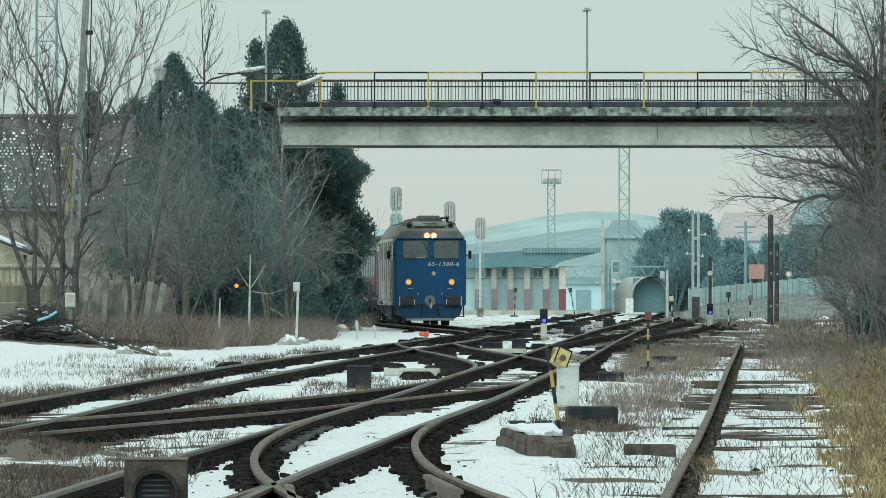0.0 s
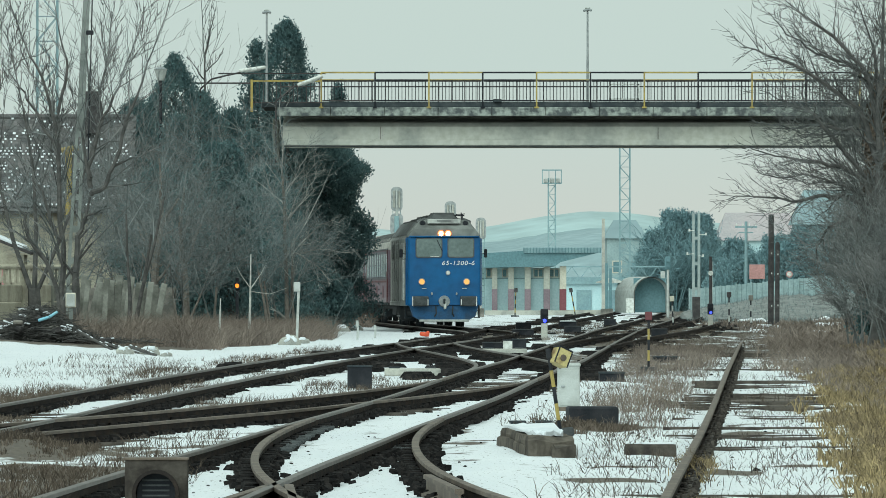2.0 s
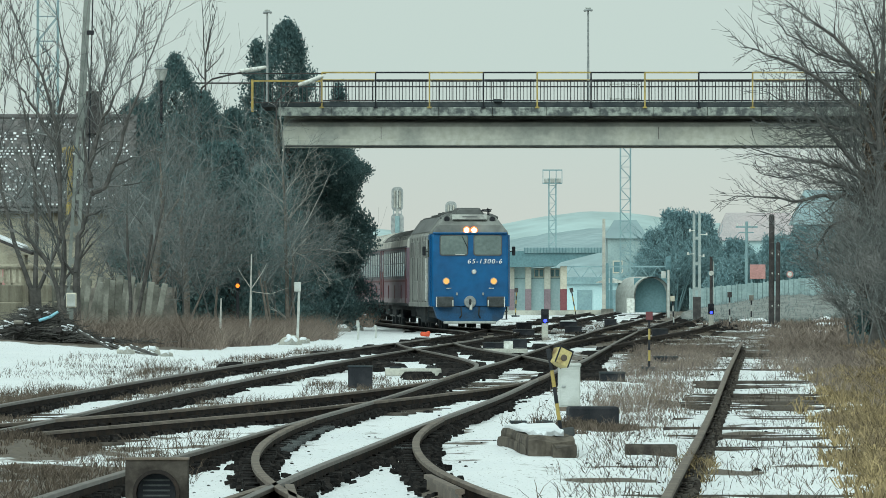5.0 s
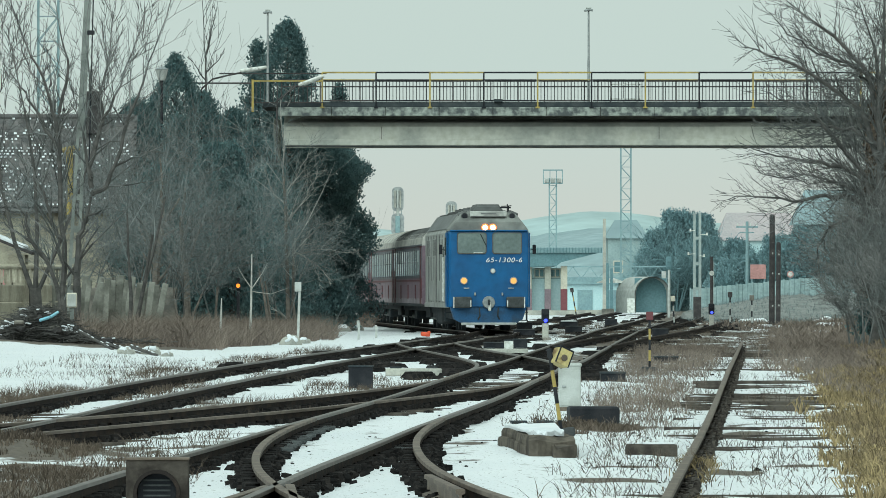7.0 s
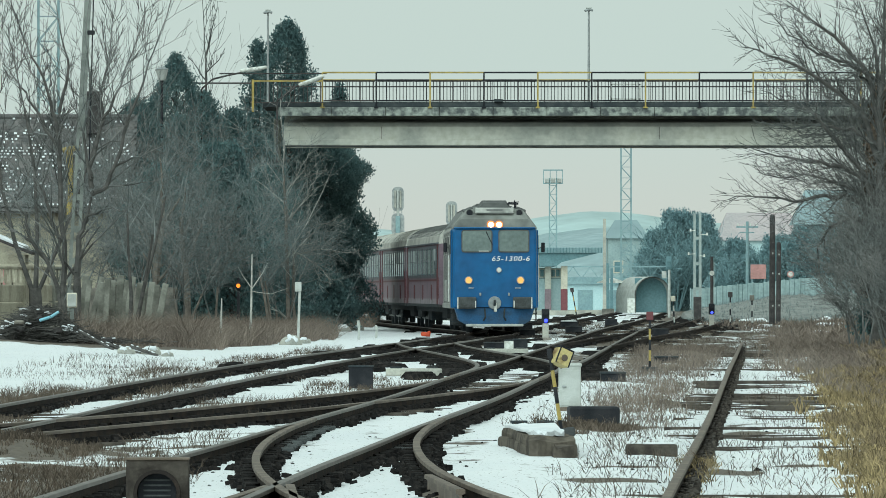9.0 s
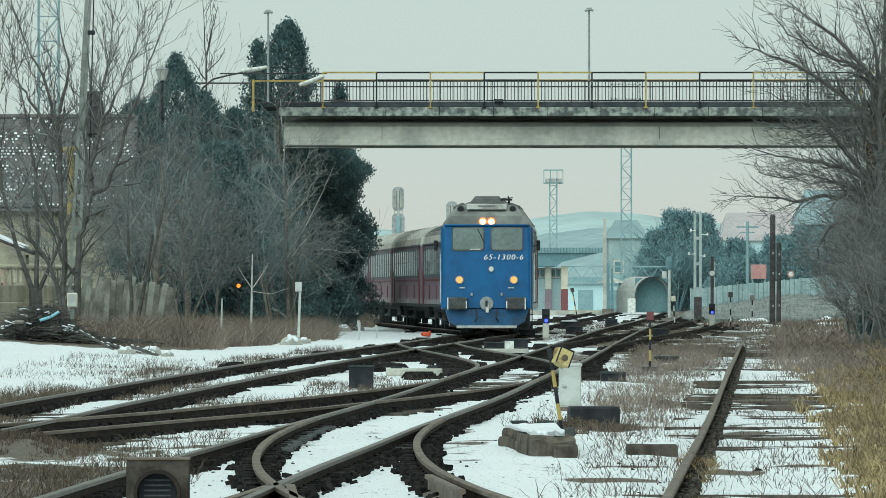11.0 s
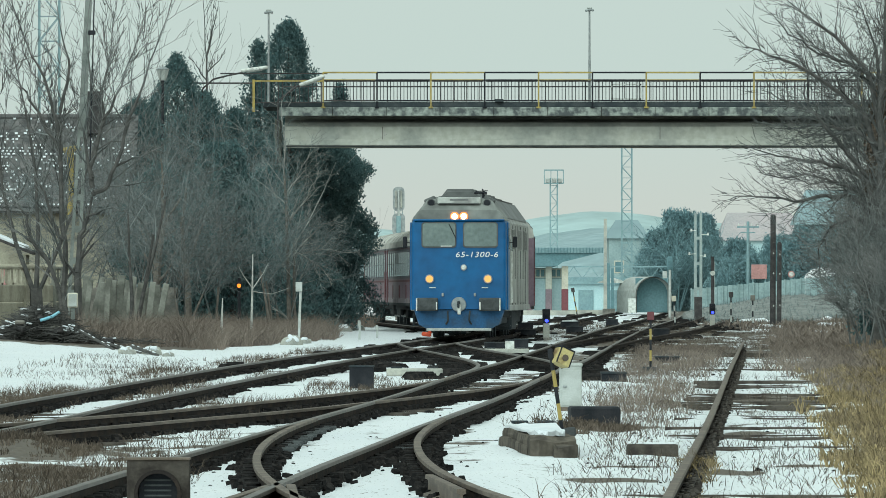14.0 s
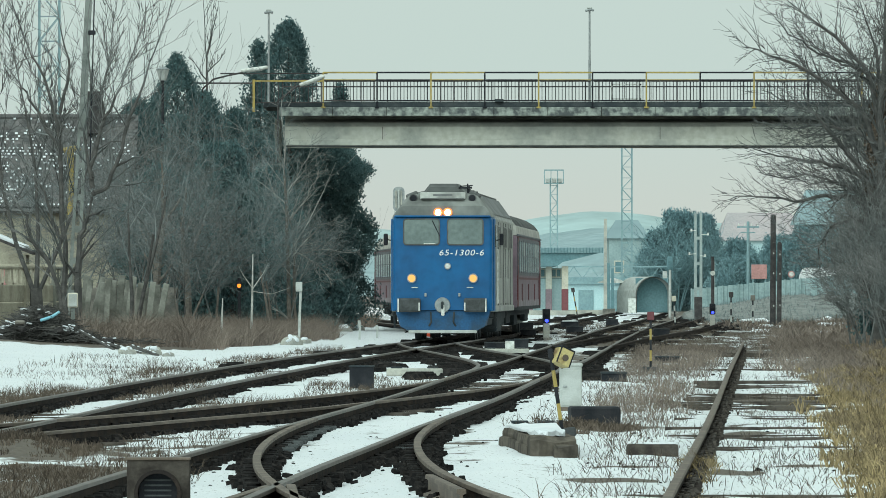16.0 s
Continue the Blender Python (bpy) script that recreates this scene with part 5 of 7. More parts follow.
def tufts(name, label, material, spots, count, per, h0, h1, width, seed):
    """Mounded clumps of arching blades over patches (x, y, half-width, half-length)."""
    rn = np.random.RandomState(seed)
    g = Geo()
    area = np.array([s[2] * s[3] * (s[4] if len(s) > 4 else 1) for s in spots], float)
    for k in rn.choice(len(spots), count, p=area / area.sum()):
        s = spots[k]
        cx, cy = s[0] + rn.uniform(-1, 1) * s[2], s[1] + rn.uniform(-1, 1) * s[3]
        thick = noise.noise((cx * 0.9, cy * 0.22, seed * 1.3)) + 0.5 * noise.noise((cx * 2.7, cy * 0.7, seed))
        if thick < rn.uniform(-0.55, 0.25):
            continue
        z = earth(cx, cy) - 0.03
        hc = rn.uniform(h0, h1) * (0.7 + 0.6 * max(thick, -0.3))
        wind = rn.randn() * 0.25
        for _ in range(per):
            h, a = hc * rn.uniform(0.5, 1.15), rn.uniform(0, 2 * math.pi)
            out = h * rn.uniform(0.15, 1.1)
            dx, dy = math.cos(a) * out + wind * h, math.sin(a) * out
            w = width * rn.uniform(0.6, 1.3) / 2
            bx, by = cx + rn.randn() * 0.05, cy + rn.randn() * 0.08
            tip = h * rn.uniform(0.35, 1.0)
            g.add(((bx - w, by, z), (bx + w, by, z), (bx + dx * 0.5 + w, by + dy * 0.5, z + h * 0.8), (bx + dx * 0.5 - w, by + dy * 0.5, z + h * 0.8), (bx + dx, by + dy, z + tip)),
                  [(0, 1, 2, 3), (3, 2, 4)])
    return tagged(part(name, g, M[material]), label, "grass", kind="stuff")


tufts("dry_grass", "matted straw-coloured dry grass beside the siding", "straw",
      [(SIDE.at(y) + 1.75, y, 0.8, 4) for y in range(56, 150, 6)] + [(SIDE.at(y) + 1.05, y, 0.5, 4, 0.35) for y in range(62, 150, 6)] + [(SIDE.at(y) + 2.9, y, 1.1, 6, 0.9) for y in range(66, 200, 10)], 4900, 26, 0.1, 0.3, 0.01, 1)
tufts("dry_grass", "golden straw tufts grown along the rusty siding rail", "straw",
      [(SIDE.at(y) - 0.68, y, 0.1, 1.5) for y in (57, 60, 63.5, 67, 72, 78)], 130, 26, 0.06, 0.18, 0.007, 15)
tufts("dead_weeds", "dark dead weeds grown over the rail by the snowy verge", "weed",
      [(TRAIN.at(y) - 1.05, y, 0.35, 3.5) for y in range(98, 152, 5)] + [(TRAIN.at(y) - 0.5, y, 0.3, 3.5, 0.3) for y in range(104, 140, 6)], 700, 22, 0.06, 0.2, 0.008, 16)
tufts("dead_weeds", "dead grass on the brown earth mound", "weed", [(-4.3, 83, 0.7, 3.5), (-4.0, 76, 0.8, 4, 0.5)], 240, 22, 0.05, 0.16, 0.007, 17)
tufts("dead_weeds", "dead grass round the trackside cabinet and block", "weed", [(1.6, 99.5, 0.5, 1.4), (1.95, 100, 0.4, 1.4), (1.3, 95, 0.3, 2.0, 0.5)], 130, 20, 0.06, 0.2, 0.007, 18)
blades("dry_grass", "tall straw stalks along the edge of the siding", "straw",
       [(SIDE.at(y) + 1.3, y, 0.5, 4) for y in range(60, 130, 9)], 2200, 0.15, 0.42, 0.006, 0.7, 11)
blades("dry_grass", "thin dry straw tufts by the rusty siding rail", "straw",
       [(SIDE.at(y) - 0.65, y, 0.14, 1.4) for y in (60, 63.5, 72, 75)], 500, 0.08, 0.22, 0.007, 0.6, 2)
blades("brown_brush", "low brown brush at the foot of the hedge", "brown_brush",
       [(SIDE.at(y) + 2.6, y, 1.6, 12) for y in range(120, 240, 16)] + [(SIDE.at(y) + 1.0, y, 1.0, 10, 0.7) for y in range(150, 300, 18)], 48000, 0.08, 0.32, 0.012, 0.85, 3)
blades("brown_brush", "dense brown bramble along the embankment foot", "brown_brush",
       [(-7.4 + (y - 216) * 0.05, y, 1.7, 7) for y in range(216, 262, 9)] + [(-9.2, 212, 1.6, 6, 1), (-5.7, 240, 0.9, 8, 1.0), (-5.2, 275, 0.9, 22, 0.8), (-4.0, 345, 1.0, 10, 1.0)], 66000, 0.15, 0.85, 0.01, 0.85, 4)
blades("brown_brush", "low brown weeds below the leaning fence panels", "brown_brush", [(-9, 232, 2.5, 10), (-10.5, 224, 1.5, 8)], 16000, 0.1, 0.5, 0.01, 0.8, 14)
blades("dead_weeds", "dead weeds sticking out of the snow between tracks", "weed",
       [(-3.0, 76, 0.8, 7), (-3.5, 88, 1.2, 5), (-3.9, 70, 0.9, 6), (-2.6, 112, 0.9, 6, 1.2), (-1.7, 128, 0.5, 9, 1.4), (-4.0, 128, 0.5, 8), (-2.9, 145, 0.5, 8), (-5.9, 108, 0.8, 8, 1.4), (-6.1, 124, 0.7, 10),
        (-5.0, 145, 0.6, 14), (-4.2, 176, 0.6, 14), (-3.2, 200, 0.6, 10), (-6.5, 160, 1.5, 20, 0.3), (-0.8, 134, 0.6, 8), (-4.6, 66, 1.0, 5, 1.2), (-3.3, 64, 0.5, 5, 2.5), (-3.7, 72, 0.5, 5, 2), (-6.3, 112, 0.5, 8, 2.5), (-5.7, 122, 0.4, 6, 2)], 36000, 0.04, 0.18, 0.007, 0.6, 5)
blades("dead_weeds", "brown weeds between the main track and the siding", "weed",
       [(1.5, 96, 0.6, 6), (1.9, 108, 0.7, 6), (2.5, 118, 0.9, 8, 1.2), (3.2, 132, 1.0, 8, 1.6), (4.0, 150, 1.2, 10, 2), (4.9, 172, 1.3, 14, 2), (5.8, 198, 1.6, 16, 2), (7.5, 235, 2.2, 24, 1.6), (2.2, 84, 0.7, 6), (1.8, 72, 0.6, 6, 0.8), (3.0, 72, 0.5, 9, 0.9),
        (3.4, 84, 0.6, 8, 0.9), (4.4, 108, 0.6, 12, 0.9), (1.2, 100, 0.5, 5, 2), (10, 280, 3, 25, 1), (7.5, 330, 2.5, 60, 1.2), (3.5, 300, 1.2, 50, 0.7), (5.2, 260, 0.8, 40, 1.0)], 44000, 0.03, 0.17, 0.007, 0.7, 6)
blades("dead_weeds", "dense brown weeds in the gap between the tracks", "brown_brush",
       [(2.3 + (y - 104) * 0.036, y, 0.5 + (y - 104) * 0.006, 6) for y in range(104, 215, 9)], 17000, 0.05, 0.24, 0.008, 0.7, 8)
blades("dead_weeds", "low weeds on the snow beside the siding", "weed",
       [(SIDE.at(y) + 0.1, y, 0.5, 5) for y in range(62, 140, 11)] + [(SIDE.at(y) - 1.4, y, 0.5, 5, 1.2) for y in range(62, 120, 9)], 4500, 0.04, 0.18, 0.006, 0.75, 9)


# ---------------------------------------------------------------- left of the line: pole, fence, house, debris
def utility_pole():
    x, y = -10.0, 219
    p = thing("utility_pole", "leaning slotted concrete utility pole among the bare branches", "pole", (x, y, 0.1))
    lean = 3.0
    h = 9.6
    for s in (-1, 1):
        g = Geo().tube((s * 0.13, 0, 0), (s * 0.075 + h * 0.62 * 0.05, 0, h * 0.62), 0.062, 0.058, 4)
        part("leg", g, M["pole"], p)
    for k in range(7):
        z = 0.5 + k * 0.85
        part("rung", Geo().box((z * 0.05, 0, z), (0.2, 0.1, 0.16)), M["pole"], p)
    part("shaft", Geo().tube((h * 0.6 * 0.05, 0, h * 0.6), (h * 0.05, 0, h), 0.14, 0.12, 4), M["pole"], p)
    part("wire_conduit", Geo().tube((0.5, -0.1, 4.8), (0.62, -0.1, 9.4), 0.018, 0.018, 5), M["black"], p)
    part("bracket", Geo().rbox((0.55, -0.1, 8.3), (0.2, 0.1, 0.12), 0.02), M["black"], p)


def meter_cabinet():
    m = thing("meter_cabinet", "small pale meter cabinet on a post before the fence", "cabinet", (-9.44, 207.5, 0.1))
    part("post", Geo().box((0, 0, 0.5), (0.1, 0.08, 1.0)), M["pole"], m)
    part("box", Geo().rbox((0, -0.02, 1.16), (0.26, 0.18, 0.38), 0.03), M["col_white"], m)
    part("door", Geo().rbox((0, -0.115, 1.16), (0.21, 0.015, 0.32), 0.006), M["grey_paint"], m)


meter_cabinet()
utility_pole()


def panel_fence():
    fe = thing("concrete_fence", "grey-yellow concrete panel fence behind the brush", "fence", (0, 0, 0), kind="structure")
    n = 4
    for k in range(n):
        x, y = -13.2 + k * 0.62, 224 + k * 4.2
        z0 = 0.15
        m = M["fence_panel"] if k < 3 else M["fence_grey"]
        a = math.degrees(math.atan2(4.2, 0.62))
        part("fence_post", Geo().rbox((x, y, z0 + 1.0), (0.16, 0.16, 2.2), 0.02, seg=1), m, fe)
        cx, cy = x + 0.31, y + 2.1
        for q in range(3):
            part("panel", Geo().rbox((cx, cy, z0 + 0.28 + q * 0.5), (4.1, 0.05, 0.47), 0.015, rz=a, seg=1), m, fe)
        g = Geo().rbox((cx, cy, z0 + 2.0), (4.1, 0.07, 0.08), 0.015, rz=a, seg=1)
        for q in range(9):
            g.box((cx + (q - 4) * 0.066, cy + (q - 4) * 0.44, z0 + 1.78), (0.05, 0.05, 0.44), rx=18 if q % 2 else -18)
        part("top_panel", g, m, fe, "openwork top panel")
    return fe


panel_fence()


def front_panels():
    """Panels facing the camera between the pole and the brush, some leaning."""
    fe = thing("concrete_fence", "weathered leaning concrete fence panels in the brush", "fence", (0, 0, 0), kind="structure")
    rn = random.Random(4)
    for k in range(3):
        x, y = -13.4 + k * 0.72, 244 + k
        part("fence_post", Geo().rbox((x, y, 1.15), (0.13, 0.13, 2.3), 0.02, seg=1), M["fence_panel"], fe)
        part("panel", Geo().rbox((x + 0.36, y + 0.1, 0.85), (0.6, 0.05, 1.5), 0.015, seg=1), M["fence_panel"], fe)
        g = Geo().rbox((x + 0.36, y + 0.1, 2.25), (0.66, 0.06, 0.07), 0.015, seg=1)
        for q in range(4):
            g.box((x + 0.12 + q * 0.16, y + 0.1, 1.93), (0.05, 0.05, 0.62), ry=20 if q % 2 else -20)
        part("top_panel", g, M["fence_panel"], fe, "openwork top panel")
    # narrow slabs further along, slumped against one another
    for k in range(15):
        h = rn.uniform(1.6, 1.95)
        part("slab", Geo().rbox((-11.1 + k * 0.185 + rn.uniform(-0.03, 0.03), 246 + rn.uniform(-0.6, 0.6), h / 2 + 0.05), (rn.uniform(0.16, 0.22), 0.07, h), 0.02, ry=rn.gauss(5, 4), seg=1), M["fence_grey"], fe)
    part("rear_panel", Geo().rbox((-9.7, 248.4, 0.8), (3.2, 0.06, 1.6), 0.02, seg=1), M["concrete_dark"], fe, "dark panel behind the slumped slabs")


front_panels()


def tiled_house():
    h = thing("house", "house with an old tiled roof dusted with snow", "house", (0, 0, 0))
    y = 292.0
    part("wall", Geo().box((-15.5, y + 4, 2.4), (8.6, 7, 4.8)), M["fence_panel"], h)
    # roof slope facing the tracks, tiles laid in courses
    base, snowy = Geo(), Geo()
    rn = random.Random(8)
    for r in range(30):
        z = 4.55 + r * 0.108
        yy = y + 0.15 + r * 0.12
        for c in range(58):
            x = -19.8 + c * 0.15 + (0.075 if r % 2 else 0)
            base.box((x, yy, z), (0.14, 0.18, 0.03), rx=40)
            if rn.random() < 0.34 + 0.75 * noise.noise((x * 0.9, r * 0.25, 2.0)) - (0.25 if x > -13.4 or r > 24 else 0):
                snowy.box((x + rn.uniform(-0.03, 0.03), yy - 0.04, z + 0.03), (0.11 * rn.uniform(0.4, 1), 0.08, 0.025), rx=40)
    roof = part("roof", Geo().box((-15.5, y + 2.0, 6.05), (8.8, 5.2, 0.1), rx=42), M["tile_roof"], h)
    tagged(part("roof_tiles", base, M["tile_roof"], roof), kind="stuff")
    tagged(part("snow_dusting", snowy, M["snow"], roof, "thin snow left on the tiles"), kind="stuff")
    part("ridge", Geo().tube((-19.9, y + 3.7, 7.78), (-11.2, y + 3.7, 7.78), 0.1, 0.1, 8), M["tile_roof"], h)
    part("chimney", Geo().rbox((-12.7, y + 3.0, 7.9), (0.62, 0.6, 1.5), 0.03).rbox((-12.7, y + 3.0, 8.62), (0.74, 0.7, 0.12), 0.02), M["wood_pole"], h)
    part("yellow_pipe", Geo().tube((-13.35, y - 0.3, 4.2), (-13.35, y - 0.3, 6.6), 0.12, 0.12, 8).tube((-13.6, y - 0.3, 6.5), (-13.0, y - 0.3, 6.6), 0.1, 0.1, 8), M["yellow"], h)
    return h


tiled_house()


def shed():
    s = thing("shed", "low shed with a snow-covered roof and a red door frame", "shed", (-13.0, 250, 0.2))
    part("wall", Geo().box((-0.5, 0, 1.2), (1.5, 2, 2.4)), M["fence_panel"], s)
    part("roof", Geo().rbox((-0.3, 0, 2.75), (1.7, 2.6, 0.09), 0.02, ry=22), M["wood_pole"], s)
    part("roof_snow", Geo().rbox((-0.36, -0.1, 2.86), (1.3, 2.4, 0.13), 0.05, ry=22), M["snow"], s)
    part("door_frame", Geo().box((-0.42, -1.05, 1.75), (0.14, 0.08, 0.6)), M["red_board"], s)


shed()


def debris():
    rn = random.Random(21)
    d = thing("debris_heap", "heap of brush, earth and snow-topped rubble", "debris", (-10.2, 206, earth(-10.2, 206)))
    for k in range(60):
        x, y = rn.gauss(0, 0.8), rn.gauss(0, 1.0)
        z = 0.7 * math.exp(-(x / 0.85) ** 2) * rn.uniform(0.4, 1.0)
        part("rubble", Geo().rbox((x, y, z), (rn.uniform(0.1, 0.3), rn.uniform(0.1, 0.3), rn.uniform(0.06, 0.16)), 0.03, rz=rn.uniform(0, 90), rx=rn.uniform(-30, 30), seg=1), M["concrete_dark" if rn.random() < 0.5 else "wood_pole"], d)
    for k in range(30):
        x = rn.gauss(0.0, 0.9)
        z = 0.82 * math.exp(-(x / 0.95) ** 2) * rn.uniform(0.4, 1.05)
        part("snow_cap", Geo().rbox((x, -1.2, z + 0.06), (rn.uniform(0.08, 0.3), 0.3, 0.04), 0.018, ry=rn.uniform(-25, 25)), M["snow"], d)
    g = Geo()
    for k in range(4600):
        x, y = rn.gauss(-0.1, 0.95), rn.gauss(0, 1.0)
        z = 0.85 * math.exp(-(x / 0.95) ** 2) * rn.uniform(0, 1.05)
        g.tube((x, y, z), (x + rn.gauss(0, 0.22), y + rn.gauss(0, 0.3), z + rn.uniform(-0.1, 0.12)), 0.011, 0.005, 3, cap=False)
    tagged(part("brushwood", g, M["bark_dark"], d), kind="stuff")
    p = thing("plastic_pipe", "bent blue plastic pipe lying on the heap", "pipe", (-9.8, 203.8, 0.78))
    part("pipe", Geo().tube((-0.28, 0, -0.02), (0.0, 0, 0.07), 0.04, 0.04, 8).tube((0.0, 0, 0.07), (0.2, 0, 0.2), 0.04, 0.035, 8), M["blue_plastic"], p)


debris()


def rock(seed, w, d, h, rough=0.3):
    """A lumpy stone."""
    bm = bmesh.new()
    bmesh.ops.create_icosphere(bm, subdivisions=3, radius=1.0)
    g = Geo()
    bm.verts.index_update()
    for v in bm.verts:
        k = 1 + rough * noise.noise(v.co * 1.4 + Vector((seed * 3.1, 0, 0))) + rough * 0.4 * noise.noise(v.co * 4 + Vector((0, seed, 0)))
        v.co *= k
    g.add([(v.co.x * w / 2, v.co.y * d / 2, v.co.z * h) for v in bm.verts], [[v.index for v in f.verts] for f in bm.faces])
    bm.free()
    return g


def snow_stone(x, y, w, label):
    seed = int(abs(x) * 100 + y) % 97
    s = thing("snowy_stone", label, "stone", (x, y, earth(x, y)), group="snow-covered stones by the brush")
    part("stone", rock(seed, w, 0.5, w * 0.42), M["concrete"], s, smooth=True)
    cap = part("snow_cap", rock(seed + 5, w * 0.6, 0.4, w * 0.2, 0.6), M["snow"], s, smooth=True)
    cap.location = (-0.04 * w, -0.03, w * 0.24)


for x, y, w in ((-4.3, 230, 0.62), (-4.0, 234, 0.4), (-7.3, 188, 0.4), (-6.8, 190, 0.5), (-6.4, 189, 0.3), (-3.7, 300, 0.6), (-3.3, 310, 0.5)):
    snow_stone(x, y, w, "rounded stone with a cap of snow")


def snowy_log(a, b, r, label):
    a, b = Vector(a), Vector(b)
    t = thing("fallen_log", label, "log", a, group="logs below the heap")
    part("log", Geo().tube((0, 0, 0), b - a, r, r * 0.7, 8), M["bark_dark"], t)
    rn = random.Random(label)
    for k in range(5):
        u = k / 5 + rn.uniform(0.0, 0.06)
        p, q = (b - a) * u, (b - a) * (u + rn.uniform(0.05, 0.12))
        lift = Vector((rn.uniform(-0.3, 0.3) * r, 0, r * 0.8))
        part("snow_cap", Geo().tube(p + lift, q + lift, r * rn.uniform(0.25, 0.5), r * 0.25, 6), M["snow"], t)
    for k in range(6):
        p = (b - a) * rn.random()
        part("twig", Geo().tube(p, p + Vector((rn.gauss(0, 0.2), rn.gauss(0, 0.3), rn.uniform(0.02, 0.2))), 0.012, 0.005, 4), M["bark_dark"], t)


snowy_log((-9.1, 204, 0.5), (-7.9, 195, 0.1), 0.045, "fallen log with snow sloping down from the heap")
snowy_log((-8.2, 198, 0.22), (-7.1, 191, 0.04), 0.05, "broken branch with snow lying by the brush")
snowy_log((-7.3, 191, 0.2), (-6.6, 188, 0.02), 0.05, "short snowy log tilted in the grass")


def sign_post(x, y, h, w, hp, label):
    s = thing("track_sign", label, "sign", (x, y, earth(x, y)))
    part("post", Geo().box((0.02, 0, h * 0.45), (0.07, 0.06, h * 0.9), ry=2), M["grey_paint"], s)
    part("plate", Geo().rbox((0, -0.05, h - hp * 0.5), (w, 0.03, hp), 0.01), M["grey_paint"], s)
    return s


sign_post(-4.15, 232, 1.75, 0.19, 0.27, "white marker plate on a white post by the brush")
sign_post(-2.7, 256, 0.6, 0.09, 0.2, "small pale marker post at the trackside")
sign_post(-2.2, 262, 0.42, 0.07, 0.16, "thin white trackside marker")


def amber_signal():
    s = thing("amber_signal", "small signal showing an amber light in the shadow of the trees", "signal", (-6.5, 258, 0.0))
    part("post", Geo().tube((0, 0, 0), (0, 0, 1.9), 0.05, 0.05), M["black"], s)
    h = part("head", Geo().rbox((0, 0, 1.66), (0.18, 0.2, 0.26), 0.05), M["black"], s)
    part("lamp", Geo().tube((0, -0.1, 1.66), (0, -0.13, 1.66), 0.065, 0.06, 12), M["amber_lamp"], h, "lit amber lamp")


amber_signal()


def lattice(name, label, x, y, w, h, material, step, head=None, group=""):
    t = thing(name, label, "mast", (x, y, 0), group=group)
    mt = M[material]
    for sx in (-1, 1):
        for sy in (-1, 1):
            part("corner_leg", Geo().box((sx * w / 2, sy * w / 2, h / 2), (0.085, 0.085, h)), mt, t)
    z, k = 0.3, 0
    while z + step < h:
        for sy in (-1, 1):
            s = 1 if k % 2 else -1
            part("brace", Geo().tube((-s * w / 2, sy * w / 2, z), (s * w / 2, sy * w / 2, z + step), 0.03, 0.03, 4), mt, t)
            part("brace", Geo().tube((-s * w / 2, sy * w / 2, z + step), (s * w / 2, sy * w / 2, z + step), 0.022, 0.022, 4), mt, t)
        z, k = z + step, k + 1
    return t


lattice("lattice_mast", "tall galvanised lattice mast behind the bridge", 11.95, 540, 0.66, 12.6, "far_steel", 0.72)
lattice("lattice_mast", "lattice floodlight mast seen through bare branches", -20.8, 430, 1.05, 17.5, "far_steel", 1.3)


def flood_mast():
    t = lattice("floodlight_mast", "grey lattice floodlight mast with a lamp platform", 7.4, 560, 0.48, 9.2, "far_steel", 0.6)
    g = Geo()
    for z in (8.85, 9.75):
        for dy in (-0.5, 0.5):
            g.box((0, dy, z), (1.34, 0.06, 0.07))
    part("platform", g, M["far_steel"], t)
    for x in (-0.65, -0.2, 0.25, 0.65):
        part("platform_post", Geo().box((x, -0.5, 9.3), (0.05, 0.05, 0.9)), M["far_steel"], t)
    for x in (-0.42, 0.0, 0.42):
        part("floodlight", Geo().rbox((x, -0.55, 9.05), (0.3, 0.2, 0.3), 0.03, rx=20), M["grey_paint"], t)


flood_mast()


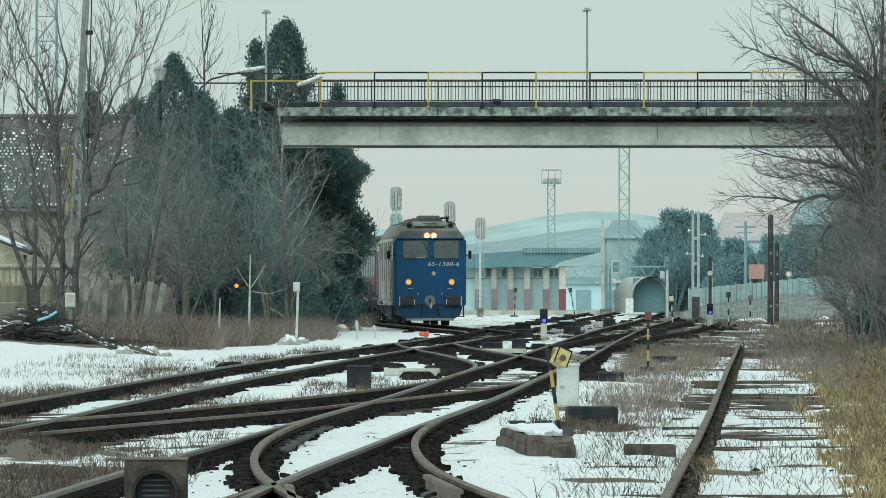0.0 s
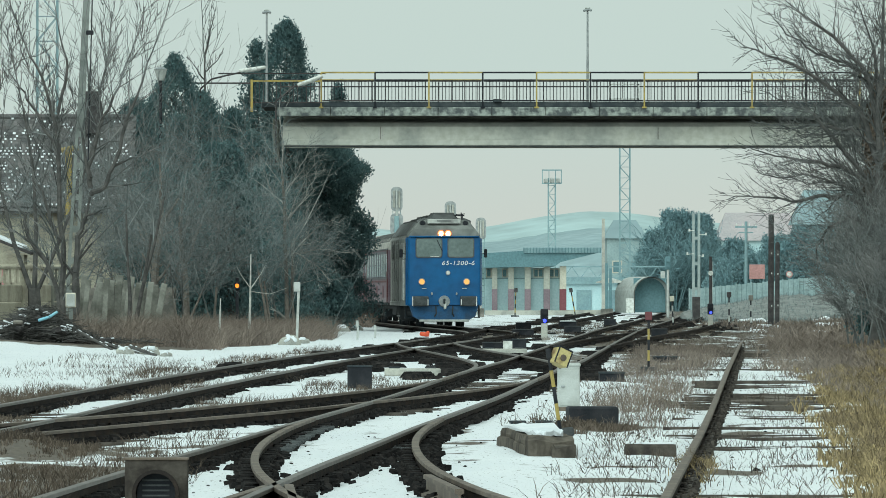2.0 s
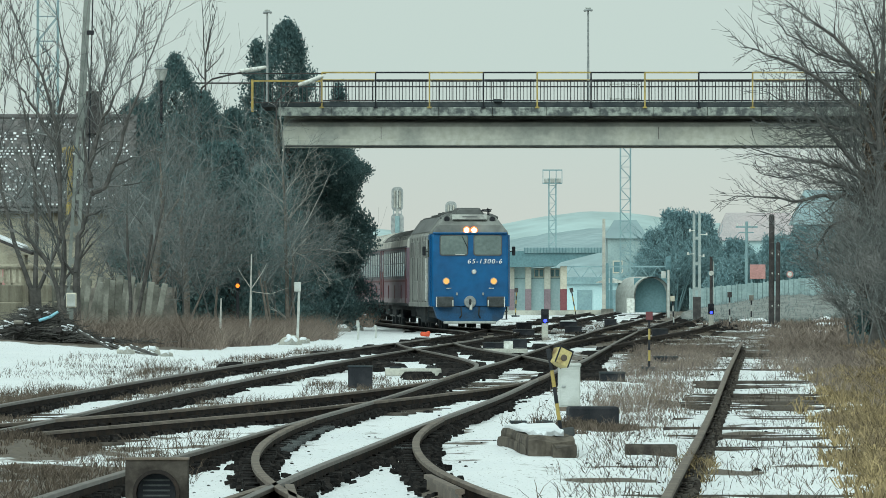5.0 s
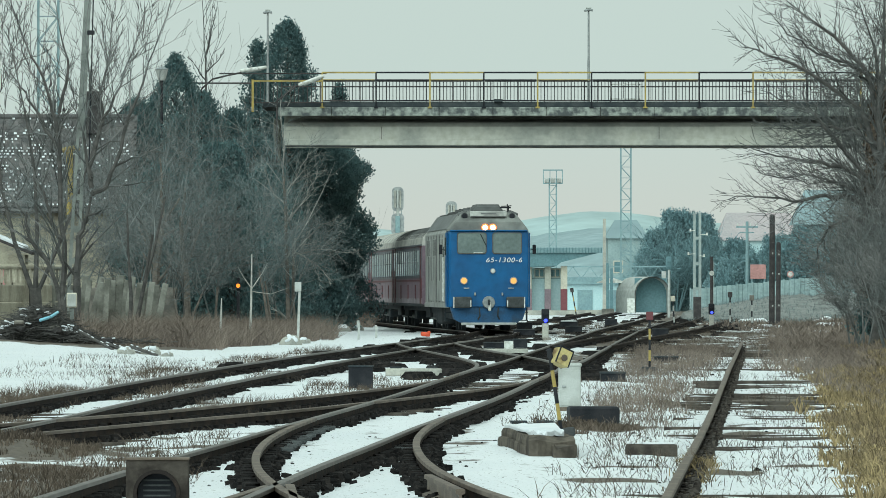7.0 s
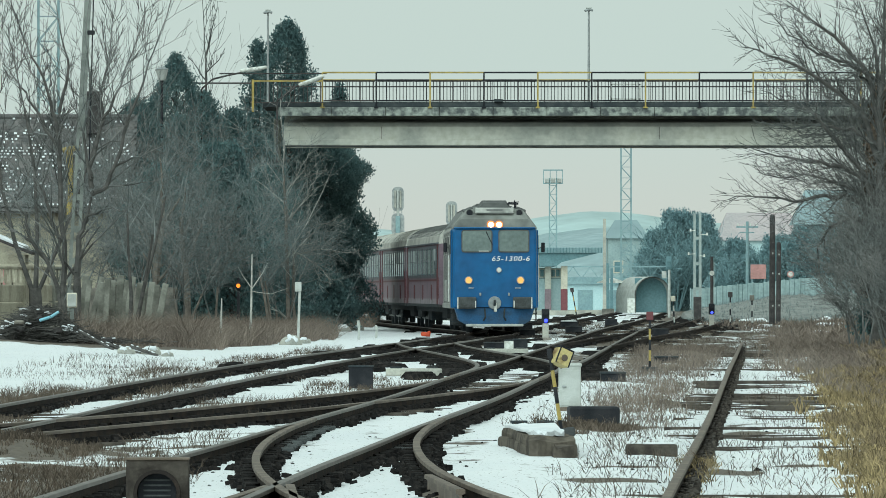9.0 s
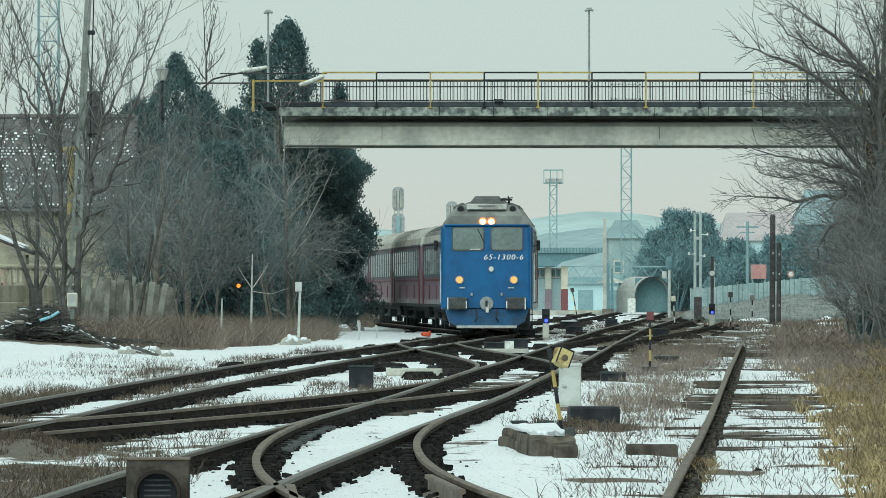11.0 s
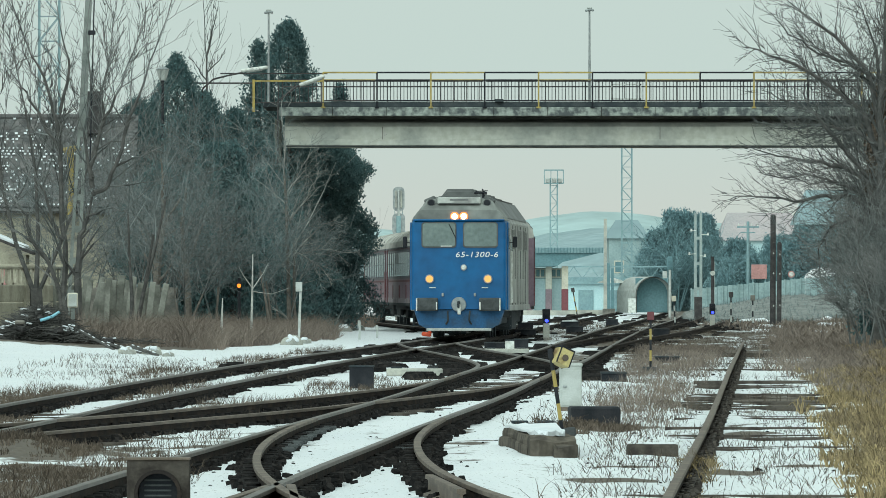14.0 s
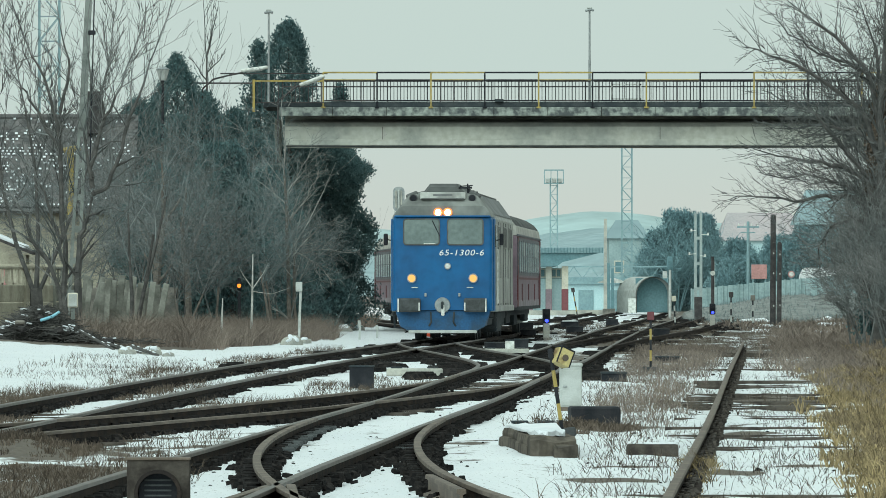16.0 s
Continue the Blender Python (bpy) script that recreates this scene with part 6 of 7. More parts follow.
# ---------------------------------------------------------------- station beyond the bridge
def station():
    st = thing("station_platform_building", "pale station building with dark canopy on red and cream columns", "station building", (0, 516, 0))
    roof = [(0.4, 2.9), (7.0, 3.04), (7.35, 3.3), (9.75, 3.9), (9.75, 4.1), (5.0, 4.02), (0.4, 3.72)]
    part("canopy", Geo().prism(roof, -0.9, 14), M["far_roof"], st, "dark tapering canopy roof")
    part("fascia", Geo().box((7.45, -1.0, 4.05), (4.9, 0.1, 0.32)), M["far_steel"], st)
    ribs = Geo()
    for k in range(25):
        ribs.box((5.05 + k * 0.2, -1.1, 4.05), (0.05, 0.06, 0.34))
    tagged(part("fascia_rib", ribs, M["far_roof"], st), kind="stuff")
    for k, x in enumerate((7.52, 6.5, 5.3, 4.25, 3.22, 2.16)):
        # columns after the first use the hazed red and shaded cream copies
        m = M["col_white"] if k == 0 else M["col_cream_shaded"]
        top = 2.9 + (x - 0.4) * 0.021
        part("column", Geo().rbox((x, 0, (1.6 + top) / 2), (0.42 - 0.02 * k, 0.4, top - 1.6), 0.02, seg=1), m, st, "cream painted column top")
        part("column_base", Geo().rbox((x, 0, 0.85), (0.43 - 0.02 * k, 0.42, 1.52), 0.02, seg=1), M["col_red" if k == 0 else "col_red_hazed"], st, "dark red column foot")
    part("wall", Geo().box((3.4, 4.1, 1.5), (8.6, 7, 2.9)), M["far_wall"], st, "rendered wall paled for haze")
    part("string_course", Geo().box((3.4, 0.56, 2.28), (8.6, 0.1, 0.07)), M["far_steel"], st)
    for x in (6.98, 5.98, 4.0, 3.0):
        w = part("window", Geo().box((x, 0.57, 2.62), (0.62, 0.08, 0.56)), M["col_white"], st)
        part("pane", Geo().box((x - 0.15, 0.52, 2.62), (0.22, 0.06, 0.44)), M["far_roof"], w)
        part("pane", Geo().box((x + 0.15, 0.52, 2.62), (0.22, 0.06, 0.44)), M["far_roof"], w)
    part("platform_edge", Geo().rbox((5.0, 5, 0.12), (10.5, 14, 0.3), 0.03), M["concrete"], st)


station()


def gantry():
    g0 = thing("cable_gantry", "horizontal lattice gantry beam behind the canopy", "gantry", (0, 575, 0))
    z0, z1, xa, xb = 2.35, 3.2, 8.4, 15.6
    for z in (z0, z1):
        part("chord", Geo().box(((xa + xb) / 2, 0, z), (xb - xa, 0.1, 0.1)), M["far_steel"], g0)
    n = 12
    for k in range(n):
        a, b = lerp(xa, xb, k / n), lerp(xa, xb, (k + 1) / n)
        s = k % 2
        part("diagonal", Geo().tube((a, 0, z1 if s else z0), (b, 0, z0 if s else z1), 0.035, 0.035, 4), M["far_steel"], g0)
    for x in (xa + 0.1, xb - 0.1):
        part("leg", Geo().box((x, 0, 1.2), (0.2, 0.2, 2.4)), M["far_steel"], g0)


gantry()


def parasol():
    p = thing("snowy_canopy", "small white canopy roof near the shelter", "canopy", (10.6, 520, 0.1))
    part("roof", Geo().add([(-0.95, -0.5, 1.95), (0.0, -0.5, 2.25), (0.75, -0.5, 2.0), (0.75, 0.6, 2.0), (0, 0.6, 2.25), (-0.95, 0.6, 1.95), (0.75, -0.5, 1.9), (-0.95, -0.5, 1.88)],
                           [(0, 1, 4, 5), (1, 2, 3, 4), (0, 7, 6, 2, 1)]), M["white_paint"], p)
    for x in (-0.5, 0.5):
        part("post", Geo().box((x, 0, 1.0), (0.12, 0.12, 2.0)), M["far_steel"], p)


parasol()


def tunnel_shelter():
    s = thing("arched_shelter", "arched pale metal shelter with a dark open end", "shelter", (13.0, 512, 0.12))
    r, h = 1.12, 1.15
    n = 14
    out, inn = [], []
    for i in range(n + 1):
        a = math.pi * i / n
        out.append((r * math.cos(a), h + r * math.sin(a)))
        inn.append(((r - 0.07) * math.cos(a), h + (r - 0.07) * math.sin(a)))
    ring = [(r, 0)] + out + [(-r, 0), (-r + 0.07, 0)] + inn[::-1] + [(r - 0.07, 0)]
    g = Geo()
    m = len(ring)
    off = 1.0
    g.add([(x, 0, z) for x, z in ring] + [(x - off, 8, z) for x, z in ring], [(i, m + i, m + (i + 1) % m, (i + 1) % m) for i in range(m)])
    nn = len(out) + 2
    part("shell", g, M["grey_paint"], s, smooth=False)
    # added wall, its dark colour replaces the shade inside the arch
    part("end_wall", Geo().box((-0.1, 1.2, 1.1), (2.0, 0.1, 2.15)), M["far_roof"], s, "inner wall coloured dark for the shaded interior")
    part("side_wall", Geo().rbox((-1.35, -0.1, 0.45), (0.5, 0.6, 0.9), 0.03), M["white_paint"], s)


tunnel_shelter()


def back_signal(x, y, top, label, second=False, base=0.0):
    s = thing("signal_mast", label, "signal", (x, y, base), group="tall colour-light signals seen from behind")
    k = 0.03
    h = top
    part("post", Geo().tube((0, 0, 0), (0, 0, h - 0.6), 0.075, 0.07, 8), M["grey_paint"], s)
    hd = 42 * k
    b = part("backboard", pad((0, 0, h - hd / 2), 20 * k, hd, 8 * k, 0.08), M["steel"], s, "rounded pale backboard")
    part("lamp_box", Geo().rbox((0, 0.12, h - hd / 2), (7 * k, 0.2, hd * 0.8), 0.04), M["concrete"], b)
    part("lamp_box", Geo().rbox((-0.0, -0.08, h - hd / 2), (3 * k, 0.1, hd * 0.76), 0.03), M["grey_paint"], b)
    part("lamp_box", Geo().rbox((4.5 * k, -0.08, h - hd / 2), (3 * k, 0.1, hd * 0.7), 0.03), M["concrete"], b)
    part("lamp_box", Geo().rbox((-4.5 * k, -0.08, h - hd / 2), (3 * k, 0.1, hd * 0.7), 0.03), M["concrete"], b)
    if second:
        part("backboard", pad((0, 0, h - hd - 0.1 - hd * 0.45), 22 * k, hd * 0.9, 8 * k, 0.08), M["steel"], s)
        part("lamp_box", Geo().rbox((0, -0.08, h - hd - 0.1 - hd * 0.45), (8 * k, 0.1, hd * 0.7), 0.03), M["far_steel"], s)
    lad = Geo().box((-0.2, 0.1, h * 0.45), (0.03, 0.03, h * 0.85)).box((0.2, 0.1, h * 0.45), (0.03, 0.03, h * 0.85))
    for q in range(int(h * 0.8 / 0.35)):
        lad.box((0, 0.1, 0.4 + q * 0.35), (0.4, 0.03, 0.03))
    part("ladder", lad, M["far_steel"], s)
    part("foot", Geo().rbox((0, 0, 0.25), (0.36, 0.36, 0.5), 0.04), M["concrete_dark"], s)
    return s


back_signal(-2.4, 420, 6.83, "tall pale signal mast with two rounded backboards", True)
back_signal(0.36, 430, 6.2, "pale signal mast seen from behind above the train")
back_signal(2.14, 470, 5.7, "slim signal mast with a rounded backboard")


def plain_post(name, x, y, h, w, material, label, cat="pole", lean=0.0):
    p = thing(name, label, cat, (x, y, 0.0))
    part("shaft", Geo().box((0, 0, h / 2), (w, w, h), ry=lean, taper=0.8), M[material], p)
    part("foot", Geo().rbox((0, 0, 0.2), (w * 1.5, w * 1.5, 0.4), 0.03), M["concrete_dark"], p)
    return p


plain_post("concrete_post", 9.75, 500, 5.9, 0.22, "concrete", "slim pale concrete post near the canopy")
plain_post("signal_post", 10.05, 505, 3.2, 0.22, "far_roof", "dark post beside the concrete post")
plain_post("signal_post", 10.35, 508, 2.9, 0.2, "far_roof", "short dark post beside the platform")


def twin_post():
    y = 420
    p = thing("concrete_post", "twin-leg concrete post with insulators and wires", "pole", (12.95, y, 0))
    for s in (-1, 1):
        part("leg", Geo().box((s * 0.14, 0, 2.75), (0.15, 0.2, 5.5), taper=0.85), M["pole_pale"], p)
    for z in (1.6, 2.9, 4.2):
        part("tie", Geo().box((0, 0, z), (0.3, 0.16, 0.16)), M["pole_pale"], p)
    part("base", Geo().rbox((0, 0, 0.5), (0.4, 0.4, 1.4), 0.03), M["wood_pole"], p)
    for x, z in ((-0.45, 3.4), (0.35, 3.3), (0.5, 4.4), (-0.35, 4.6)):
        part("insulator", Geo().tube((x * 0.3, -0.1, z), (x, -0.1, z - 0.03), 0.02, 0.02, 5).tube((x, -0.1, z - 0.06), (x, -0.1, z + 0.08), 0.05, 0.04, 8), M["white_paint"], p)


twin_post()


def round_sign_post():
    y = 335
    p = thing("signal_post", "dark post with a small round plate", "signal", (10.92, y, 0.0))
    part("shaft", Geo().tube((0, 0, 0), (0, 0, 2.9), 0.07, 0.06), M["wood_pole"], p)
    part("plate", Geo().tube((0, -0.08, 2.22), (0, -0.1, 2.22), 0.1, 0.1, 14), M["white_paint"], p)
    part("cable", Geo().tube((0.09, -0.02, 0.3), (0.09, -0.02, 2.7), 0.012, 0.012, 5), M["grey_paint"], p)


round_sign_post()


def far_signal():
    y = 460
    p = thing("colour_light_signal", "dark-headed light signal on a pale post", "signal", (12.6, y, 0.0))
    part("post", Geo().tube((0, 0, 0), (0, 0, 3.0), 0.08, 0.07), M["grey_paint"], p)
    part("head", Geo().rbox((0, 0, 3.05), (0.34, 0.2, 0.75), 0.06), M["far_roof"], p)
    part("hood", Geo().tube((0, -0.1, 3.2), (0, -0.3, 3.2), 0.1, 0.1, 10).tube((0, -0.1, 2.92), (0, -0.3, 2.92), 0.1, 0.1, 10), M["far_roof"], p)
    part("relay_box", Geo().rbox((-0.28, 0.1, 2.4), (0.26, 0.2, 0.4), 0.03), M["grey_paint"], p)


far_signal()


def wood_poles():
    for x, y, h, r in ((13.1, 328, 4.5, 0.12), (13.76, 338, 3.45, 0.1)):
        p = thing("wooden_pole", "dark tarred timber pole standing in the brush", "pole", (x, y, 0.0), group="tarred timber poles")
        part("shaft", Geo().tube((0, 0, 0), (0.02, 0, h), r, r * 0.92, 10), M["wood_pole"], p)
        part("cap", Geo().tube((0.02, 0, h), (0.02, 0, h + 0.06), r * 0.95, r * 0.5, 10), M["wood_pole"], p)
        for z in (0.9, 2.2, 3.0):
            part("plate", Geo().box((0.03, -r, z), (0.05, 0.03, 0.07)), M["grey_paint"], p)


wood_poles()


def line_pole():
    y = 520
    p = thing("utility_pole", "far wooden line pole with a crossarm", "pole", (19.2, y, 0))
    part("shaft", Geo().tube((0, 0, 0), (0, 0, 5.9), 0.12, 0.09, 8), M["far_steel"], p)
    part("crossarm", Geo().box((0, 0, 5.55), (1.4, 0.1, 0.1)).box((0, 0, 5.2), (0.9, 0.1, 0.08)), M["far_steel"], p)
    for x in (-0.6, -0.2, 0.2, 0.6):
        part("insulator", Geo().tube((x, 0, 5.6), (x, 0, 5.78), 0.04, 0.03, 6), M["white_paint"], p)


line_pole()


def yard_wall():
    w = thing("boundary_wall", "long whitewashed concrete boundary wall", "wall", (0, 0, 0), kind="structure")
    rn = random.Random(44)
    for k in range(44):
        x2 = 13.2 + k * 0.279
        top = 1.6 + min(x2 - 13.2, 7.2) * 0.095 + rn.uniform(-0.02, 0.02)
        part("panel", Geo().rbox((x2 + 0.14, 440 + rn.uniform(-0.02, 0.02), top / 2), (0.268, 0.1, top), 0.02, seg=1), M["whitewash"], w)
        if k % 3 == 0:
            part("post", Geo().rbox((x2, 439.9, top / 2 + 0.03), (0.08, 0.14, top + 0.02), 0.02, seg=1), M["whitewash"], w)


def wall_bank():
    """Rough bank rising against the foot of the wall."""
    g, n, m = Geo(), 90, 14
    for a in range(n + 1):
        x = 12.6 + a * 0.15
        crest = 0.35 + 0.95 * min(1.0, max(0.0, (x - 12.8) / 5.5)) ** 0.8
        for b in range(m + 1):
            u = b / m
            z = crest * u * u * (3 - 2 * u) + noise.noise((x * 1.7, u * 4, 2.0)) * 0.09 + noise.noise((x * 5, u * 11, 5.0)) * 0.05
            g.v.append((x, 420 + 19.8 * u, (z if 0 < a < n else 0.0) - 0.02))
    for a in range(n):
        for b in range(m):
            k = a * (m + 1) + b
            g.f.append((k, k + m + 1, k + m + 2, k + 1))
    stalks, rn = Geo(), random.Random(45)
    for q in range(2600):
        x, y, z = g.v[rn.randrange(n // 30 * (m + 1), len(g.v) - m - 1)]
        x, y, h = x + rn.uniform(-0.1, 0.1), y + rn.uniform(-0.6, 0.1), rn.uniform(0.05, 0.2)
        dx = rn.gauss(0, 0.1)
        stalks.add([(x - 0.015, y, z - 0.06), (x + 0.015, y, z - 0.06), (x + dx, y - 0.05, z + h)], [(0, 1, 2)])
    tagged(part("dead_weeds", stalks, M["twig_grey"]), "dead stalks on the bank below the wall", "grass", kind="stuff")
    tagged(part("bank", g, M["bank_grass"]), "bank of matted dead grass, paled for haze, against the boundary wall", "bank", kind="structure")


wall_bank()


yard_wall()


def red_board():
    b = thing("red_board", "faded red board standing above the wall", "board", (17.3, 452, 0))
    part("board", Geo().rbox((0, 0, 2.55), (0.86, 0.06, 0.8), 0.02), M["red_board"], b)
    for x in (-0.35, 0.35):
        part("post", Geo().box((x, 0.05, 1.3), (0.08, 0.08, 2.4)), M["far_steel"], b)
    s = thing("round_road_sign", "round red-rimmed road sign beyond the wall", "sign", (19.2, 455, 0))
    part("pole", Geo().tube((0, 0, 0), (0, 0, 2.6), 0.04, 0.04), M["far_steel"], s)
    r = part("rim", Geo().tube((0, -0.05, 2.42), (0, -0.08, 2.42), 0.19, 0.19, 18), M["red_board"], s)
    part("face", Geo().tube((0, -0.075, 2.42), (0, -0.095, 2.42), 0.13, 0.13, 18), M["white_paint"], r)


red_board()


def far_house(x, y, w, h, roof_h, label, wall="far_wall", roofm="red_board", windows=True):
    o = thing("house", label, "house", (x, y, 0))
    part("wall", Geo().box((0, 0, h / 2), (w, 8, h)), M[wall], o)
    part("roof", Geo().add([(-w / 2 - 0.3, -4.3, h), (w / 2 + 0.3, -4.3, h), (w / 2 + 0.3, 4.3, h), (-w / 2 - 0.3, 4.3, h), (-w / 2 + 0.6, 0, h + roof_h), (w / 2 - 0.6, 0, h + roof_h)],
                           [(0, 1, 5, 4), (1, 2, 5), (2, 3, 4, 5), (3, 0, 4), (3, 2, 1, 0)]), M[roofm], o)
    for k in range(max(int(w / 1.6), 1) if windows else 0):
        xx = -w / 2 + 0.8 + k * 1.6
        wi = part("window", Geo().box((xx, -4.02, h * 0.6), (0.8, 0.08, 1.0)), M["col_white"], o)
        part("pane", Geo().box((xx, -4.06, h * 0.6), (0.62, 0.06, 0.82)), M["far_roof"], wi)
    return o


# distant walls and roofs take the haze-tinted colours
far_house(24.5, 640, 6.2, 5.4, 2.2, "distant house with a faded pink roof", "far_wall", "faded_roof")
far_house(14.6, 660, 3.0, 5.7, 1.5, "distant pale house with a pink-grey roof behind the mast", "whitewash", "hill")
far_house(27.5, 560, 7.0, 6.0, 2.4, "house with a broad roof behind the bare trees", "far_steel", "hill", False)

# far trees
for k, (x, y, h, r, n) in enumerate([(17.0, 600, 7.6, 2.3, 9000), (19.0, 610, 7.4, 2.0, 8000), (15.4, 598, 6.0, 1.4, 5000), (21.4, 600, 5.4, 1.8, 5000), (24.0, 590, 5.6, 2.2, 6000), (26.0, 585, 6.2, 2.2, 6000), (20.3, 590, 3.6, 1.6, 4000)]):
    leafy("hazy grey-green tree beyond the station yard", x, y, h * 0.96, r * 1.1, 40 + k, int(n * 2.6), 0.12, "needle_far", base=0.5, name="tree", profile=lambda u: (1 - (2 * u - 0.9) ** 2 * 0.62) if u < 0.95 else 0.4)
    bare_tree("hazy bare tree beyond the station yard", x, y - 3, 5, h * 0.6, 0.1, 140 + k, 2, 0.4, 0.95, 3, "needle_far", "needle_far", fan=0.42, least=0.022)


def far_shed():
    o = thing("warehouse", "long low pale warehouse beyond the station yard", "warehouse", (12.5, 604, 0))
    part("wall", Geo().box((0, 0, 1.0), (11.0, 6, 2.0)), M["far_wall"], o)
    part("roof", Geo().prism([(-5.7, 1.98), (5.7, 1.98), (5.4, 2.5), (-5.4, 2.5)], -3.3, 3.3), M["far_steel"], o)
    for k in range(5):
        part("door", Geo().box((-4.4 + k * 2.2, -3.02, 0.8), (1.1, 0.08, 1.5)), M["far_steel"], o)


far_shed()


def hills():
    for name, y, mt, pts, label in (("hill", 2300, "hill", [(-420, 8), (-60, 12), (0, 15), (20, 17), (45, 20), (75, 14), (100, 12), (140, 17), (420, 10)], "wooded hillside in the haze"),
                                    ("distant_hill", 3600, "hill_far", [(-700, 22), (-80, 26), (-30, 30), (0, 27), (30, 33), (70, 38), (110, 34), (200, 30), (700, 22)], "far ridge paled for haze under the overcast sky")):
        g = Geo()
        ln = Line([(p[0], p[1]) for p in pts])
        xs = np.linspace(pts[0][0], pts[-1][0], 260)
        rn = random.Random(name)
        for x in xs:
            z = ln.at(x) + noise.noise((x * 0.05, y, 0)) * 1.2 + noise.noise((x * 0.5, y, 4)) * 0.5
            g.v.extend([(x, y, -2), (x, y + 60, z * 0.7), (x, y + 160, z), (x, y + 400, -2)])
        for k in range(len(xs) - 1):
            for q in range(3):
                g.f.append((k * 4 + q, (k + 1) * 4 + q, (k + 1) * 4 + q + 1, k * 4 + q + 1))
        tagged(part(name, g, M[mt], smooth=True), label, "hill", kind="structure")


hills()


# ---------------------------------------------------------------- yard furniture between the rails
def dwarf_near():
    y = 57.6
    d = thing("dwarf_signal", "brown dwarf signal box with a dark round lamp", "signal", (-2.02, y, -0.21))
    w, h = 0.44, 0.52
    part("housing", Geo().rbox((0, 0.1, h / 2), (w, 0.26, h), 0.012), M["sleeper"], d, "rusty brown metal housing")
    g = Geo()
    n = 22
    ro, ri = 0.165, 0.14
    for i in range(n):
        a, b = 2 * math.pi * i / n, 2 * math.pi * (i + 1) / n
        cz = 0.29
        pts = []
        for r, yy in ((ro, -0.03), (ri, -0.03), (ri, -0.16), (ro, -0.16)):
            for t in (a, b):
                pts.append((r * math.cos(t), yy, cz + r * math.sin(t)))
        if math.sin((a + b) / 2) > -0.5:
            g.add(pts, [(0, 1, 3, 2), (2, 3, 5, 4), (4, 5, 7, 6), (6, 7, 1, 0)])
    part("hood", g.weld(), M["rail_side"], d)
    lens = part("lens", Geo().tube((0, -0.02, 0.29), (0, -0.05, 0.29), 0.145, 0.135, 22), M["black"], d, "dark unlit round lens")
    for k in range(6):
        part("lens_rib", Geo().box((0, -0.055, 0.2 + k * 0.036), (0.19, 0.008, 0.012)), M["buffer"], lens)
    part("top_plate", Geo().rbox((0, 0.1, h + 0.008), (w + 0.01, 0.28, 0.02), 0.006), M["rail_rust"], d)
    part("foot", Geo().rbox((0, 0.1, 0.0), (0.5, 0.36, 0.1), 0.02), M["concrete_dark"], d)


dwarf_near()


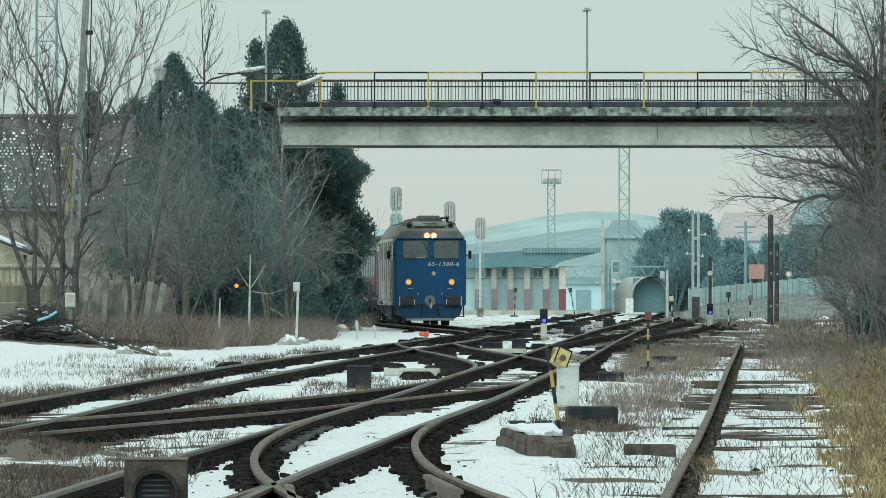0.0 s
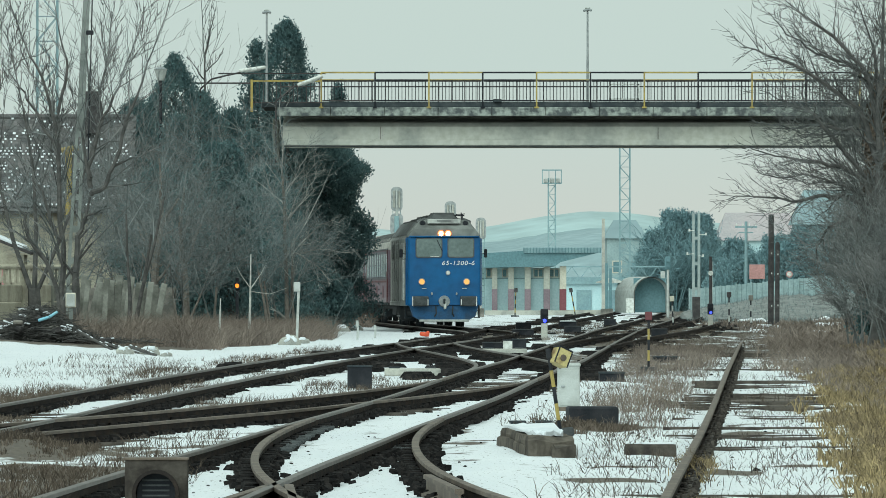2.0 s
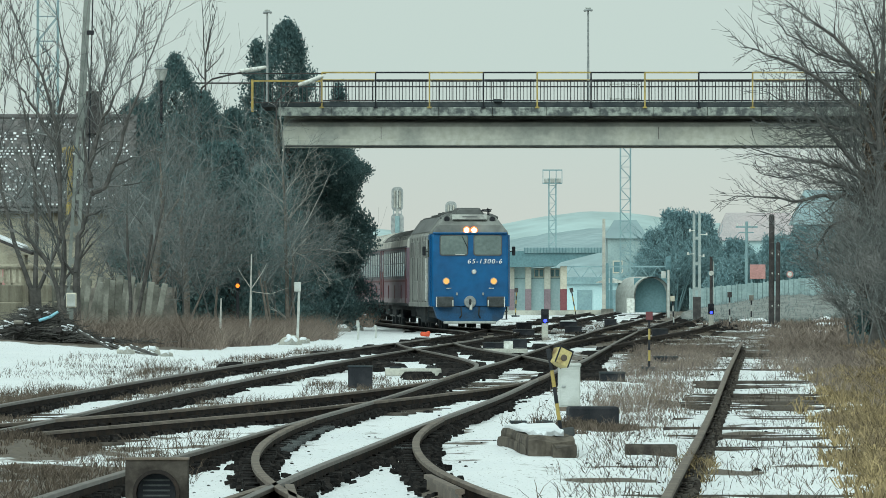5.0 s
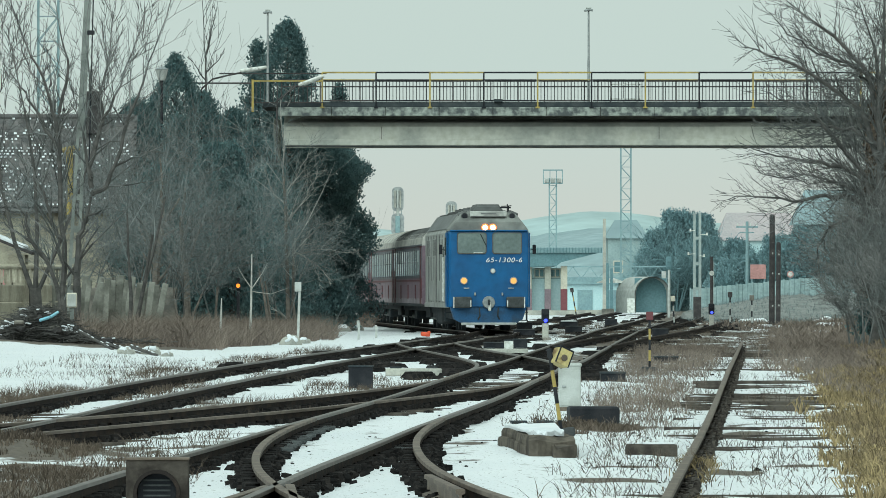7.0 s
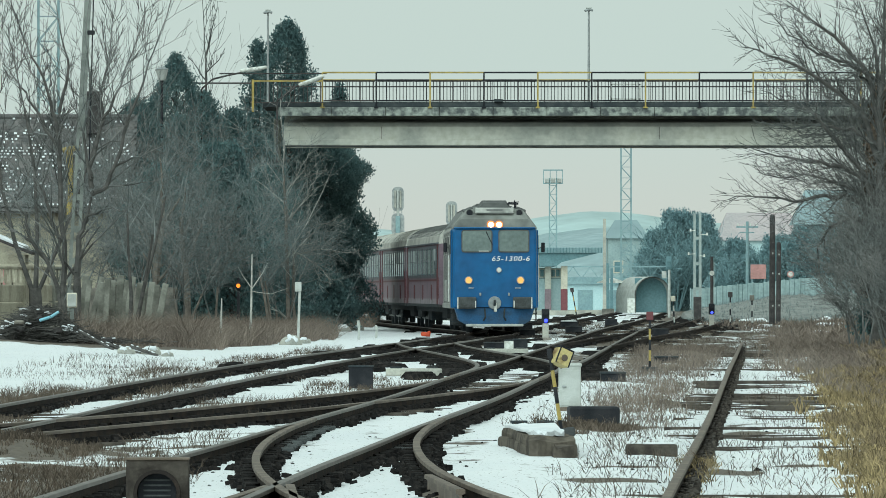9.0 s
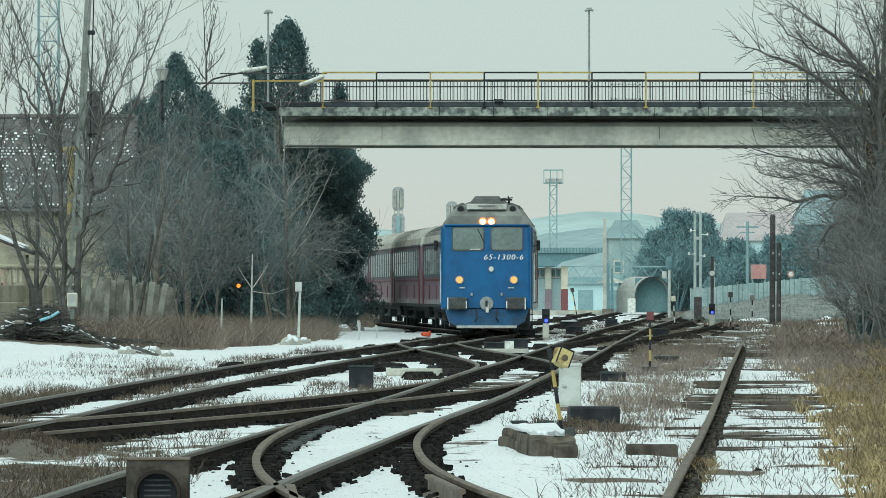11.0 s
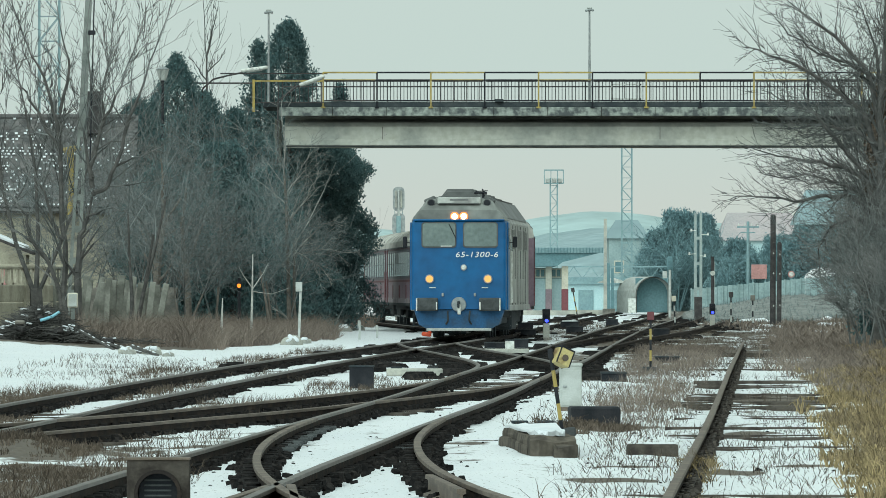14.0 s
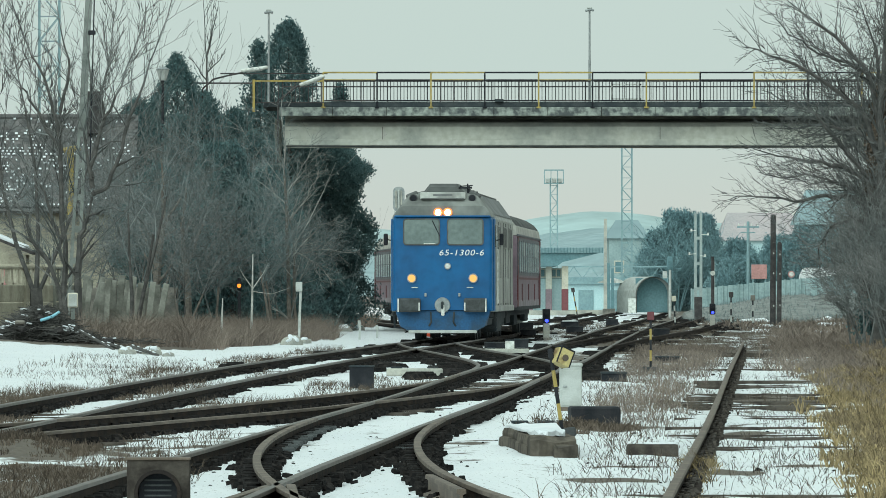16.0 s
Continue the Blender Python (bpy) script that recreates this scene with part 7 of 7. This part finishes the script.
def cabinet():
    x, y = 1.66, 103
    z = earth(x, y)
    c = thing("cable_cabinet", "small pale grey trackside cabinet with a rounded lid", "cabinet", (x - 0.09, y, z + 0.15))
    part("body", Geo().rbox((0, 0, 0.3), (0.28, 0.22, 0.52), 0.012), M["grey_paint"], c)
    part("lid", Geo().rbox((0, 0, 0.57), (0.31, 0.25, 0.05), 0.02), M["grey_paint"], c)
    part("door", Geo().rbox((0.01, -0.115, 0.28), (0.24, 0.012, 0.44), 0.004), M["grey_paint"], c)
    part("handle", Geo().rbox((-0.07, -0.13, 0.3), (0.05, 0.03, 0.03), 0.008), M["steel"], c)
    part("foot", Geo().box((0, 0, 0.02), (0.24, 0.2, 0.06)), M["rail_rust"], c)
    b = thing("concrete_block", "blackened concrete foundation block", "block", (1.84, 101.5, z - 0.08))
    part("block", Geo().rbox((0, 0, 0.15), (0.62, 0.6, 0.3), 0.03, rz=3), M["black"], b)
    z = earth(1.0, 84)
    s = thing("concrete_slab", "broken concrete slab with snow on top", "slab", (0.84, 82, z - 0.06))

    def ragged(plan, z0, z1, seed):
        """An upright block over a plan outline, its corners chipped and uneven."""
        rn = random.Random(seed)
        g, pts = Geo(), []
        for (xa, ya), (xb, yb) in zip(plan, plan[1:] + plan[:1]):
            for q in range(5):
                pts.append((lerp(xa, xb, q / 5) + rn.gauss(0, 0.006), lerp(ya, yb, q / 5) + rn.gauss(0, 0.02)))
        n = len(pts)
        for zz, k in ((z0, 1.0), (lerp(z0, z1, 0.8), 1.0), (z1, 0.95)):
            mx, my = sum(p[0] for p in pts) / n, sum(p[1] for p in pts) / n
            g.v.extend((mx + (px - mx) * k, my + (py - my) * k, zz + rn.gauss(0, 0.012)) for px, py in pts)
        for r in range(2):
            for q in range(n):
                g.f.append((r * n + q, r * n + (q + 1) % n, (r + 1) * n + (q + 1) % n, (r + 1) * n + q))
        g.f.append(tuple(range(2 * n, 3 * n)))
        return g

    part("slab", ragged([(0.0, 0.0), (0.47, 0.3), (0.34, 6.0), (-0.23, 6.0)], 0.0, 0.25, 1), M["slab_stone"], s)
    part("course", ragged([(-0.03, 0.4), (0.1, 0.4), (-0.1, 5.9), (-0.27, 5.9)], 0.0, 0.15, 2), M["slab_stone"], s, "lower course of the slab")
    part("fragment", ragged([(0.24, -0.5), (0.47, -0.3), (0.5, 0.5), (0.25, 0.4)], -0.02, 0.16, 3), M["slab_stone"], s, "broken-off corner")
    part("snow_cap", ragged([(0.03, 1.0), (0.2, 0.75), (0.38, 1.3), (0.3, 5.7), (-0.19, 5.7)], 0.24, 0.285, 4), M["snow"], s)
    q = thing("loose_sleeper", "short dark sleeper end with snow on top", "sleeper", (2.07, 82, earth(2.07, 82) - 0.03), 4)
    part("beam", Geo().rbox((0, 0, 0.07), (0.5, 0.3, 0.14), 0.025), M["sleeper"], q)
    part("snow_cap", Geo().rbox((0.08, 0.04, 0.142), (0.32, 0.2, 0.025), 0.01), M["snow"], q)


cabinet()


def switch_lever(x, y, h, label, lantern=True, lean=0.0, stripes=5, flag="black", scale=1.0, pale="yellow"):
    z = earth(x, y)
    s = thing("switch_stand", label, "switch stand", (x, y, z))
    s.rotation_euler[1] = radians(lean)
    r = 0.02 * scale
    for k in range(stripes):
        part("post_stripe", Geo().tube((0, 0, h * k / stripes), (0, 0, h * (k + 1) / stripes), r * 1.1, r * 1.1, 8), M[pale if k % 2 else "black"], s)
    part("base", Geo().rbox((0, 0, 0.04), (0.3 * scale, 0.4, 0.1), 0.02), M["frame_black"], s)
    if lantern:
        ln = part("lantern", Geo().rbox((0.12, 0, h - 0.06), (0.17, 0.17, 0.19), 0.012, ry=32, rz=28), M["lantern"], s, "soiled cream switch lantern tilted on its yoke")
        turn = Euler((0, radians(32), radians(28))).to_matrix()
        for a, b in ((-1, -1), (1, -1), (1, 1)):
            p, q = (Vector((0.12, 0, h - 0.06)) + turn @ Vector((0.084 * a, 0.084 * b, 0.094 * c)) for c in (-1, 1))
            part("lantern_edge", Geo().tube(p, q, 0.009, 0.009, 5), M["black"], ln)
        spot = Vector((0.12, 0, h - 0.06)) + turn @ Vector((0.0, -0.084, -0.01))
        part("lantern_lens", Geo().tube(spot, spot + turn @ Vector((0, -0.012, 0)), 0.04, 0.036, 12), M["rail_rust"], ln, "rusty lens ring")
        part("lantern_cap", Geo().rbox(Vector((0.12, 0, h - 0.06)) + turn @ Vector((0, 0, 0.1)), (0.18, 0.18, 0.02), 0.006, ry=32, rz=28), M["black"], ln)
        part("yoke", Geo().rbox((0, 0, h), (0.06, 0.06, 0.12), 0.015), M["black"], s)
    else:
        part("box", Geo().rbox((0, 0, h + 0.04 * scale), (0.13 * scale, 0.12, 0.16 * scale), 0.015), M[flag], s, "square switch indicator box")
    return s


switch_lever(1.32, 92, 0.94, "yellow and black striped switch lever with a tilted square lantern", True, -8.5)
switch_lever(3.83, 153, 1.0, "striped switch lever with a dark red box", False, 0, 5, "coach_dark")
switch_lever(9.4, 335, 1.15, "black and white switch stand with a pale lantern", False, -3, 5, "col_white", 1.4, "grey_paint")
switch_lever(11.5, 330, 1.3, "thin switch stand with a grey box", False, 0, 5, "wood_pole", 1.4, "grey_paint")
switch_lever(12.45, 332, 1.2, "thin switch stand with a pale box", False, 0, 5, "concrete_dark", 1.4, "grey_paint")
switch_lever(7.7, 478, 1.5, "distant switch lever leaning", False, -10, 5, "wood_pole", 1.6)
switch_lever(4.2, 482, 1.5, "distant striped switch lever", False, 2, 6, "wood_pole", 1.6)


def dwarf_blue(x, y, h, label):
    z = earth(x, y)
    s = thing("dwarf_signal", label, "signal", (x, y, z), group="dwarf signals showing blue")
    part("head", Geo().rbox((0, 0, h - 0.22), (0.24, 0.2, 0.44), 0.03), M["black"], s)
    part("lamp", Geo().tube((0.01, -0.1, h - 0.36), (0.01, -0.125, h - 0.36), 0.055, 0.05, 12), M["blue_lamp"], s, "lit blue lamp")
    part("hood", Geo().tube((0.01, -0.1, h - 0.12), (0.01, -0.2, h - 0.12), 0.07, 0.07, 10), M["black"], s)
    part("post", Geo().rbox((0, 0, (h - 0.44) / 2), (0.2, 0.18, h - 0.44), 0.03), M["concrete"], s)
    part("foot", Geo().rbox((0, 0, 0.02), (0.36, 0.3, 0.12), 0.03), M["concrete_dark"], s)


dwarf_blue(3.1, 252, 0.96, "black dwarf signal with a blue light on a concrete post")
dwarf_blue(10.75, 330, 1.0, "black dwarf signal with a blue light in the brush")


def yard_box(x, y, w, h, label, material="black", depth=0.4, name="track_box", snow=False):
    b = thing(name, label, "box", (x, y, earth(x, y) - 0.02), group="point machine boxes")
    part("body", Geo().rbox((0, 0, h / 2), (w, depth, h), 0.02), M[material], b)
    part("lid", Geo().rbox((0, 0, h + 0.008), (w * 1.05, depth * 1.05, 0.03), 0.01), M["frame_black" if material != "concrete" else "concrete"], b)
    if snow:
        part("snow_cap", Geo().rbox((0, 0, h + 0.035), (w * 0.9, depth * 0.9, 0.04), 0.018), M["snow"], b)


yard_box(-1.34, 131, 0.39, 0.37, "black weathered track relay box between rails")
yard_box(2.85, 139, 0.42, 0.16, "low dark point machine with a lid", depth=0.9)
yard_box(4.65, 172, 0.5, 0.16, "low dark point machine in brown weeds", depth=0.9)
yard_box(1.25, 205, 0.55, 0.24, "black switch machine beside the rail", depth=0.8)
yard_box(1.85, 200, 0.34, 0.34, "dark switch machine with legs", depth=0.5)
yard_box(2.6, 268, 0.7, 0.26, "dark box between distant rails", depth=0.9)
yard_box(4.6, 292, 0.6, 0.28, "dark box beside the far turnout", depth=0.9)
yard_box(3.1, 318, 0.6, 0.3, "dark box at the far tracks", depth=0.9)
yard_box(5.0, 330, 0.7, 0.26, "dark low box in the snow at the far tracks", depth=0.9, snow=True)
yard_box(7.0, 345, 0.5, 0.34, "dark box beside the distant track", depth=0.9)
yard_box(6.9, 262, 0.5, 0.3, "dark low box in weeds", depth=0.9)
yard_box(1.6, 202, 0.26, 0.3, "small white box beside the switch machine", "white_paint", 0.3)


def old_sleeper(x, y, w, label, material="concrete", rz=0.0, h=0.14):
    s = thing("loose_sleeper", label, "sleeper", (x, y, earth(x, y)), rz, group="loose concrete sleepers")
    part("beam", Geo().rbox((0, 0, h / 2), (w, 0.26, h), 0.025), M[material], s)
    part("chair", Geo().rbox((-w * 0.32, 0, h + 0.015), (0.2, 0.18, 0.03), 0.01), M["frame_black"], s)
    part("chair", Geo().rbox((w * 0.32, 0, h + 0.015), (0.2, 0.18, 0.03), 0.01), M["frame_black"], s)


old_sleeper(-0.55, 146, 1.0, "pale concrete sleeper lying between the tracks", "concrete", 2)
old_sleeper(1.45, 196, 1.1, "pale concrete sleeper beside the switch machine", "concrete", 0)
old_sleeper(1.05, 98.5, 0.5, "dark iron plate on the snow", "frame_black", 3, 0.08)

def orange_marker():
    o = thing("orange_marker", "orange plastic marker lying at the trackside", "marker", (-0.63, 270, earth(-0.63, 270)))
    part("marker", Geo().rbox((0, 0, 0.07), (0.32, 0.3, 0.14), 0.05, ry=8), M["orange"], o)
    part("flap", Geo().rbox((0.1, 0, 0.12), (0.14, 0.2, 0.1), 0.03, ry=-25), M["orange"], o)


orange_marker()


def turnout_iron():
    """Slide plates, wing rails and a check rail of the near turnout."""
    t = thing("turnout_fittings", "rusty slide plates and check rails of the near turnout", "turnout", (0, 0, 0))
    for k in range(16):
        y = 83.5 + k * 0.85
        for s, o in ((-1, 0.17), (1, -0.17)):
            pl = part("slide_plate", Geo().rbox((FORK.at(y) + s * 0.7535 + o * 0.85, y, rise(y) - 0.12), (0.2, 0.16, 0.045), 0.01, seg=1), M["buffer"], t)
    for (xa, ya), (xb, yb) in (((-1.62, 58.6), (-1.36, 63.4)), ((-1.06, 58.2), (-1.2, 63.6)), ((0.12, 62.0), (-0.13, 67.0))):
        n = len(RAIL)
        g = Geo()
        g.add([(xa + a, ya, b) for a, b in RAIL] + [(xb + a, yb, b) for a, b in RAIL], [(i, (i + 1) % n, n + (i + 1) % n, n + i) for i in range(n)] + [tuple(range(n - 1, -1, -1)), tuple(range(n, 2 * n))])
        part("check_rail", g, M["rail_rust"], t)


turnout_iron()


def scatter():
    """Clods and stones lying on the snow between the rails."""
    rn = random.Random(77)
    g = Geo()
    for k in range(900):
        y = rn.uniform(58, 175)
        x = rn.uniform(-3.2, 4.6) + (y - 60) * 0.03
        a = rn.uniform(0.006, 0.02) * (2.2 if rn.random() < 0.08 else 1)
        if noise.noise((x * 0.8, y * 0.15, 9)) < rn.uniform(-0.3, 0.4):
            continue
        g.box((x, y, earth(x, y) + a * 0.2), (a * 1.6, a * 2.5, a), rz=rn.uniform(0, 180), rx=rn.uniform(-25, 25), taper=0.6)
    tagged(part("clods", g, M["ballast"]), "dark clods and stones scattered on the snow", "stones", kind="stuff")


def yard_litter():
    """Dark rods, chairs and heaps of ballast along the distant tracks."""
    rn = random.Random(31)
    g = Geo()
    for ln, y0, y1 in ((FAR, 235, 500), (FAR2, 205, 500), (NEAR, 190, 480), (TRAIN, 150, 300), (LINK, 140, 210)):
        for k in range(170):
            y = rn.uniform(y0, y1)
            x = ln.at(y) + rn.choice((-1, 1)) * rn.uniform(0.3, 1.7)
            a = rn.uniform(0.05, 0.13)
            g.box((x, y, earth(x, y) + a * 0.3), (a * rn.uniform(1.5, 5), rn.uniform(0.3, 1.2), a), rz=rn.uniform(-20, 20), taper=0.7)
    tagged(part("track_litter", g, M["ballast"]), "dark ballast heaps and iron fittings along the distant tracks", "ballast", kind="stuff")


scatter()
yard_litter()


def far_bank():
    """Dead grass, coloured pale for haze, and snow on the rough ground below the boundary wall."""
    blades("dead_weeds", "dead grass on the rough ground below the boundary wall, paled for haze", "twig_grey",
           [(13.0 + k * 1.2, y, 1.0, 18) for k in range(9) for y in (385, 420)], 5000, 0.08, 0.28, 0.02, 0.7, 61)
    blades("brown_brush", "brown tufts on the waste ground by the timber poles", "brown_brush",
           [(12.0 + k * 1.1, y, 0.9, 22) for k in range(7) for y in (270, 310, 350)], 9000, 0.12, 0.4, 0.03, 0.7, 62)
    for k, (x, y, w, d, h) in enumerate(((12.8, 325, 1.2, 6, 0.16), (14.9, 392, 1.5, 7, 0.2), (17.6, 380, 1.0, 6, 0.18), (13.4, 290, 0.9, 4, 0.14), (11.6, 300, 1.0, 5, 0.12), (15.6, 330, 1.1, 5, 0.15))):
        o = tagged(part("snow_patch", rock(k + 90, w, d, h, 0.6), M["snow"], smooth=True), "thin patch of old snow on the waste ground", "snow")
        o.location = (x, y, earth(x, y) - 0.02)


far_bank()
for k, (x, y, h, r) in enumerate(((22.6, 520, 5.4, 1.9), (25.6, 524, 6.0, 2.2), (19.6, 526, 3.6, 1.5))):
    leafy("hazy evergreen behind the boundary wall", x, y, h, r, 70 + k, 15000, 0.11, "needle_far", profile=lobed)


def delivery_van():
    """White van with its front edge at the origin, its length along +x."""
    v = thing("van", "white delivery van passing behind the concrete boundary wall", "van", (32, 470, VAN_Z))
    top = 2.82 - VAN_Z
    side = [(0.02, 0.35), (0.0, 0.95), (0.2, 1.2), (0.75, top - 0.36), (1.1, top - 0.1), (1.5, top), (4.9, top - 0.03), (5.08, top - 0.16), (5.12, 0.35)]
    part("body", Geo().prism(side[::-1], 0.0, 1.9), M["van_white"], v)
    part("windscreen", Geo().box((0.43, 0.95, (1.2 + top - 0.36) / 2 + 0.02), (0.03, 1.6, 0.72), ry=math.degrees(math.atan2(0.55, top - 1.56))), M["black"], v)
    for y in (-0.008, 1.908):
        part("side_window", Geo().box((1.25, y, 1.48), (0.7, 0.02, 0.45)), M["black"], v)
    part("bumper", Geo().rbox((0.0, 0.95, 0.42), (0.16, 1.8, 0.26), 0.05), M["frame_black"], v)
    for y in (0.2, 1.7):
        part("headlight", Geo().rbox((0.02, y, 0.82), (0.08, 0.26, 0.2), 0.03), M["grey_paint"], v)
    for x in (0.95, 4.1):
        for y in (0.06, 1.84):
            w = part("wheel", Geo().tube((x, y - 0.1, 0.33), (x, y + 0.1, 0.33), 0.33, 0.33, 20), M["black"], v)
            part("rim", Geo().tube((x, y - 0.115, 0.33), (x, y + 0.115, 0.33), 0.19, 0.19, 14), M["grey_paint"], w)
    return v


VAN_Z = earth(21, 470)
VAN = delivery_van()


# ---------------------------------------------------------------- sleepers, last
def sleepers(line, y0, y1, track_name, keep, seed, mt="sleeper", w=2.5, lift=0.0):
    rn = random.Random(seed)
    owner = bpy.data.objects[track_name]
    shapes = [Geo().rbox((0, 0, 0), (w * k, 0.24, 0.13), 0.015, seg=1).mesh("sleeper", M[mt]) for k in (1.0, 0.98, 1.03)]
    y, count = y0, 0
    while y < y1 and count < 300:
        if rn.random() < keep(y):
            s = new("sleeper", shapes[rn.randrange(3)])
            s.parent = owner
            s.matrix_basis = pose(line.at(y) + rn.uniform(-0.04, 0.04), y, rise(y) - 0.205 + lift + rn.uniform(-0.015, 0.012), 0, rn.uniform(-0.3, 0.3), rn.uniform(-1.5, 1.5) - math.degrees(math.atan(0.04)))
            count += 1
        y += 0.62


sleepers(SIDE, 58, 200, "track_siding", lambda y: 0.55 if 112 < y < 124 else 0.16, 3, lift=-0.014)
sleepers(NEAR, 104, 230, "track_main", lambda y: 0.3, 5, lift=-0.05)
sleepers(CROSS, 78, 136, "track_crossing", lambda y: 0.55, 7, lift=-0.015)
sleepers(TRAIN, 80, 250, "track_train", lambda y: 0.35, 8, lift=-0.04)


motions()
